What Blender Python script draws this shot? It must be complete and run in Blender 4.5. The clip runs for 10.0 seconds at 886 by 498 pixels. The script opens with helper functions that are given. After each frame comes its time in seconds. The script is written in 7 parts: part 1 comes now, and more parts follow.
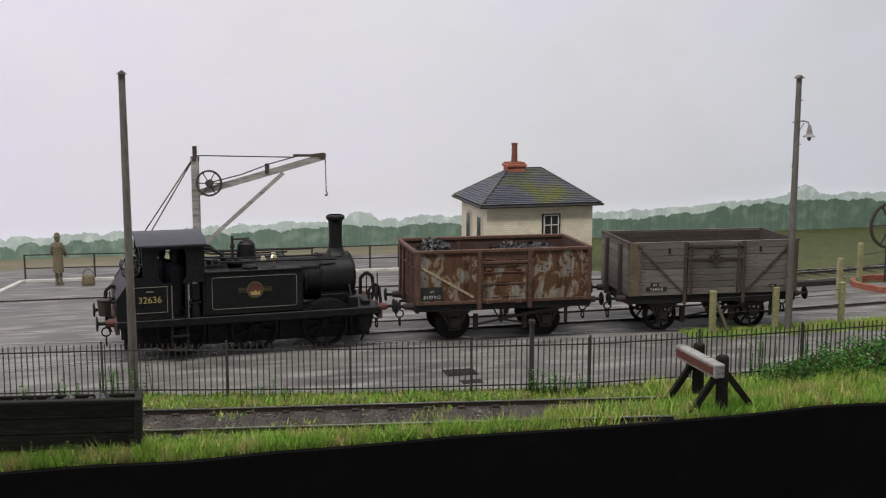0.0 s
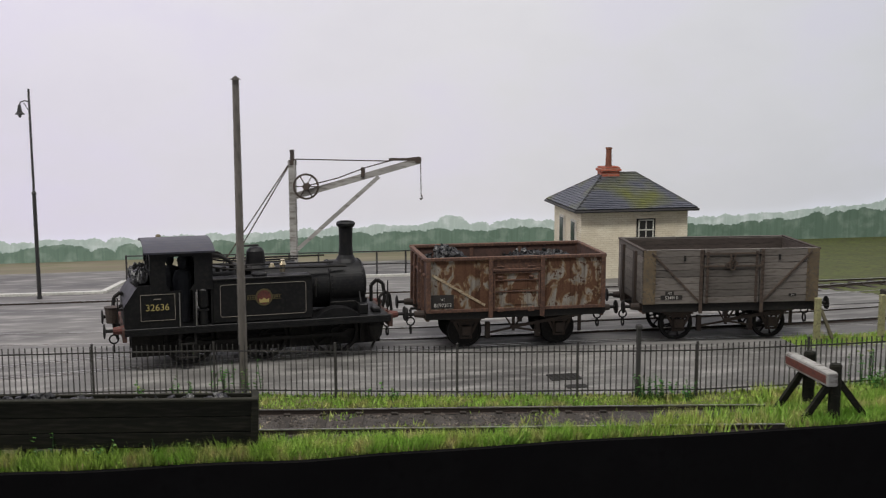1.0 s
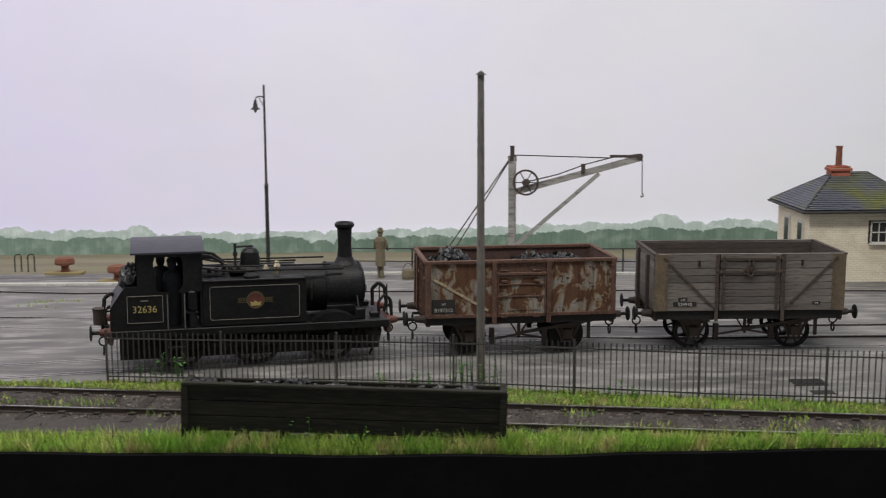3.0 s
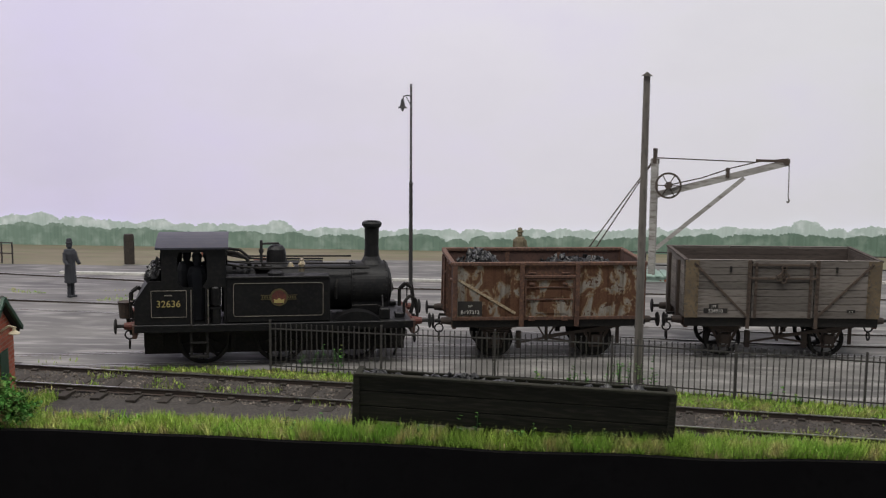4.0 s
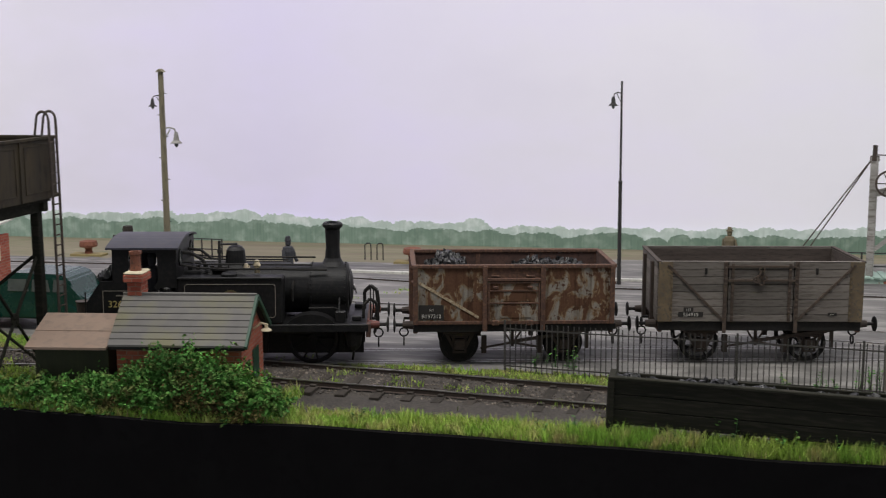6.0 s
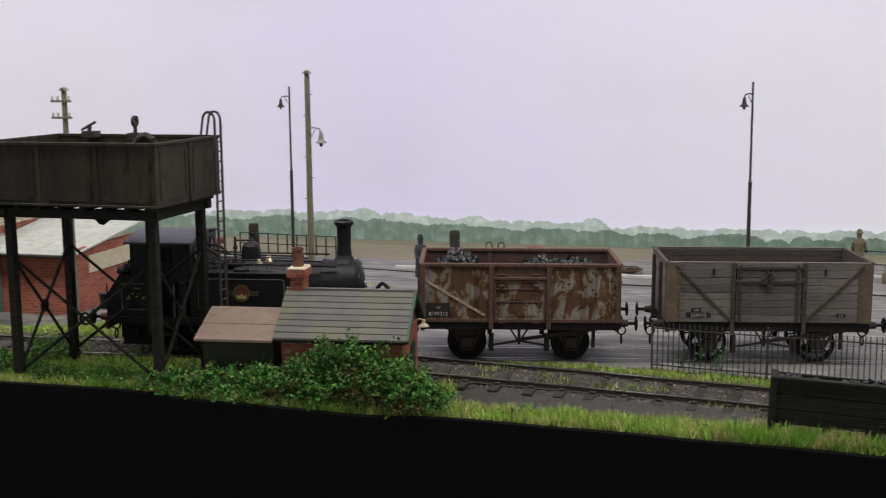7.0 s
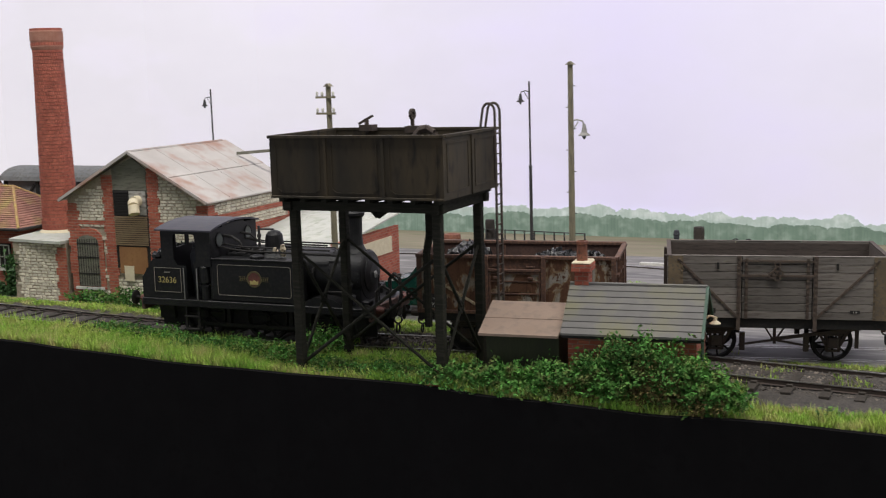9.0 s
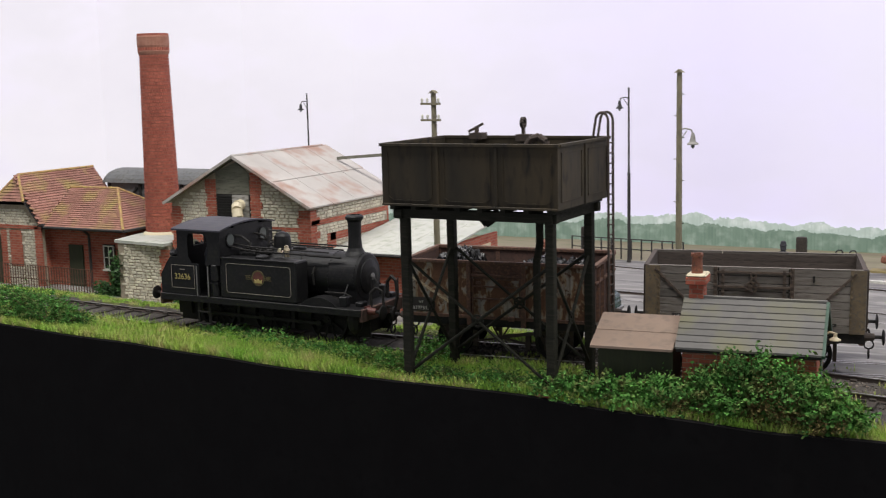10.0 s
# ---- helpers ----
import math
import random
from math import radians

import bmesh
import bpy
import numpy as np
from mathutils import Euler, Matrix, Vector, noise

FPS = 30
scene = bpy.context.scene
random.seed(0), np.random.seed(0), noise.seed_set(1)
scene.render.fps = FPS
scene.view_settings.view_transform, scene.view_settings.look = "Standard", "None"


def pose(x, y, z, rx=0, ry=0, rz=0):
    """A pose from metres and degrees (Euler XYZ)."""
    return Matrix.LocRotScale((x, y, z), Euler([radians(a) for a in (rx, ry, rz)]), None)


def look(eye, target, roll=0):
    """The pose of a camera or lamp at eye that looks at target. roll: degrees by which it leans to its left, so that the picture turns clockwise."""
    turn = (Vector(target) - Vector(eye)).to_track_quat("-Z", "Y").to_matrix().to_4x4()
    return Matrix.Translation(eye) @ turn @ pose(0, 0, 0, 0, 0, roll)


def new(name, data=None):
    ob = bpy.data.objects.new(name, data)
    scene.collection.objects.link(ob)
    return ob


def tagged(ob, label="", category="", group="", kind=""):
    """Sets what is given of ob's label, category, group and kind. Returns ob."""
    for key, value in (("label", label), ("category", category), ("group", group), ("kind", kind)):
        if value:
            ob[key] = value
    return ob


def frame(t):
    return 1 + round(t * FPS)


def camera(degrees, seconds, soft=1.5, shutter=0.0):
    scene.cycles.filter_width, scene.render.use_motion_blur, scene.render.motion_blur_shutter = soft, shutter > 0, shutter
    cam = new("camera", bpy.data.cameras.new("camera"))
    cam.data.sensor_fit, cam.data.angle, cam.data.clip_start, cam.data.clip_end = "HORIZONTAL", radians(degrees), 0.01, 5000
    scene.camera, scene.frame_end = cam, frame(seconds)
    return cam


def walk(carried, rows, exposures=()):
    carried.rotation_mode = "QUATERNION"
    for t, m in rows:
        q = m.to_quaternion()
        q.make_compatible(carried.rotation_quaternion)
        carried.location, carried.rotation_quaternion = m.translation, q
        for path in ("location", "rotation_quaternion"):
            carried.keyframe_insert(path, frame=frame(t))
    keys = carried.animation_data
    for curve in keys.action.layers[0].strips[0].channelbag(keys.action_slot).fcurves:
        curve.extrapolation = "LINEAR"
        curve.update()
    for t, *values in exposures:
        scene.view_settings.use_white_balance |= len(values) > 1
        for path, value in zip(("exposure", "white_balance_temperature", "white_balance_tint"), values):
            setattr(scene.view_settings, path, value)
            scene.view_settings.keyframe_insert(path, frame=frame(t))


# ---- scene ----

MM = 0.001
cam = camera(40.83, 10.0, soft=1.15, shutter=0.25)
PATH = [
    (0, (0.1431, -0.5144, 0.1711), (0.3876, 0.4430, 0.0172), -0.01),
    (0.5, (0.1338, -0.5163, 0.1713), (0.3539, 0.4471, 0.0183), 0.11),
    (1, (0.1252, -0.5135, 0.1721), (0.3096, 0.4576, 0.0210), -0.12),
    (1.5, (0.1196, -0.5064, 0.1708), (0.2678, 0.4707, 0.0183), -0.32),
    (2, (0.1144, -0.4994, 0.1705), (0.2251, 0.4828, 0.0189), -0.46),
    (2.5, (0.1071, -0.4998, 0.1713), (0.1818, 0.4858, 0.0194), -0.33),
    (2.7, (0.1034, -0.5026, 0.1706), (0.1622, 0.4840, 0.0181), -0.31),
    (3.8, (0.0688, -0.5151, 0.1709), (0.0287, 0.4726, 0.0193), 0.21),
    (4, (0.0652, -0.5136, 0.1698), (0.0093, 0.4734, 0.0187), 0.36),
    (4.5, (0.0558, -0.5085, 0.1687), (-0.0323, 0.4759, 0.0164), 0.01),
    (5, (0.0424, -0.5083, 0.1686), (-0.0769, 0.4726, 0.0152), -0.39),
    (5.5, (0.0307, -0.5083, 0.1686), (-0.1186, 0.4684, 0.0144), -0.49),
    (5.7, (0.0270, -0.5097, 0.1697), (-0.1363, 0.4648, 0.0154), -0.48),
    (6.8, (-0.0112, -0.5287, 0.1726), (-0.2428, 0.4318, 0.0182), -0.35),
    (7, (-0.0158, -0.5327, 0.1726), (-0.2650, 0.4234, 0.0187), -0.48),
    (7.5, (-0.0309, -0.5422, 0.1726), (-0.3183, 0.4033, 0.0199), -0.49),
    (8, (-0.0453, -0.5511, 0.1716), (-0.3730, 0.3814, 0.0196), -0.74),
    (8.5, (-0.0553, -0.5421, 0.1689), (-0.4177, 0.3775, 0.0170), -1.41),
    (9, (-0.0676, -0.5326, 0.1677), (-0.4662, 0.3720, 0.0166), -1.69),
    (9.5, (-0.0770, -0.5283, 0.1678), (-0.5059, 0.3626, 0.0182), -1.72),
    (10, (-0.0845, -0.5359, 0.1710), (-0.5425, 0.3408, 0.0238), -1.43),
]
walk(cam, [(t, look(eye, aim, roll)) for t, eye, aim, roll in PATH], exposures=((0, 0.12), (2.5, 0.05), (5.5, 0.05), (7.5, 0.08), (8.5, 0.22), (9.0, 0.3), (10.0, 0.42)))

# ---- light: overcast hall light and the layout's own lighting strip above the front edge ----
world = bpy.data.worlds.new("hall")
scene.world = world
world.use_nodes = True
world.node_tree.nodes["Background"].inputs[0].default_value = (0.93, 0.94, 1.0, 1)
world.node_tree.nodes["Background"].inputs[1].default_value = 0.22
for lx in (-0.75, 0.35):
    strip = new("lighting_strip", bpy.data.lights.new("lighting_strip", "AREA"))
    strip.data.shape, strip.data.size, strip.data.size_y = "RECTANGLE", 1.1, 0.22
    strip.data.energy, strip.data.color = 8.1, (1.0, 0.97, 0.93)
    strip.matrix_world = look((lx, -0.12, 1.05), (lx, 0.2, 0))


# ---- materials ----
def mk(name, cols, scale=0.3, rough=0.7, bump=0.0, metal=0.0, fine=4.0, rvar=0.15, contrast=0.5, stretch=(1, 1, 1), island=0.0, obrand=0.0, world_space=False, spec=0.5):
    """Three-tone procedural paint: cols mixed by coarse and fine noise; scale is per millimetre."""
    m = bpy.data.materials.new(name)
    m.use_nodes = True
    nt = m.node_tree
    N, L = nt.nodes, nt.links
    b = N["Principled BSDF"]
    b.inputs["Metallic"].default_value = metal
    b.inputs["Specular IOR Level"].default_value = spec
    if world_space:
        co = N.new("ShaderNodeNewGeometry").outputs["Position"]
    else:
        co = N.new("ShaderNodeTexCoord").outputs["Object"]
    mp = N.new("ShaderNodeMapping")
    mp.inputs["Scale"].default_value = [1000 * scale * s for s in stretch]
    L.new(co, mp.inputs[0])
    n1 = N.new("ShaderNodeTexNoise")
    n1.inputs["Scale"].default_value, n1.inputs["Detail"].default_value, n1.inputs["Roughness"].default_value = 1.0, 5.0, 0.6
    n2 = N.new("ShaderNodeTexNoise")
    n2.inputs["Scale"].default_value, n2.inputs["Detail"].default_value = fine, 3.0
    L.new(mp.outputs[0], n1.inputs[0]), L.new(mp.outputs[0], n2.inputs[0])
    r1 = N.new("ShaderNodeValToRGB")
    lo, hi = 0.5 - 0.25 * (1 - contrast) - 0.02, 0.5 + 0.25 * (1 - contrast) + 0.02
    r1.color_ramp.elements[0].position, r1.color_ramp.elements[1].position = lo, hi
    r1.color_ramp.elements[0].color, r1.color_ramp.elements[1].color = (*cols[0], 1), (*cols[1], 1)
    L.new(n1.outputs[0], r1.inputs[0])
    mx = N.new("ShaderNodeMixRGB")
    mx.inputs[2].default_value = (*cols[2 if len(cols) > 2 else 0], 1)
    r2 = N.new("ShaderNodeValToRGB")
    r2.color_ramp.elements[0].position, r2.color_ramp.elements[1].position = 0.48, 0.7
    L.new(n2.outputs[0], r2.inputs[0]), L.new(r2.outputs[0], mx.inputs[0]), L.new(r1.outputs[0], mx.inputs[1])
    out = mx.outputs[0]
    for amount, node, sock in ((island, "ShaderNodeNewGeometry", "Random Per Island"), (obrand, "ShaderNodeObjectInfo", "Random")):
        if amount:
            rnd = N.new(node).outputs[sock]
            mr = N.new("ShaderNodeMapRange")
            mr.inputs[3].default_value, mr.inputs[4].default_value = 1 - amount, 1 + amount
            L.new(rnd, mr.inputs[0])
            hs = N.new("ShaderNodeHueSaturation")
            L.new(mr.outputs[0], hs.inputs["Value"]), L.new(out, hs.inputs["Color"])
            out = hs.outputs[0]
    L.new(out, b.inputs["Base Color"])
    mr = N.new("ShaderNodeMapRange")
    mr.inputs[3].default_value, mr.inputs[4].default_value = max(0.05, rough - rvar), min(1, rough + rvar)
    L.new(n1.outputs[0], mr.inputs[0]), L.new(mr.outputs[0], b.inputs["Roughness"])
    if bump:
        bp = N.new("ShaderNodeBump")
        bp.inputs["Strength"].default_value, bp.inputs["Distance"].default_value = bump, 0.0004
        L.new(n2.outputs[0], bp.inputs["Height"]), L.new(bp.outputs[0], b.inputs["Normal"])
    return m


def courses(name, cols, mortar, bw, bh, rough=0.85, bump=0.6, axis="front", rowoff=0.5, mortar_size=0.25, moss=None):
    """Bricks, flints or tiles laid in courses on a vertical or sloping face; sizes in millimetres."""
    m = bpy.data.materials.new(name)
    m.use_nodes = True
    nt = m.node_tree
    N, L = nt.nodes, nt.links
    b = N["Principled BSDF"]
    b.inputs["Roughness"].default_value = rough
    b.inputs["Specular IOR Level"].default_value = 0.25
    co = N.new("ShaderNodeTexCoord").outputs["Object"]
    sp = N.new("ShaderNodeSeparateXYZ")
    L.new(co, sp.inputs[0])
    ad = N.new("ShaderNodeMath")
    L.new(sp.outputs[0], ad.inputs[0]), L.new(sp.outputs[1], ad.inputs[1])
    cb = N.new("ShaderNodeCombineXYZ")
    L.new(ad.outputs[0], cb.inputs[0]), L.new(sp.outputs[2], cb.inputs[1])
    wob = N.new("ShaderNodeTexNoise")
    wob.inputs["Scale"].default_value = 300
    L.new(co, wob.inputs[0])
    va = N.new("ShaderNodeVectorMath")
    va.operation = "MULTIPLY_ADD"
    va.inputs[1].default_value = (0.0008, 0.0008, 0)
    L.new(wob.outputs["Color"], va.inputs[0]), L.new(cb.outputs[0], va.inputs[2])
    br = N.new("ShaderNodeTexBrick")
    br.offset = rowoff
    br.inputs["Scale"].default_value = 1000
    br.inputs["Brick Width"].default_value, br.inputs["Row Height"].default_value = bw, bh
    br.inputs["Mortar Size"].default_value, br.inputs["Mortar Smooth"].default_value = mortar_size, 0.4
    br.inputs["Color1"].default_value, br.inputs["Color2"].default_value, br.inputs["Mortar"].default_value = (*cols[0], 1), (*cols[1], 1), (*mortar, 1)
    L.new(va.outputs[0], br.inputs[0])
    ns = N.new("ShaderNodeTexNoise")
    ns.inputs["Scale"].default_value, ns.inputs["Detail"].default_value = 60, 6
    L.new(co, ns.inputs[0])
    rp = N.new("ShaderNodeValToRGB")
    rp.color_ramp.elements[0].position, rp.color_ramp.elements[1].position = 0.45, 0.62
    L.new(ns.outputs[0], rp.inputs[0])
    mx = N.new("ShaderNodeMixRGB")
    mx.blend_type = "MIX" if moss else "MULTIPLY"
    mx.inputs[2].default_value = (*(moss or (0.88, 0.86, 0.84)), 1)
    if moss:
        ml = N.new("ShaderNodeMath")
        ml.operation = "MULTIPLY"
        ml.inputs[1].default_value = 0.75
        L.new(rp.outputs[0], ml.inputs[0]), L.new(ml.outputs[0], mx.inputs[0])
    else:
        L.new(rp.outputs[0], mx.inputs[0])
    L.new(br.outputs[0], mx.inputs[1]), L.new(mx.outputs[0], b.inputs["Base Color"])
    iv = N.new("ShaderNodeMath")
    iv.operation = "SUBTRACT"
    iv.inputs[0].default_value = 1
    L.new(br.outputs["Fac"], iv.inputs[1])
    bp = N.new("ShaderNodeBump")
    bp.inputs["Strength"].default_value, bp.inputs["Distance"].default_value = bump, 0.0006
    L.new(iv.outputs[0], bp.inputs["Height"]), L.new(bp.outputs[0], b.inputs["Normal"])
    return m


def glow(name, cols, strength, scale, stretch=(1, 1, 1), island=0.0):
    """A painted backscene board: soft clouds, with emission added so the paint glows by itself."""
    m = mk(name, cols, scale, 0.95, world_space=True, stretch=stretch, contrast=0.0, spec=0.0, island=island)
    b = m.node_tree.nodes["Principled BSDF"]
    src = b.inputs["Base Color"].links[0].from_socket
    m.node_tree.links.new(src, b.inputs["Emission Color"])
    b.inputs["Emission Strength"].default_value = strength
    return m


BLACK = mk("sooty_black_paint", [(0.007, 0.007, 0.008), (0.011, 0.011, 0.0118), (0.017, 0.016, 0.0155)], 0.12, 0.5, 0.1, rvar=0.14, spec=0.28)
BLACKD = mk("dirty_black_underframe", [(0.008, 0.0075, 0.007), (0.013, 0.012, 0.011), (0.022, 0.018, 0.015)], 0.2, 0.8, 0.3)
ROOF_B = mk("cab_roof_blue_black", [(0.03, 0.03, 0.042), (0.042, 0.042, 0.058), (0.05, 0.047, 0.05)], 0.1, 0.5, 0.1)
RUST = mk("brown_rust", [(0.075, 0.04, 0.03), (0.125, 0.066, 0.047), (0.17, 0.09, 0.055)], 0.16, 0.85, 0.35)
RUSTDK = mk("dark_rust_inside", [(0.075, 0.042, 0.034), (0.11, 0.06, 0.047), (0.05, 0.03, 0.026)], 0.12, 0.85, 0.3)
PLANK = mk("weathered_grey_planks", [(0.15, 0.132, 0.117), (0.205, 0.185, 0.165), (0.105, 0.088, 0.076)], 0.18, 0.85, 0.3, stretch=(0.2, 1, 1.8), obrand=0.3)
IRON = mk("rusted_ironwork", [(0.05, 0.038, 0.032), (0.08, 0.056, 0.043), (0.042, 0.035, 0.032)], 0.3, 0.8, 0.3)
GOLDR = mk("corner_plate_ochre_rust", [(0.12, 0.09, 0.058), (0.19, 0.14, 0.082), (0.1, 0.085, 0.068)], 0.16, 0.8, 0.3)
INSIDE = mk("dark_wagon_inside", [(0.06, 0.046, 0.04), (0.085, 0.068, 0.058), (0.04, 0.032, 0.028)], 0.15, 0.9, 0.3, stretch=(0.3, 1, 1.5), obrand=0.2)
COAL = mk("coal", [(0.007, 0.007, 0.0075), (0.012, 0.012, 0.013), (0.02, 0.02, 0.021)], 0.4, 0.34, 0.3, island=0.3, rvar=0.14, spec=0.5)
STRAP = mk("rusty_strapping", [(0.075, 0.055, 0.044), (0.12, 0.085, 0.062), (0.055, 0.043, 0.038)], 0.3, 0.8, 0.3)
GOLD = mk("dull_gold_transfer", [(0.075, 0.06, 0.025), (0.12, 0.095, 0.04)], 0.6, 0.6)
RED = mk("dull_red_buffer", [(0.12, 0.032, 0.025), (0.17, 0.055, 0.04), (0.06, 0.026, 0.022)], 0.3, 0.6)
YELLOW = mk("yellow_lettering", [(0.47, 0.38, 0.14), (0.4, 0.32, 0.12)], 0.5, 0.6)
WHITE = mk("white_lettering", [(0.62, 0.6, 0.56), (0.5, 0.48, 0.44)], 0.5, 0.7)
PATCH = mk("black_number_patch", [(0.02, 0.018, 0.017), (0.035, 0.03, 0.026)], 0.4, 0.8)
STRIPE = mk("worn_white_stripe", [(0.52, 0.45, 0.32), (0.4, 0.32, 0.2), (0.2, 0.1, 0.05)], 0.3, 0.8)
LINING = mk("thin_lining", [(0.26, 0.235, 0.2), (0.17, 0.15, 0.13)], 0.3, 0.6)
BRASS = mk("polished_brass", [(0.6, 0.5, 0.33), (0.75, 0.66, 0.5)], 0.5, 0.3, metal=0.9)
STEEL = mk("bright_steel", [(0.3, 0.29, 0.28), (0.42, 0.41, 0.4)], 0.4, 0.4, metal=0.9)
RAILT = mk("worn_rail_head", [(0.36, 0.35, 0.34), (0.5, 0.49, 0.47), (0.24, 0.2, 0.17)], 0.1, 0.35, metal=0.85, world_space=True)
RAILS = mk("rusty_rail_side", [(0.035, 0.026, 0.022), (0.055, 0.038, 0.03)], 0.2, 0.85, world_space=True)
SLEEP = mk("dark_timber_sleeper", [(0.032, 0.026, 0.021), (0.05, 0.04, 0.032), (0.022, 0.018, 0.015)], 0.2, 0.9, 0.4, stretch=(1, 0.3, 1), obrand=0.3)
CONC = mk("stained_concrete_yard", [(0.085, 0.081, 0.077), (0.205, 0.196, 0.185), (0.3, 0.286, 0.268)], 0.02, 0.66, 0.25, fine=3.2, rvar=0.25, world_space=True, contrast=0.45, stretch=(0.45, 1.5, 1))
SOIL = mk("grassy_soil", [(0.075, 0.09, 0.022), (0.11, 0.13, 0.03), (0.06, 0.05, 0.025)], 0.06, 0.95, 0.6, world_space=True)
BALLAST = mk("dirty_ballast_and_ash", [(0.03, 0.026, 0.024), (0.06, 0.052, 0.046), (0.095, 0.082, 0.07)], 0.22, 0.95, 1.0, fine=4.0, world_space=True)
FIELD = mk("dry_field", [(0.2, 0.17, 0.115), (0.27, 0.24, 0.165), (0.18, 0.185, 0.1)], 0.02, 0.95, 0.2, world_space=True, stretch=(0.4, 2, 1))
GRASS = mk("static_grass", [(0.25, 0.46, 0.06), (0.4, 0.52, 0.1), (0.53, 0.48, 0.2)], 0.025, 0.75, island=0.38, world_space=True)
LEAF = mk("small_leaves", [(0.045, 0.13, 0.03), (0.11, 0.29, 0.06), (0.15, 0.15, 0.055)], 0.045, 0.85, island=0.5, spec=0.15, world_space=True)
LEAFD = mk("ivy_leaves", [(0.03, 0.09, 0.02), (0.05, 0.14, 0.03), (0.03, 0.07, 0.02)], 0.05, 0.6, island=0.4, world_space=True)
TWIG = mk("brown_twigs", [(0.09, 0.06, 0.035), (0.13, 0.09, 0.05)], 0.2, 0.9)
POLE = mk("grey_weathered_pole", [(0.14, 0.125, 0.11), (0.2, 0.18, 0.16), (0.1, 0.09, 0.08)], 0.15, 0.85, 0.3, stretch=(1, 1, 0.2))
POLEG = mk("olive_grey_pole", [(0.19, 0.17, 0.11), (0.25, 0.22, 0.15), (0.13, 0.115, 0.085)], 0.15, 0.85, 0.3, stretch=(1, 1, 0.2))
DARKM = mk("dark_painted_iron", [(0.018, 0.019, 0.02), (0.03, 0.03, 0.032), (0.045, 0.035, 0.028)], 0.2, 0.55)
FENCEM = mk("dark_fence_iron", [(0.05, 0.048, 0.046), (0.075, 0.068, 0.062)], 0.2, 0.75)
GREYT = mk("pale_grey_crane_timber", [(0.27, 0.26, 0.245), (0.4, 0.39, 0.37), (0.15, 0.135, 0.12)], 0.12, 0.8, 0.3, stretch=(0.3, 1, 1))
BOXW = mk("dark_tarred_boards", [(0.013, 0.0135, 0.0095), (0.022, 0.022, 0.015), (0.032, 0.029, 0.022)], 0.1, 0.85, 0.4, stretch=(0.25, 1, 2), obrand=0.2, spec=0.2)
TANKM = mk("brown_black_water_tank", [(0.032, 0.027, 0.019), (0.062, 0.047, 0.028), (0.022, 0.019, 0.015)], 0.05, 0.68, 0.15, stretch=(1.5, 1.5, 0.4), spec=0.25)
CREAM = courses("cream_painted_brick", [(0.78, 0.71, 0.55), (0.84, 0.78, 0.63)], (0.62, 0.54, 0.4), 5.4, 1.9, 0.8, 0.35, mortar_size=0.16)


def blotched(name, paint, rust, ochre):
    """Old paint broken by rust: blotches at two sizes, ochre halos, streaks that run down."""
    m = bpy.data.materials.new(name)
    m.use_nodes = True
    N, L = m.node_tree.nodes, m.node_tree.links
    b = N["Principled BSDF"]
    b.inputs["Specular IOR Level"].default_value = 0.3
    co = N.new("ShaderNodeTexCoord").outputs["Object"]

    def field(scale, stretch, detail, lo, hi, warp=0.0):
        mp = N.new("ShaderNodeMapping")
        mp.inputs["Scale"].default_value = [1000 * scale * k for k in stretch]
        L.new(co, mp.inputs[0])
        n = N.new("ShaderNodeTexNoise")
        n.inputs["Scale"].default_value, n.inputs["Detail"].default_value, n.inputs["Roughness"].default_value, n.inputs["Distortion"].default_value = 1.0, detail, 0.62, warp
        r = N.new("ShaderNodeMapRange")
        r.inputs[1].default_value, r.inputs[2].default_value = lo, hi
        L.new(mp.outputs[0], n.inputs[0]), L.new(n.outputs[0], r.inputs[0])
        return r.outputs[0]

    def mix(a, c, f, kind="MIX"):
        x = N.new("ShaderNodeMixRGB")
        x.blend_type = kind
        for sock, v in ((x.inputs[1], a), (x.inputs[2], c), (x.inputs[0], f)):
            if isinstance(v, tuple):
                sock.default_value = (*v, 1)
            elif isinstance(v, float):
                sock.default_value = v
            else:
                L.new(v, sock)
        return x.outputs[0]

    big = field(0.115, (1, 1, 0.62), 7, 0.485, 0.53, 0.8)
    halo = field(0.115, (1, 1, 0.62), 7, 0.42, 0.51, 0.8)
    small = field(0.26, (1, 1, 0.75), 5, 0.56, 0.6, 0.4)
    streak = field(0.12, (2.4, 2.4, 0.12), 4, 0.5, 0.68)
    grain = field(0.9, (1, 1, 1), 4, 0.3, 0.75)
    base = mix(paint, tuple(k * 0.72 for k in paint), field(0.15, (1, 1, 0.5), 4, 0.4, 0.65))
    base = mix(base, ochre, halo)
    base = mix(base, rust, big)
    base = mix(base, tuple(k * 0.8 for k in rust), small)
    base = mix(base, (0.55, 0.5, 0.47), streak, "MULTIPLY")
    base = mix(base, (0.72, 0.7, 0.68), grain, "MULTIPLY")
    L.new(base, b.inputs["Base Color"])
    b.inputs["Roughness"].default_value = 0.78
    bp = N.new("ShaderNodeBump")
    bp.inputs["Strength"].default_value, bp.inputs["Distance"].default_value = 0.3, 0.0003
    L.new(big, bp.inputs["Height"]), L.new(bp.outputs[0], b.inputs["Normal"])
    return m


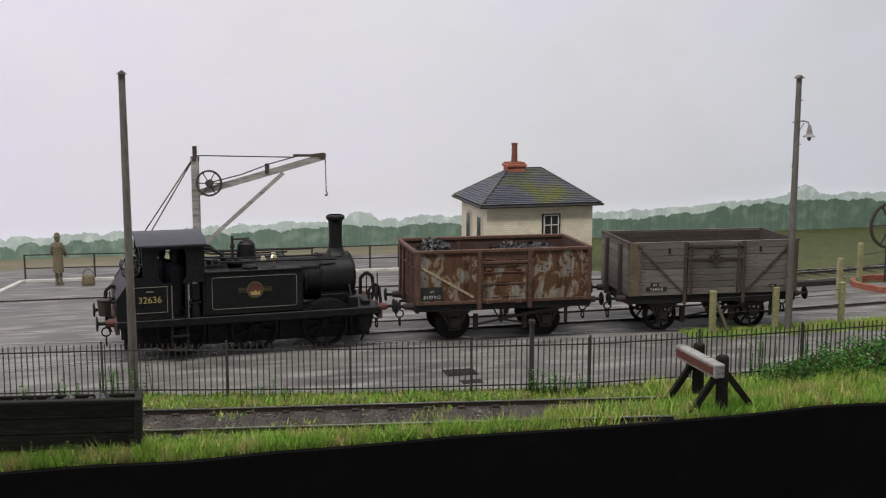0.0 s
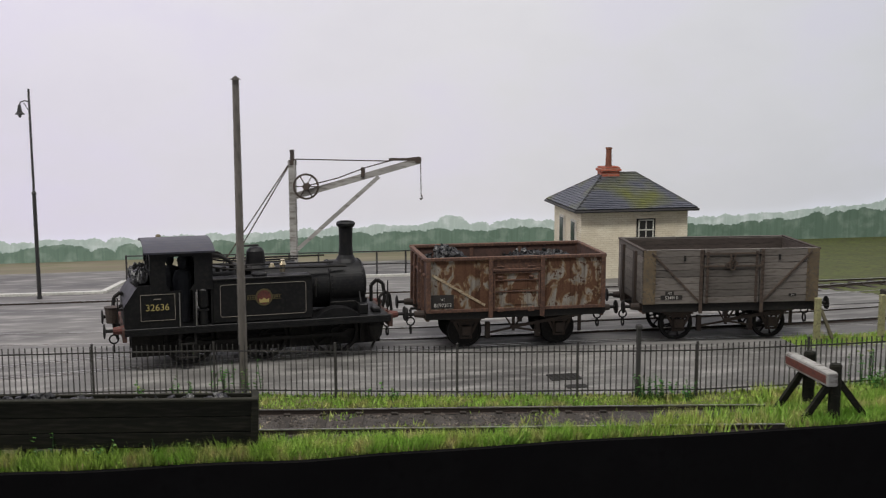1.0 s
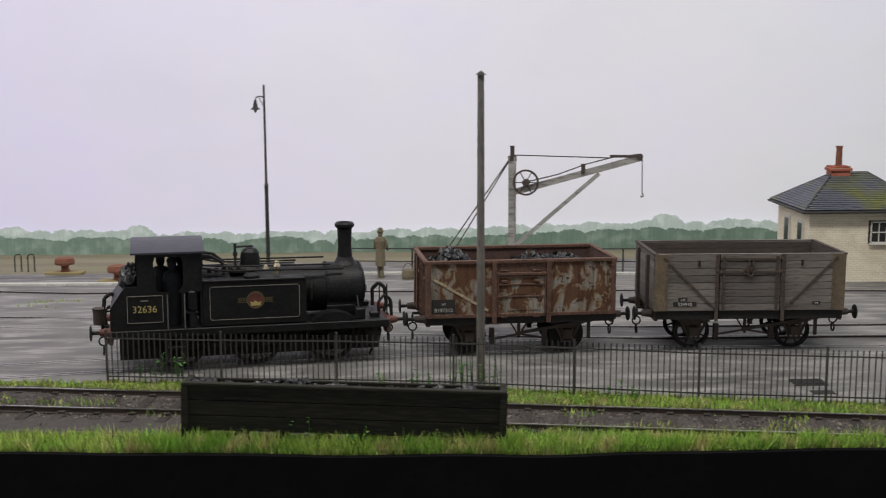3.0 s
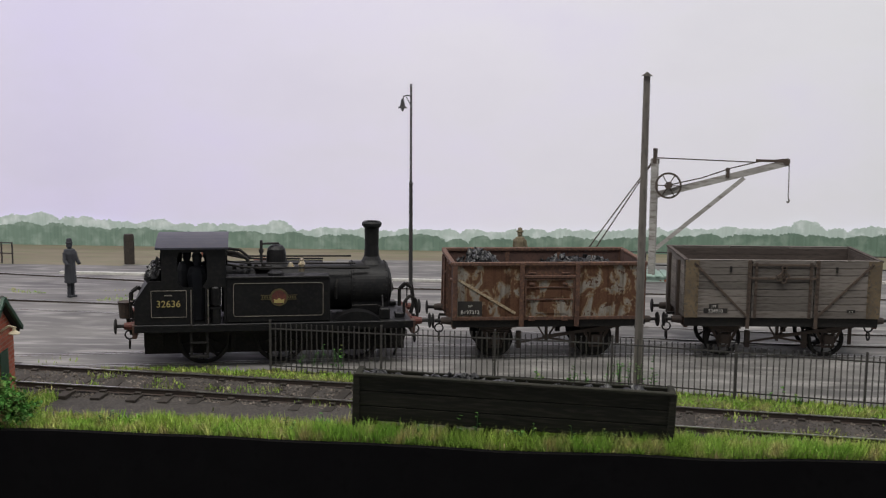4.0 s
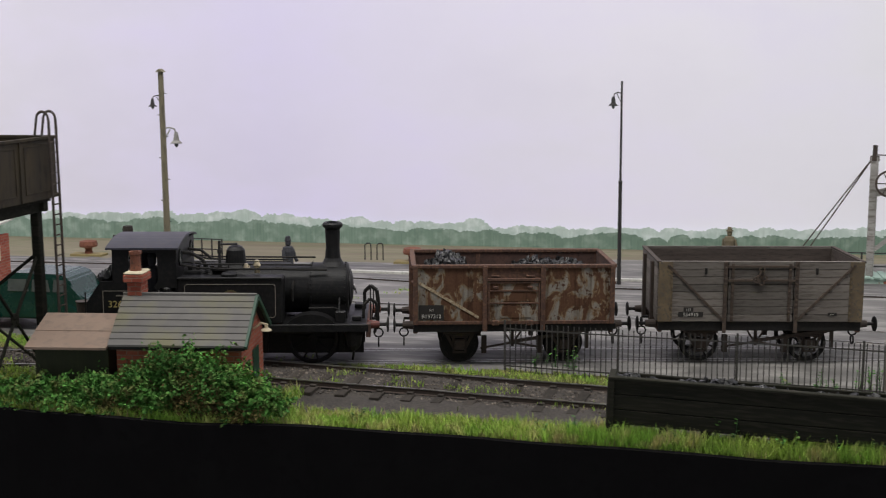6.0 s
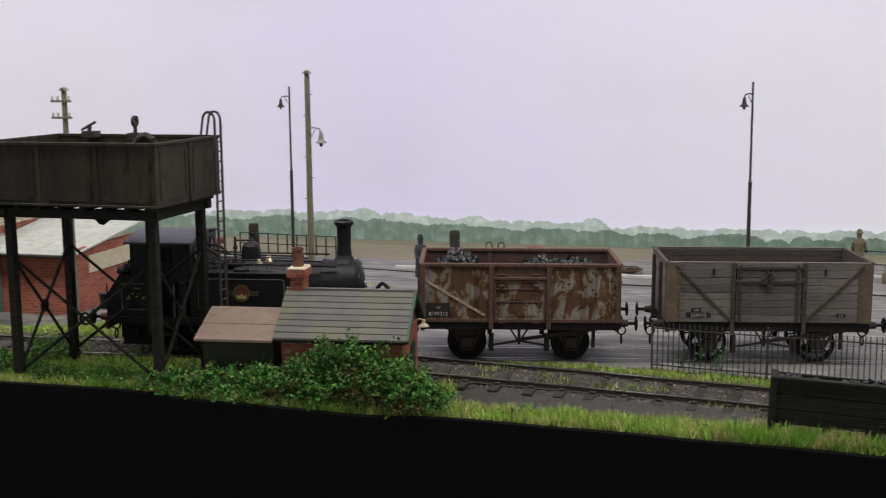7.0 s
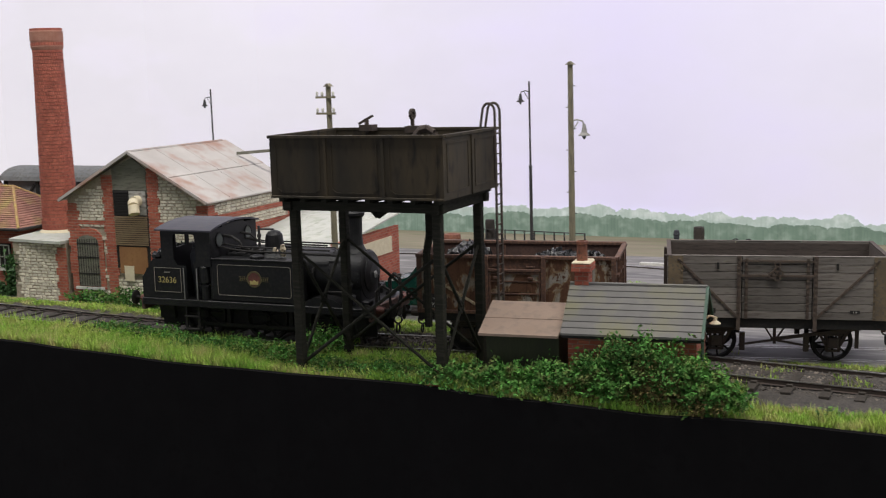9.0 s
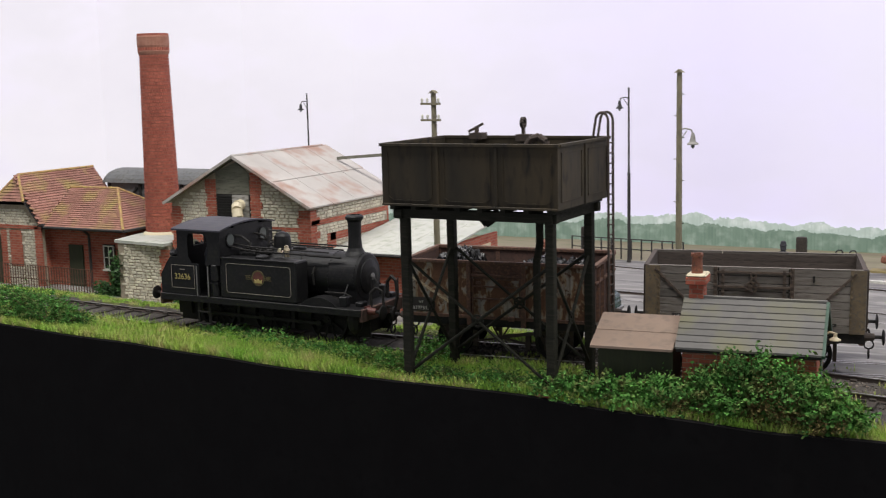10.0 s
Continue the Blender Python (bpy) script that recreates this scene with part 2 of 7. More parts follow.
RUSTY = blotched("rusty_mineral_wagon_paint", (0.36, 0.335, 0.295), (0.135, 0.066, 0.038), (0.26, 0.165, 0.08))
BRICK = courses("red_brick", [(0.33, 0.08, 0.052), (0.46, 0.14, 0.09)], (0.36, 0.22, 0.17), 5.6, 2.3, 0.85, 0.8, mortar_size=0.28)
FLINT = mk("flint_bed_mortar", [(0.33, 0.28, 0.21), (0.42, 0.36, 0.28), (0.25, 0.2, 0.15)], 0.2, 0.9, 0.4)
FLINTS = mk("knapped_flint", [(0.62, 0.57, 0.46), (0.76, 0.71, 0.59), (0.46, 0.42, 0.34)], 0.12, 0.75, 0.3, island=0.2, obrand=0.12)
TILES = mk("red_clay_tile", [(0.27, 0.125, 0.095), (0.35, 0.175, 0.135), (0.36, 0.27, 0.1)], 0.03, 0.8, 0.2, fine=1.6, island=0.16, obrand=0.1)
SLATES = mk("grey_slate_with_moss", [(0.1, 0.107, 0.135), (0.14, 0.145, 0.175), (0.165, 0.175, 0.05)], 0.022, 0.55, 0.2, fine=1.3, island=0.14, obrand=0.1)
CHIMB = mk("chimney_brick", [(0.36, 0.095, 0.062), (0.46, 0.14, 0.092), (0.26, 0.075, 0.055)], 0.12, 0.85, 0.3, island=0.18, obrand=0.12)
SHEET = mk("grey_rust_stained_roof_sheet", [(0.4, 0.37, 0.345), (0.5, 0.47, 0.44), (0.36, 0.22, 0.17)], 0.025, 0.75, 0.15, fine=1.7, contrast=0.4)
SHEETG = mk("pale_cement_sheet", [(0.45, 0.46, 0.42), (0.55, 0.55, 0.5), (0.38, 0.4, 0.33)], 0.04, 0.8, 0.15)
SHEDR = mk("grey_shed_roof_boards", [(0.125, 0.12, 0.114), (0.165, 0.158, 0.15), (0.165, 0.158, 0.1)], 0.05, 0.9, 0.25, fine=1.0, obrand=0.08)
LEANR = mk("brown_felt_roof", [(0.26, 0.185, 0.14), (0.3, 0.22, 0.17), (0.22, 0.165, 0.13)], 0.05, 0.9, 0.2)
DKGREEN = mk("dark_green_door_paint", [(0.012, 0.05, 0.028), (0.02, 0.07, 0.04)], 0.2, 0.5)
OLIVE = mk("dark_olive_boards", [(0.03, 0.035, 0.018), (0.045, 0.05, 0.025)], 0.15, 0.85, 0.3, stretch=(2, 2, 0.3))
TIMBER = mk("grey_green_boarding", [(0.13, 0.13, 0.1), (0.19, 0.185, 0.15), (0.09, 0.085, 0.065)], 0.15, 0.85, 0.3, stretch=(0.3, 1, 1.5))
LOUVRE = mk("brown_louvre", [(0.2, 0.14, 0.08), (0.26, 0.19, 0.115)], 0.2, 0.8, 0.2)
BROWN = mk("brown_painted_panel", [(0.25, 0.115, 0.045), (0.3, 0.15, 0.06)], 0.1, 0.8)
KERB = mk("whitened_kerb_stone", [(0.55, 0.54, 0.5), (0.68, 0.67, 0.62), (0.42, 0.41, 0.38)], 0.1, 0.85, 0.2)
MORTARC = mk("pale_mortar_cap", [(0.6, 0.52, 0.36), (0.7, 0.63, 0.47)], 0.2, 0.85, 0.2)
TERRA = mk("terracotta_pot", [(0.17, 0.06, 0.036), (0.24, 0.088, 0.048), (0.09, 0.043, 0.03)], 0.2, 0.75)
RUSTB = mk("rusty_bollard_iron", [(0.2, 0.075, 0.045), (0.27, 0.11, 0.065), (0.12, 0.05, 0.035)], 0.2, 0.85, 0.3)
CARG = mk("dark_green_car_paint", [(0.006, 0.035, 0.028), (0.009, 0.048, 0.038)], 0.1, 0.25)
GLASS = mk("dull_window_glass", [(0.09, 0.1, 0.1), (0.13, 0.14, 0.14)], 0.1, 0.12)
DARKW = mk("dark_window", [(0.02, 0.02, 0.02), (0.03, 0.03, 0.03)], 0.1, 0.2)
WFRAME = mk("off_white_window_frame", [(0.6, 0.58, 0.52), (0.7, 0.68, 0.62)], 0.2, 0.6)
COAT = mk("drab_overcoat_paint", [(0.15, 0.125, 0.08), (0.19, 0.16, 0.1)], 0.2, 0.9)
DKCOAT = mk("dark_blue_coat_paint", [(0.035, 0.037, 0.045), (0.05, 0.052, 0.06)], 0.2, 0.9)
FASCIA = mk("black_cloth_fascia", [(0.007, 0.0065, 0.007), (0.009, 0.0085, 0.009)], 0.05, 0.95, spec=0.05)
GREYV = mk("grey_van_body", [(0.12, 0.125, 0.13), (0.16, 0.165, 0.165), (0.1, 0.095, 0.09)], 0.08, 0.8, 0.2)
WETG = mk("pale_green_tarpaulin", [(0.3, 0.42, 0.36), (0.38, 0.5, 0.44)], 0.1, 0.8, 0.2)
SKY = glow("painted_sky_board", [(0.495, 0.482, 0.53), (0.595, 0.583, 0.622), (0.55, 0.53, 0.605)], 0.62, 0.0022, stretch=(0.7, 1, 1.3))


def tint_across(m, stops):
    """Paint that changes along the board: stops of (x in metres from -1.2 to 1.2, colour multiplier)."""
    N, L = m.node_tree.nodes, m.node_tree.links
    b = N["Principled BSDF"]
    src = b.inputs["Base Color"].links[0].from_socket
    sp = N.new("ShaderNodeSeparateXYZ")
    L.new(N.new("ShaderNodeNewGeometry").outputs["Position"], sp.inputs[0])
    mr = N.new("ShaderNodeMapRange")
    mr.inputs[1].default_value, mr.inputs[2].default_value = -1.2, 1.2
    L.new(sp.outputs[0], mr.inputs[0])
    rp = N.new("ShaderNodeValToRGB")
    for i, (x, c) in enumerate(stops):
        e = rp.color_ramp.elements[i] if i < 2 else rp.color_ramp.elements.new((x + 1.2) / 2.4)
        e.position, e.color = (x + 1.2) / 2.4, (*c, 1)
    L.new(mr.outputs[0], rp.inputs[0])
    mx = N.new("ShaderNodeMixRGB")
    mx.blend_type, mx.inputs[0].default_value = "MULTIPLY", 1.0
    L.new(src, mx.inputs[1]), L.new(rp.outputs[0], mx.inputs[2])
    L.new(mx.outputs[0], b.inputs["Base Color"]), L.new(mx.outputs[0], b.inputs["Emission Color"])


tint_across(SKY, ((-1.15, (1.0, 0.99, 0.99)), (1.15, (0.9, 0.95, 0.94)), (-0.75, (0.98, 0.97, 1.0)), (-0.4, (0.9, 0.87, 1.02)), (-0.05, (0.96, 0.95, 0.99)), (0.4, (0.97, 0.985, 0.965))))
# the painted trees also get added emission, so they glow without lamplight
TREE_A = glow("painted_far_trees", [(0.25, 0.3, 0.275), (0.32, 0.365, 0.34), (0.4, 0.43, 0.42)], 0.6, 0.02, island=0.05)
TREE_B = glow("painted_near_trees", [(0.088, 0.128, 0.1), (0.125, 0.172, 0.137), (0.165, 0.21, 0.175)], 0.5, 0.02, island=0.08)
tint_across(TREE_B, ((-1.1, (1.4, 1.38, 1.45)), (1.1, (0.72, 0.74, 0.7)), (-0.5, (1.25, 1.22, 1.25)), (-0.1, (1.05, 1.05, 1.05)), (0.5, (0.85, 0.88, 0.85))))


# ---- builders; all sizes in millimetres ----
def part(name, bm, material, parent=None, label="", smooth=False, at=None):
    me = bpy.data.meshes.new(name)
    bmesh.ops.recalc_face_normals(bm, faces=bm.faces)
    bm.transform(Matrix.Scale(MM, 4))
    bm.to_mesh(me)
    bm.free()
    for mt in material if isinstance(material, (list, tuple)) else (material,):
        me.materials.append(mt)
    if smooth:
        me.shade_smooth()
    ob = new(name, me)
    ob.parent = parent
    if at is not None:
        ob.matrix_basis = at
    if label:
        ob["label"] = label
    return ob


def same(name, me, parent, at):
    ob = new(name, me)
    ob.parent, ob.matrix_basis = parent, at
    return ob


def P(x, y, z, rx=0, ry=0, rz=0):
    return pose(x * MM, y * MM, z * MM, rx, ry, rz)


def thing(name, label, category, at=None, group="", kind=""):
    ob = tagged(new(name), label, category, group, kind)
    ob.empty_display_size = 0.01
    ob.matrix_basis = at if at is not None else Matrix()
    return ob


def B():
    return bmesh.new()


def box(bm, x0, x1, y0, y1, z0, z1, bevel=0.0, turn=None):
    r = bmesh.ops.create_cube(bm, size=1)["verts"]
    for v in r:
        v.co = Vector(((x0 + x1) / 2 + v.co.x * (x1 - x0), (y0 + y1) / 2 + v.co.y * (y1 - y0), (z0 + z1) / 2 + v.co.z * (z1 - z0)))
    if bevel:
        es = list({e for v in r for e in v.link_edges})
        bmesh.ops.bevel(bm, geom=es, offset=bevel, segments=1, affect="EDGES")
    elif turn is not None:
        for v in r:
            v.co = turn @ v.co
    return bm


def bar(bm, p, q, w, h=None):
    """A square bar from p to q."""
    p, q = Vector(p), Vector(q)
    d = q - p
    m = Matrix.Translation((p + q) / 2) @ d.to_track_quat("X", "Z").to_matrix().to_4x4()
    r = bmesh.ops.create_cube(bm, size=1)["verts"]
    for v in r:
        v.co = m @ Vector((v.co.x * d.length, v.co.y * w, v.co.z * (h or w)))
    return bm


def rod(bm, p, q, r0, r1=None, n=10):
    p, q = Vector(p), Vector(q)
    d = q - p
    m = Matrix.Translation((p + q) / 2) @ d.to_track_quat("Z", "Y").to_matrix().to_4x4()
    bmesh.ops.create_cone(bm, cap_ends=True, segments=n, radius1=r0, radius2=r0 if r1 is None else r1, depth=d.length, matrix=m)
    return bm


def path_rod(bm, pts, r, n=6):
    for a, b in zip(pts, pts[1:]):
        rod(bm, a, b, r, r, n)
    return bm


def lathe(bm, rows, at=(0, 0, 0), n=16, axis="z", hoop=False):
    """A turned form: rows of (radius, height)."""
    rings = []
    for r, h in rows:
        ring = []
        for i in range(n):
            a = 2 * math.pi * i / n
            c, s = r * math.cos(a), r * math.sin(a)
            p = {"z": (c, s, h), "x": (h, c, s), "y": (c, h, s)}[axis]
            ring.append(bm.verts.new(Vector(p) + Vector(at)))
        rings.append(ring)
    if hoop:
        rings.append(rings[0])
    for a, b in zip(rings, rings[1:]):
        for i in range(n):
            bm.faces.new((a[i], a[(i + 1) % n], b[(i + 1) % n], b[i]))
    if hoop:
        return bm
    bm.faces.new(rings[0])
    bm.faces.new(rings[-1])
    return bm


def prism(bm, pts, lo, hi, axis="y"):
    """A flat outline pushed from lo to hi along an axis; pts in the other two axes."""
    def place(a, b, c):
        return {"y": (a, c, b), "x": (c, a, b), "z": (a, b, c)}[axis]
    u = [bm.verts.new(place(a, b, lo)) for a, b in pts]
    v = [bm.verts.new(place(a, b, hi)) for a, b in pts]
    bm.faces.new(u)
    bm.faces.new(v[::-1])
    for i in range(len(pts)):
        j = (i + 1) % len(pts)
        bm.faces.new((u[i], u[j], v[j], v[i]))
    return bm


def ring_bar(bm, c, r, w, axis="y", n=20):
    """A rim of small bars."""
    for i in range(n):
        a, b = 2 * math.pi * i / n, 2 * math.pi * (i + 1) / n
        f = {"y": lambda t: (c[0] + r * math.cos(t), c[1], c[2] + r * math.sin(t)), "x": lambda t: (c[0], c[1] + r * math.cos(t), c[2] + r * math.sin(t)), "z": lambda t: (c[0] + r * math.cos(t), c[1] + r * math.sin(t), c[2])}[axis]
        bar(bm, f(a), f(b), w)
    return bm


def lumps(bm, n, x0, x1, y0, y1, zf, size, rng):
    for _ in range(n):
        x, y = rng.uniform(x0, x1), rng.uniform(y0, y1)
        s = size * rng.uniform(0.5, 1.3)
        r = bmesh.ops.create_icosphere(bm, subdivisions=1, radius=s)["verts"]
        q = Euler((rng.uniform(0, 6), rng.uniform(0, 6), 0)).to_matrix()
        for v in r:
            v.co = q @ (v.co * rng.uniform(0.75, 1.2)) + Vector((x, y, zf(x, y)))
    return bm


def letters(name, text, size, material, parent, x, y, z, label=""):
    cu = bpy.data.curves.new(name, "FONT")
    cu.body, cu.size, cu.align_x, cu.extrude = text, size * MM, "CENTER", 0.05 * MM
    tmp = new("letters", cu)
    bpy.context.view_layer.update()
    me = bpy.data.meshes.new_from_object(tmp.evaluated_get(bpy.context.evaluated_depsgraph_get()))
    bpy.data.objects.remove(tmp)
    me.materials.clear()
    me.materials.append(material)
    ob = new(name, me)
    ob.parent, ob.matrix_basis = parent, P(x, y, z, 90, 0, 0)
    if label:
        ob["label"] = label
    return ob


# ---- plan ----
def lerp(x, pts):
    if x <= pts[0][0]:
        return float(pts[0][1])
    for (x0, y0), (x1, y1) in zip(pts, pts[1:]):
        if x < x1:
            return y0 + (y1 - y0) * (x - x0) / (x1 - x0)
    return float(pts[-1][1])


MAIN_C = (-2.67, -3.579, 22.918, 14.366, -77.094, -20.609, 105.163, 173.341)


MAIN_DY = ((-650, -19.1), (-450, -21.3), (-250, -18.9), (-50, -14.1), (150, -7.3), (350, -1.4), (520, 1.8), (700, 8))


def soft_lerp(x, pts):
    return sum(lerp(x + o, pts) for o in (-60, -30, 0, 30, 60)) / 5


def line_base(x):
    return float(np.polyval(MAIN_C, (x + 100) / 500)) if -960 < x < 720 else (176 if x > 0 else 134)


# the running line every 5 mm from x = -1510; it climbs gently towards the works
MAIN_Y = [line_base(x) + soft_lerp(x, MAIN_DY) for x in range(-1510, 1516, 5)]
MAIN_Z = [soft_lerp(x, ((-650, 5.8), (-450, 4.7), (-250, 3.1), (-50, 0.9), (150, -0.5), (350, -1.2), (520, -2.2), (700, -2.4))) for x in range(-1510, 1516, 5)]


def from_table(x, table):
    q = min(max((x + 1510) / 5, 0), len(table) - 2)
    i = int(q)
    return table[i] + (table[i + 1] - table[i]) * (q - i)


def main_y(x):
    return from_table(x, MAIN_Y)


def main_z(x):
    return from_table(x, MAIN_Z)


def siding_y(x):
    return lerp(x, ((-470, 100), (-400, 100), (-300, 105), (-200, 99), (-100, 94), (-15, 84), (60, 71), (148, 53), (264, 35), (360, 20), (420, 10)))


def fence_y(x):
    return lerp(x, ((-67, 127), (64, 117), (125, 109), (189, 94), (251, 80), (373, 61), (460, 60), (560, 63), (700, 70)))


def edge_y(x):
    return lerp(x, ((-1200, 80), (-740, 34), (-520, 8), (-400, 0), (-317, 2), (-246, -6), (-190, -6), (-149, 2), (-84, 4), (0, 2), (50, 0), (150, -2), (700, 0))) + 1.2 * math.sin(x * 0.03) + 0.8 * math.sin(x * 0.071)


def ground_z(x, y):
    back = lerp(y, ((300, 0), (460, -10), (570, -16), (720, -18)))
    front = lerp(x, ((-380, 8), (-246, 7), (-149, 4), (0, 1.5), (60, 0))) * (1 - min(1, max(0, (y - edge_y(x)) / 65)))
    left = -9 * min(1, max(0, (-x - 430) / 80)) * min(1, max(0, (y - main_y(x) - 22) / 40)) if y < 330 else 0
    bank = 5 * min(1, max(0, (x - 440) / 90)) * (1 - min(1, abs(y - 34) / 24)) if x > 440 and y < 110 else 0
    w = min(1, max(0, (abs(y - main_y(x)) - 34) / 40))
    return (back + front + left + bank) * w + (main_z(x) + 0.2 * min(0, front)) * (1 - w) if y < 300 else back + left + bank


# ---- the ground, one sheet from the front edge to the backscene ----
def zone(x, y):
    """0 concrete, 1 grassy soil, 2 ballast, 3 dry field."""
    w = 3 * noise.noise((x * 0.05, y * 0.05, 0)) + 2 * noise.noise((x * 0.2, y * 0.2, 3))
    ym, ys = main_y(x), siding_y(x)
    if y > lerp(x, ((-600, 560), (-175, 575), (-100, 625), (400, 640), (520, 470), (620, 300), (900, 290))) + w:
        return 3 if x < 500 else 1
    if -320 < x < 392 and abs(y - ys) < 25 + w:
        return 2
    if -165 < x < 70 and edge_y(x) + 27 + w < y < ys:
        return 2
    if x < -225 and abs(y - ym) < 25 + w:
        return 2
    if x < -67:
        if x < -225:
            lim = 185 if x < -430 else lerp(x, ((-430, 185), (-330, ym + 40), (-225, ym - 20)))
        else:
            lim = lerp(x, ((-225, ym - 22), (-67, 127)))
        return 1 if y < lim + w else 0
    if y < fence_y(x) + 4 + w:
        return 1
    if x > 480 and abs(y - 172) < 12 + 2 * w:
        return 1
    return 0


def build_ground():
    xs = np.concatenate([np.arange(-1500, -900, 30), np.arange(-900, 640, 4.5), np.arange(640, 1500, 30)])
    ts = np.concatenate([np.linspace(0, 0.3, 52)[:-1], np.linspace(0.3, 1, 50)])
    nx, ny = len(xs), len(ts)
    vs, fs, mi = [], [], []
    for x in xs:
        e = edge_y(x)
        for t in ts:
            y = e + t * (720 - e)
            k = 0 if zone(x, y) in (0, 3) else 1
            z = ground_z(x, y) + k * (0.8 * noise.noise((x * 0.06, y * 0.06, 9)) + 0.4 * noise.noise((x * 0.3, y * 0.3, 5))) - (2.3 if x < -215 and abs(y - main_y(x)) < 27 and zone(x, y) == 2 else 0.5) * (zone(x, y) == 2)
            vs.append((x * MM, y * MM, z * MM))
    for i in range(nx - 1):
        for j in range(ny - 1):
            a = i * ny + j
            fs.append((a, a + ny, a + ny + 1, a + 1))
            x = (xs[i] + xs[i + 1]) / 2
            e = edge_y(x)
            mi.append(zone(x, e + (ts[j] + ts[j + 1]) / 2 * (720 - e)))
    me = bpy.data.meshes.new("ground")
    me.from_pydata(vs, [], fs)
    for mt in (CONC, SOIL, BALLAST, FIELD):
        me.materials.append(mt)
    me.polygons.foreach_set("material_index", mi)
    me.shade_smooth()
    tagged(new("ground", me), "modelled yard ground of concrete, grass and ballast", "ground", kind="structure")


build_ground()


def build_fascia():
    bm = B()
    xs = list(range(-1500, 1501, 12))
    rows = []
    for x in xs:
        e, z = edge_y(x), ground_z(x, edge_y(x)) + 0.6 + 0.7 * noise.noise((x * 0.02, 0, 7))
        rows.append([bm.verts.new(c) for c in ((x, e + 2, z - 4), (x, e - 0.5, z), (x, e - 2.5, z - 0.5), (x, e - 3, -700))])
    for a, b in zip(rows, rows[1:]):
        for i in range(3):
            bm.faces.new((a[i], b[i], b[i + 1], a[i + 1]))
    ob = part("fascia", bm, FASCIA)
    tagged(ob, "plain black fascia below the front edge", "fascia", kind="structure")


build_fascia()


# ---- the painted backscene ----
def build_backdrop():
    bm = B()
    pts = [(-1500, 150), (-1330, 480), (-1180, 630), (-1000, 690), (-850, 705), (1050, 705), (1200, 660), (1350, 520), (1500, 200)]
    lo = [bm.verts.new((x, y, -120)) for x, y in pts]
    hi = [bm.verts.new((x, y, 900)) for x, y in pts]
    for i in range(len(pts) - 1):
        bm.faces.new((lo[i], lo[i + 1], hi[i + 1], hi[i]))
    tagged(part("backdrop", bm, SKY), "painted overcast grey and lilac sky board", "backdrop", kind="structure")
    rng = random.Random(5)
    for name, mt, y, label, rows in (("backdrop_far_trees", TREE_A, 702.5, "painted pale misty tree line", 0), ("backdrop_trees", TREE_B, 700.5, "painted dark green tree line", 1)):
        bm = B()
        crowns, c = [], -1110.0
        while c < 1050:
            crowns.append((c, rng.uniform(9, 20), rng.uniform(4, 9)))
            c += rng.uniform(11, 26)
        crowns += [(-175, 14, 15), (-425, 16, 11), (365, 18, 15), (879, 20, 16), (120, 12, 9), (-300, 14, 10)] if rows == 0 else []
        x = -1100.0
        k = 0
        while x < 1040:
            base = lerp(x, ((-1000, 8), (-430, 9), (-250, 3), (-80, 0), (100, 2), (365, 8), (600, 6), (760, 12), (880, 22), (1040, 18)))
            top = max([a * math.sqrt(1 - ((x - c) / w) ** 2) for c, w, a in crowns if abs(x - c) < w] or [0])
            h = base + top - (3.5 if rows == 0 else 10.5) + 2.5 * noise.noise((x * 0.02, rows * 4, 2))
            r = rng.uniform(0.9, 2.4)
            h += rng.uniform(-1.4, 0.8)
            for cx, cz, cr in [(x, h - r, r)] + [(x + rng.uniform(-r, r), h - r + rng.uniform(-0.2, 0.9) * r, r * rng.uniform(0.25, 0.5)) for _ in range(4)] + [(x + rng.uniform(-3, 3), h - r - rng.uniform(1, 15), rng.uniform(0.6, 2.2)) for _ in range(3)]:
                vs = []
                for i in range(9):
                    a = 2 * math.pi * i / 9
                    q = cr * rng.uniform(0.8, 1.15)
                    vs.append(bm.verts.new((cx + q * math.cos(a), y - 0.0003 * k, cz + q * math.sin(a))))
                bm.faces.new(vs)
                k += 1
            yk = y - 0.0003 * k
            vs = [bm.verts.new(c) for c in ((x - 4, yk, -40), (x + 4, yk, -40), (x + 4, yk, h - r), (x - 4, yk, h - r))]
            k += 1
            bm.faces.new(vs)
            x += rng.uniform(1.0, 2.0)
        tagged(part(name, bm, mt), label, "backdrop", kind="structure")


build_backdrop()


# ---- track ----
def curve_pts(fy, x0, x1, step=12.0):
    n = int((x1 - x0) / step) + 1
    return [(x, fy(x)) for x in np.linspace(x0, x1, n)]


def rail_mesh(bm, pts, off, z, w=1.1, h=2.0):
    rows = []
    for i, (x, y) in enumerate(pts):
        a, b = pts[max(0, i - 1)], pts[min(len(pts) - 1, i + 1)]
        d = Vector((b[0] - a[0], b[1] - a[1])).normalized()
        nx, ny = -d.y, d.x
        rows.append([bm.verts.new((x + nx * (off + o), y + ny * (off + o), zz + z(x, y))) for o, zz in ((-w * 1.2, 0), (-w * 0.35, 0.5), (-w * 0.35, h - 0.7), (-w / 2, h - 0.5), (-w / 2, h), (w / 2, h), (w / 2, h - 0.5), (w * 0.35, h - 0.7), (w * 0.35, 0.5), (w * 1.2, 0))])
    for a, b in zip(rows, rows[1:]):
        for i in range(9):
            f = bm.faces.new((a[i], b[i], b[i + 1], a[i + 1]))
            f.material_index = 1 if i in (3, 4, 5) else 0
    return bm


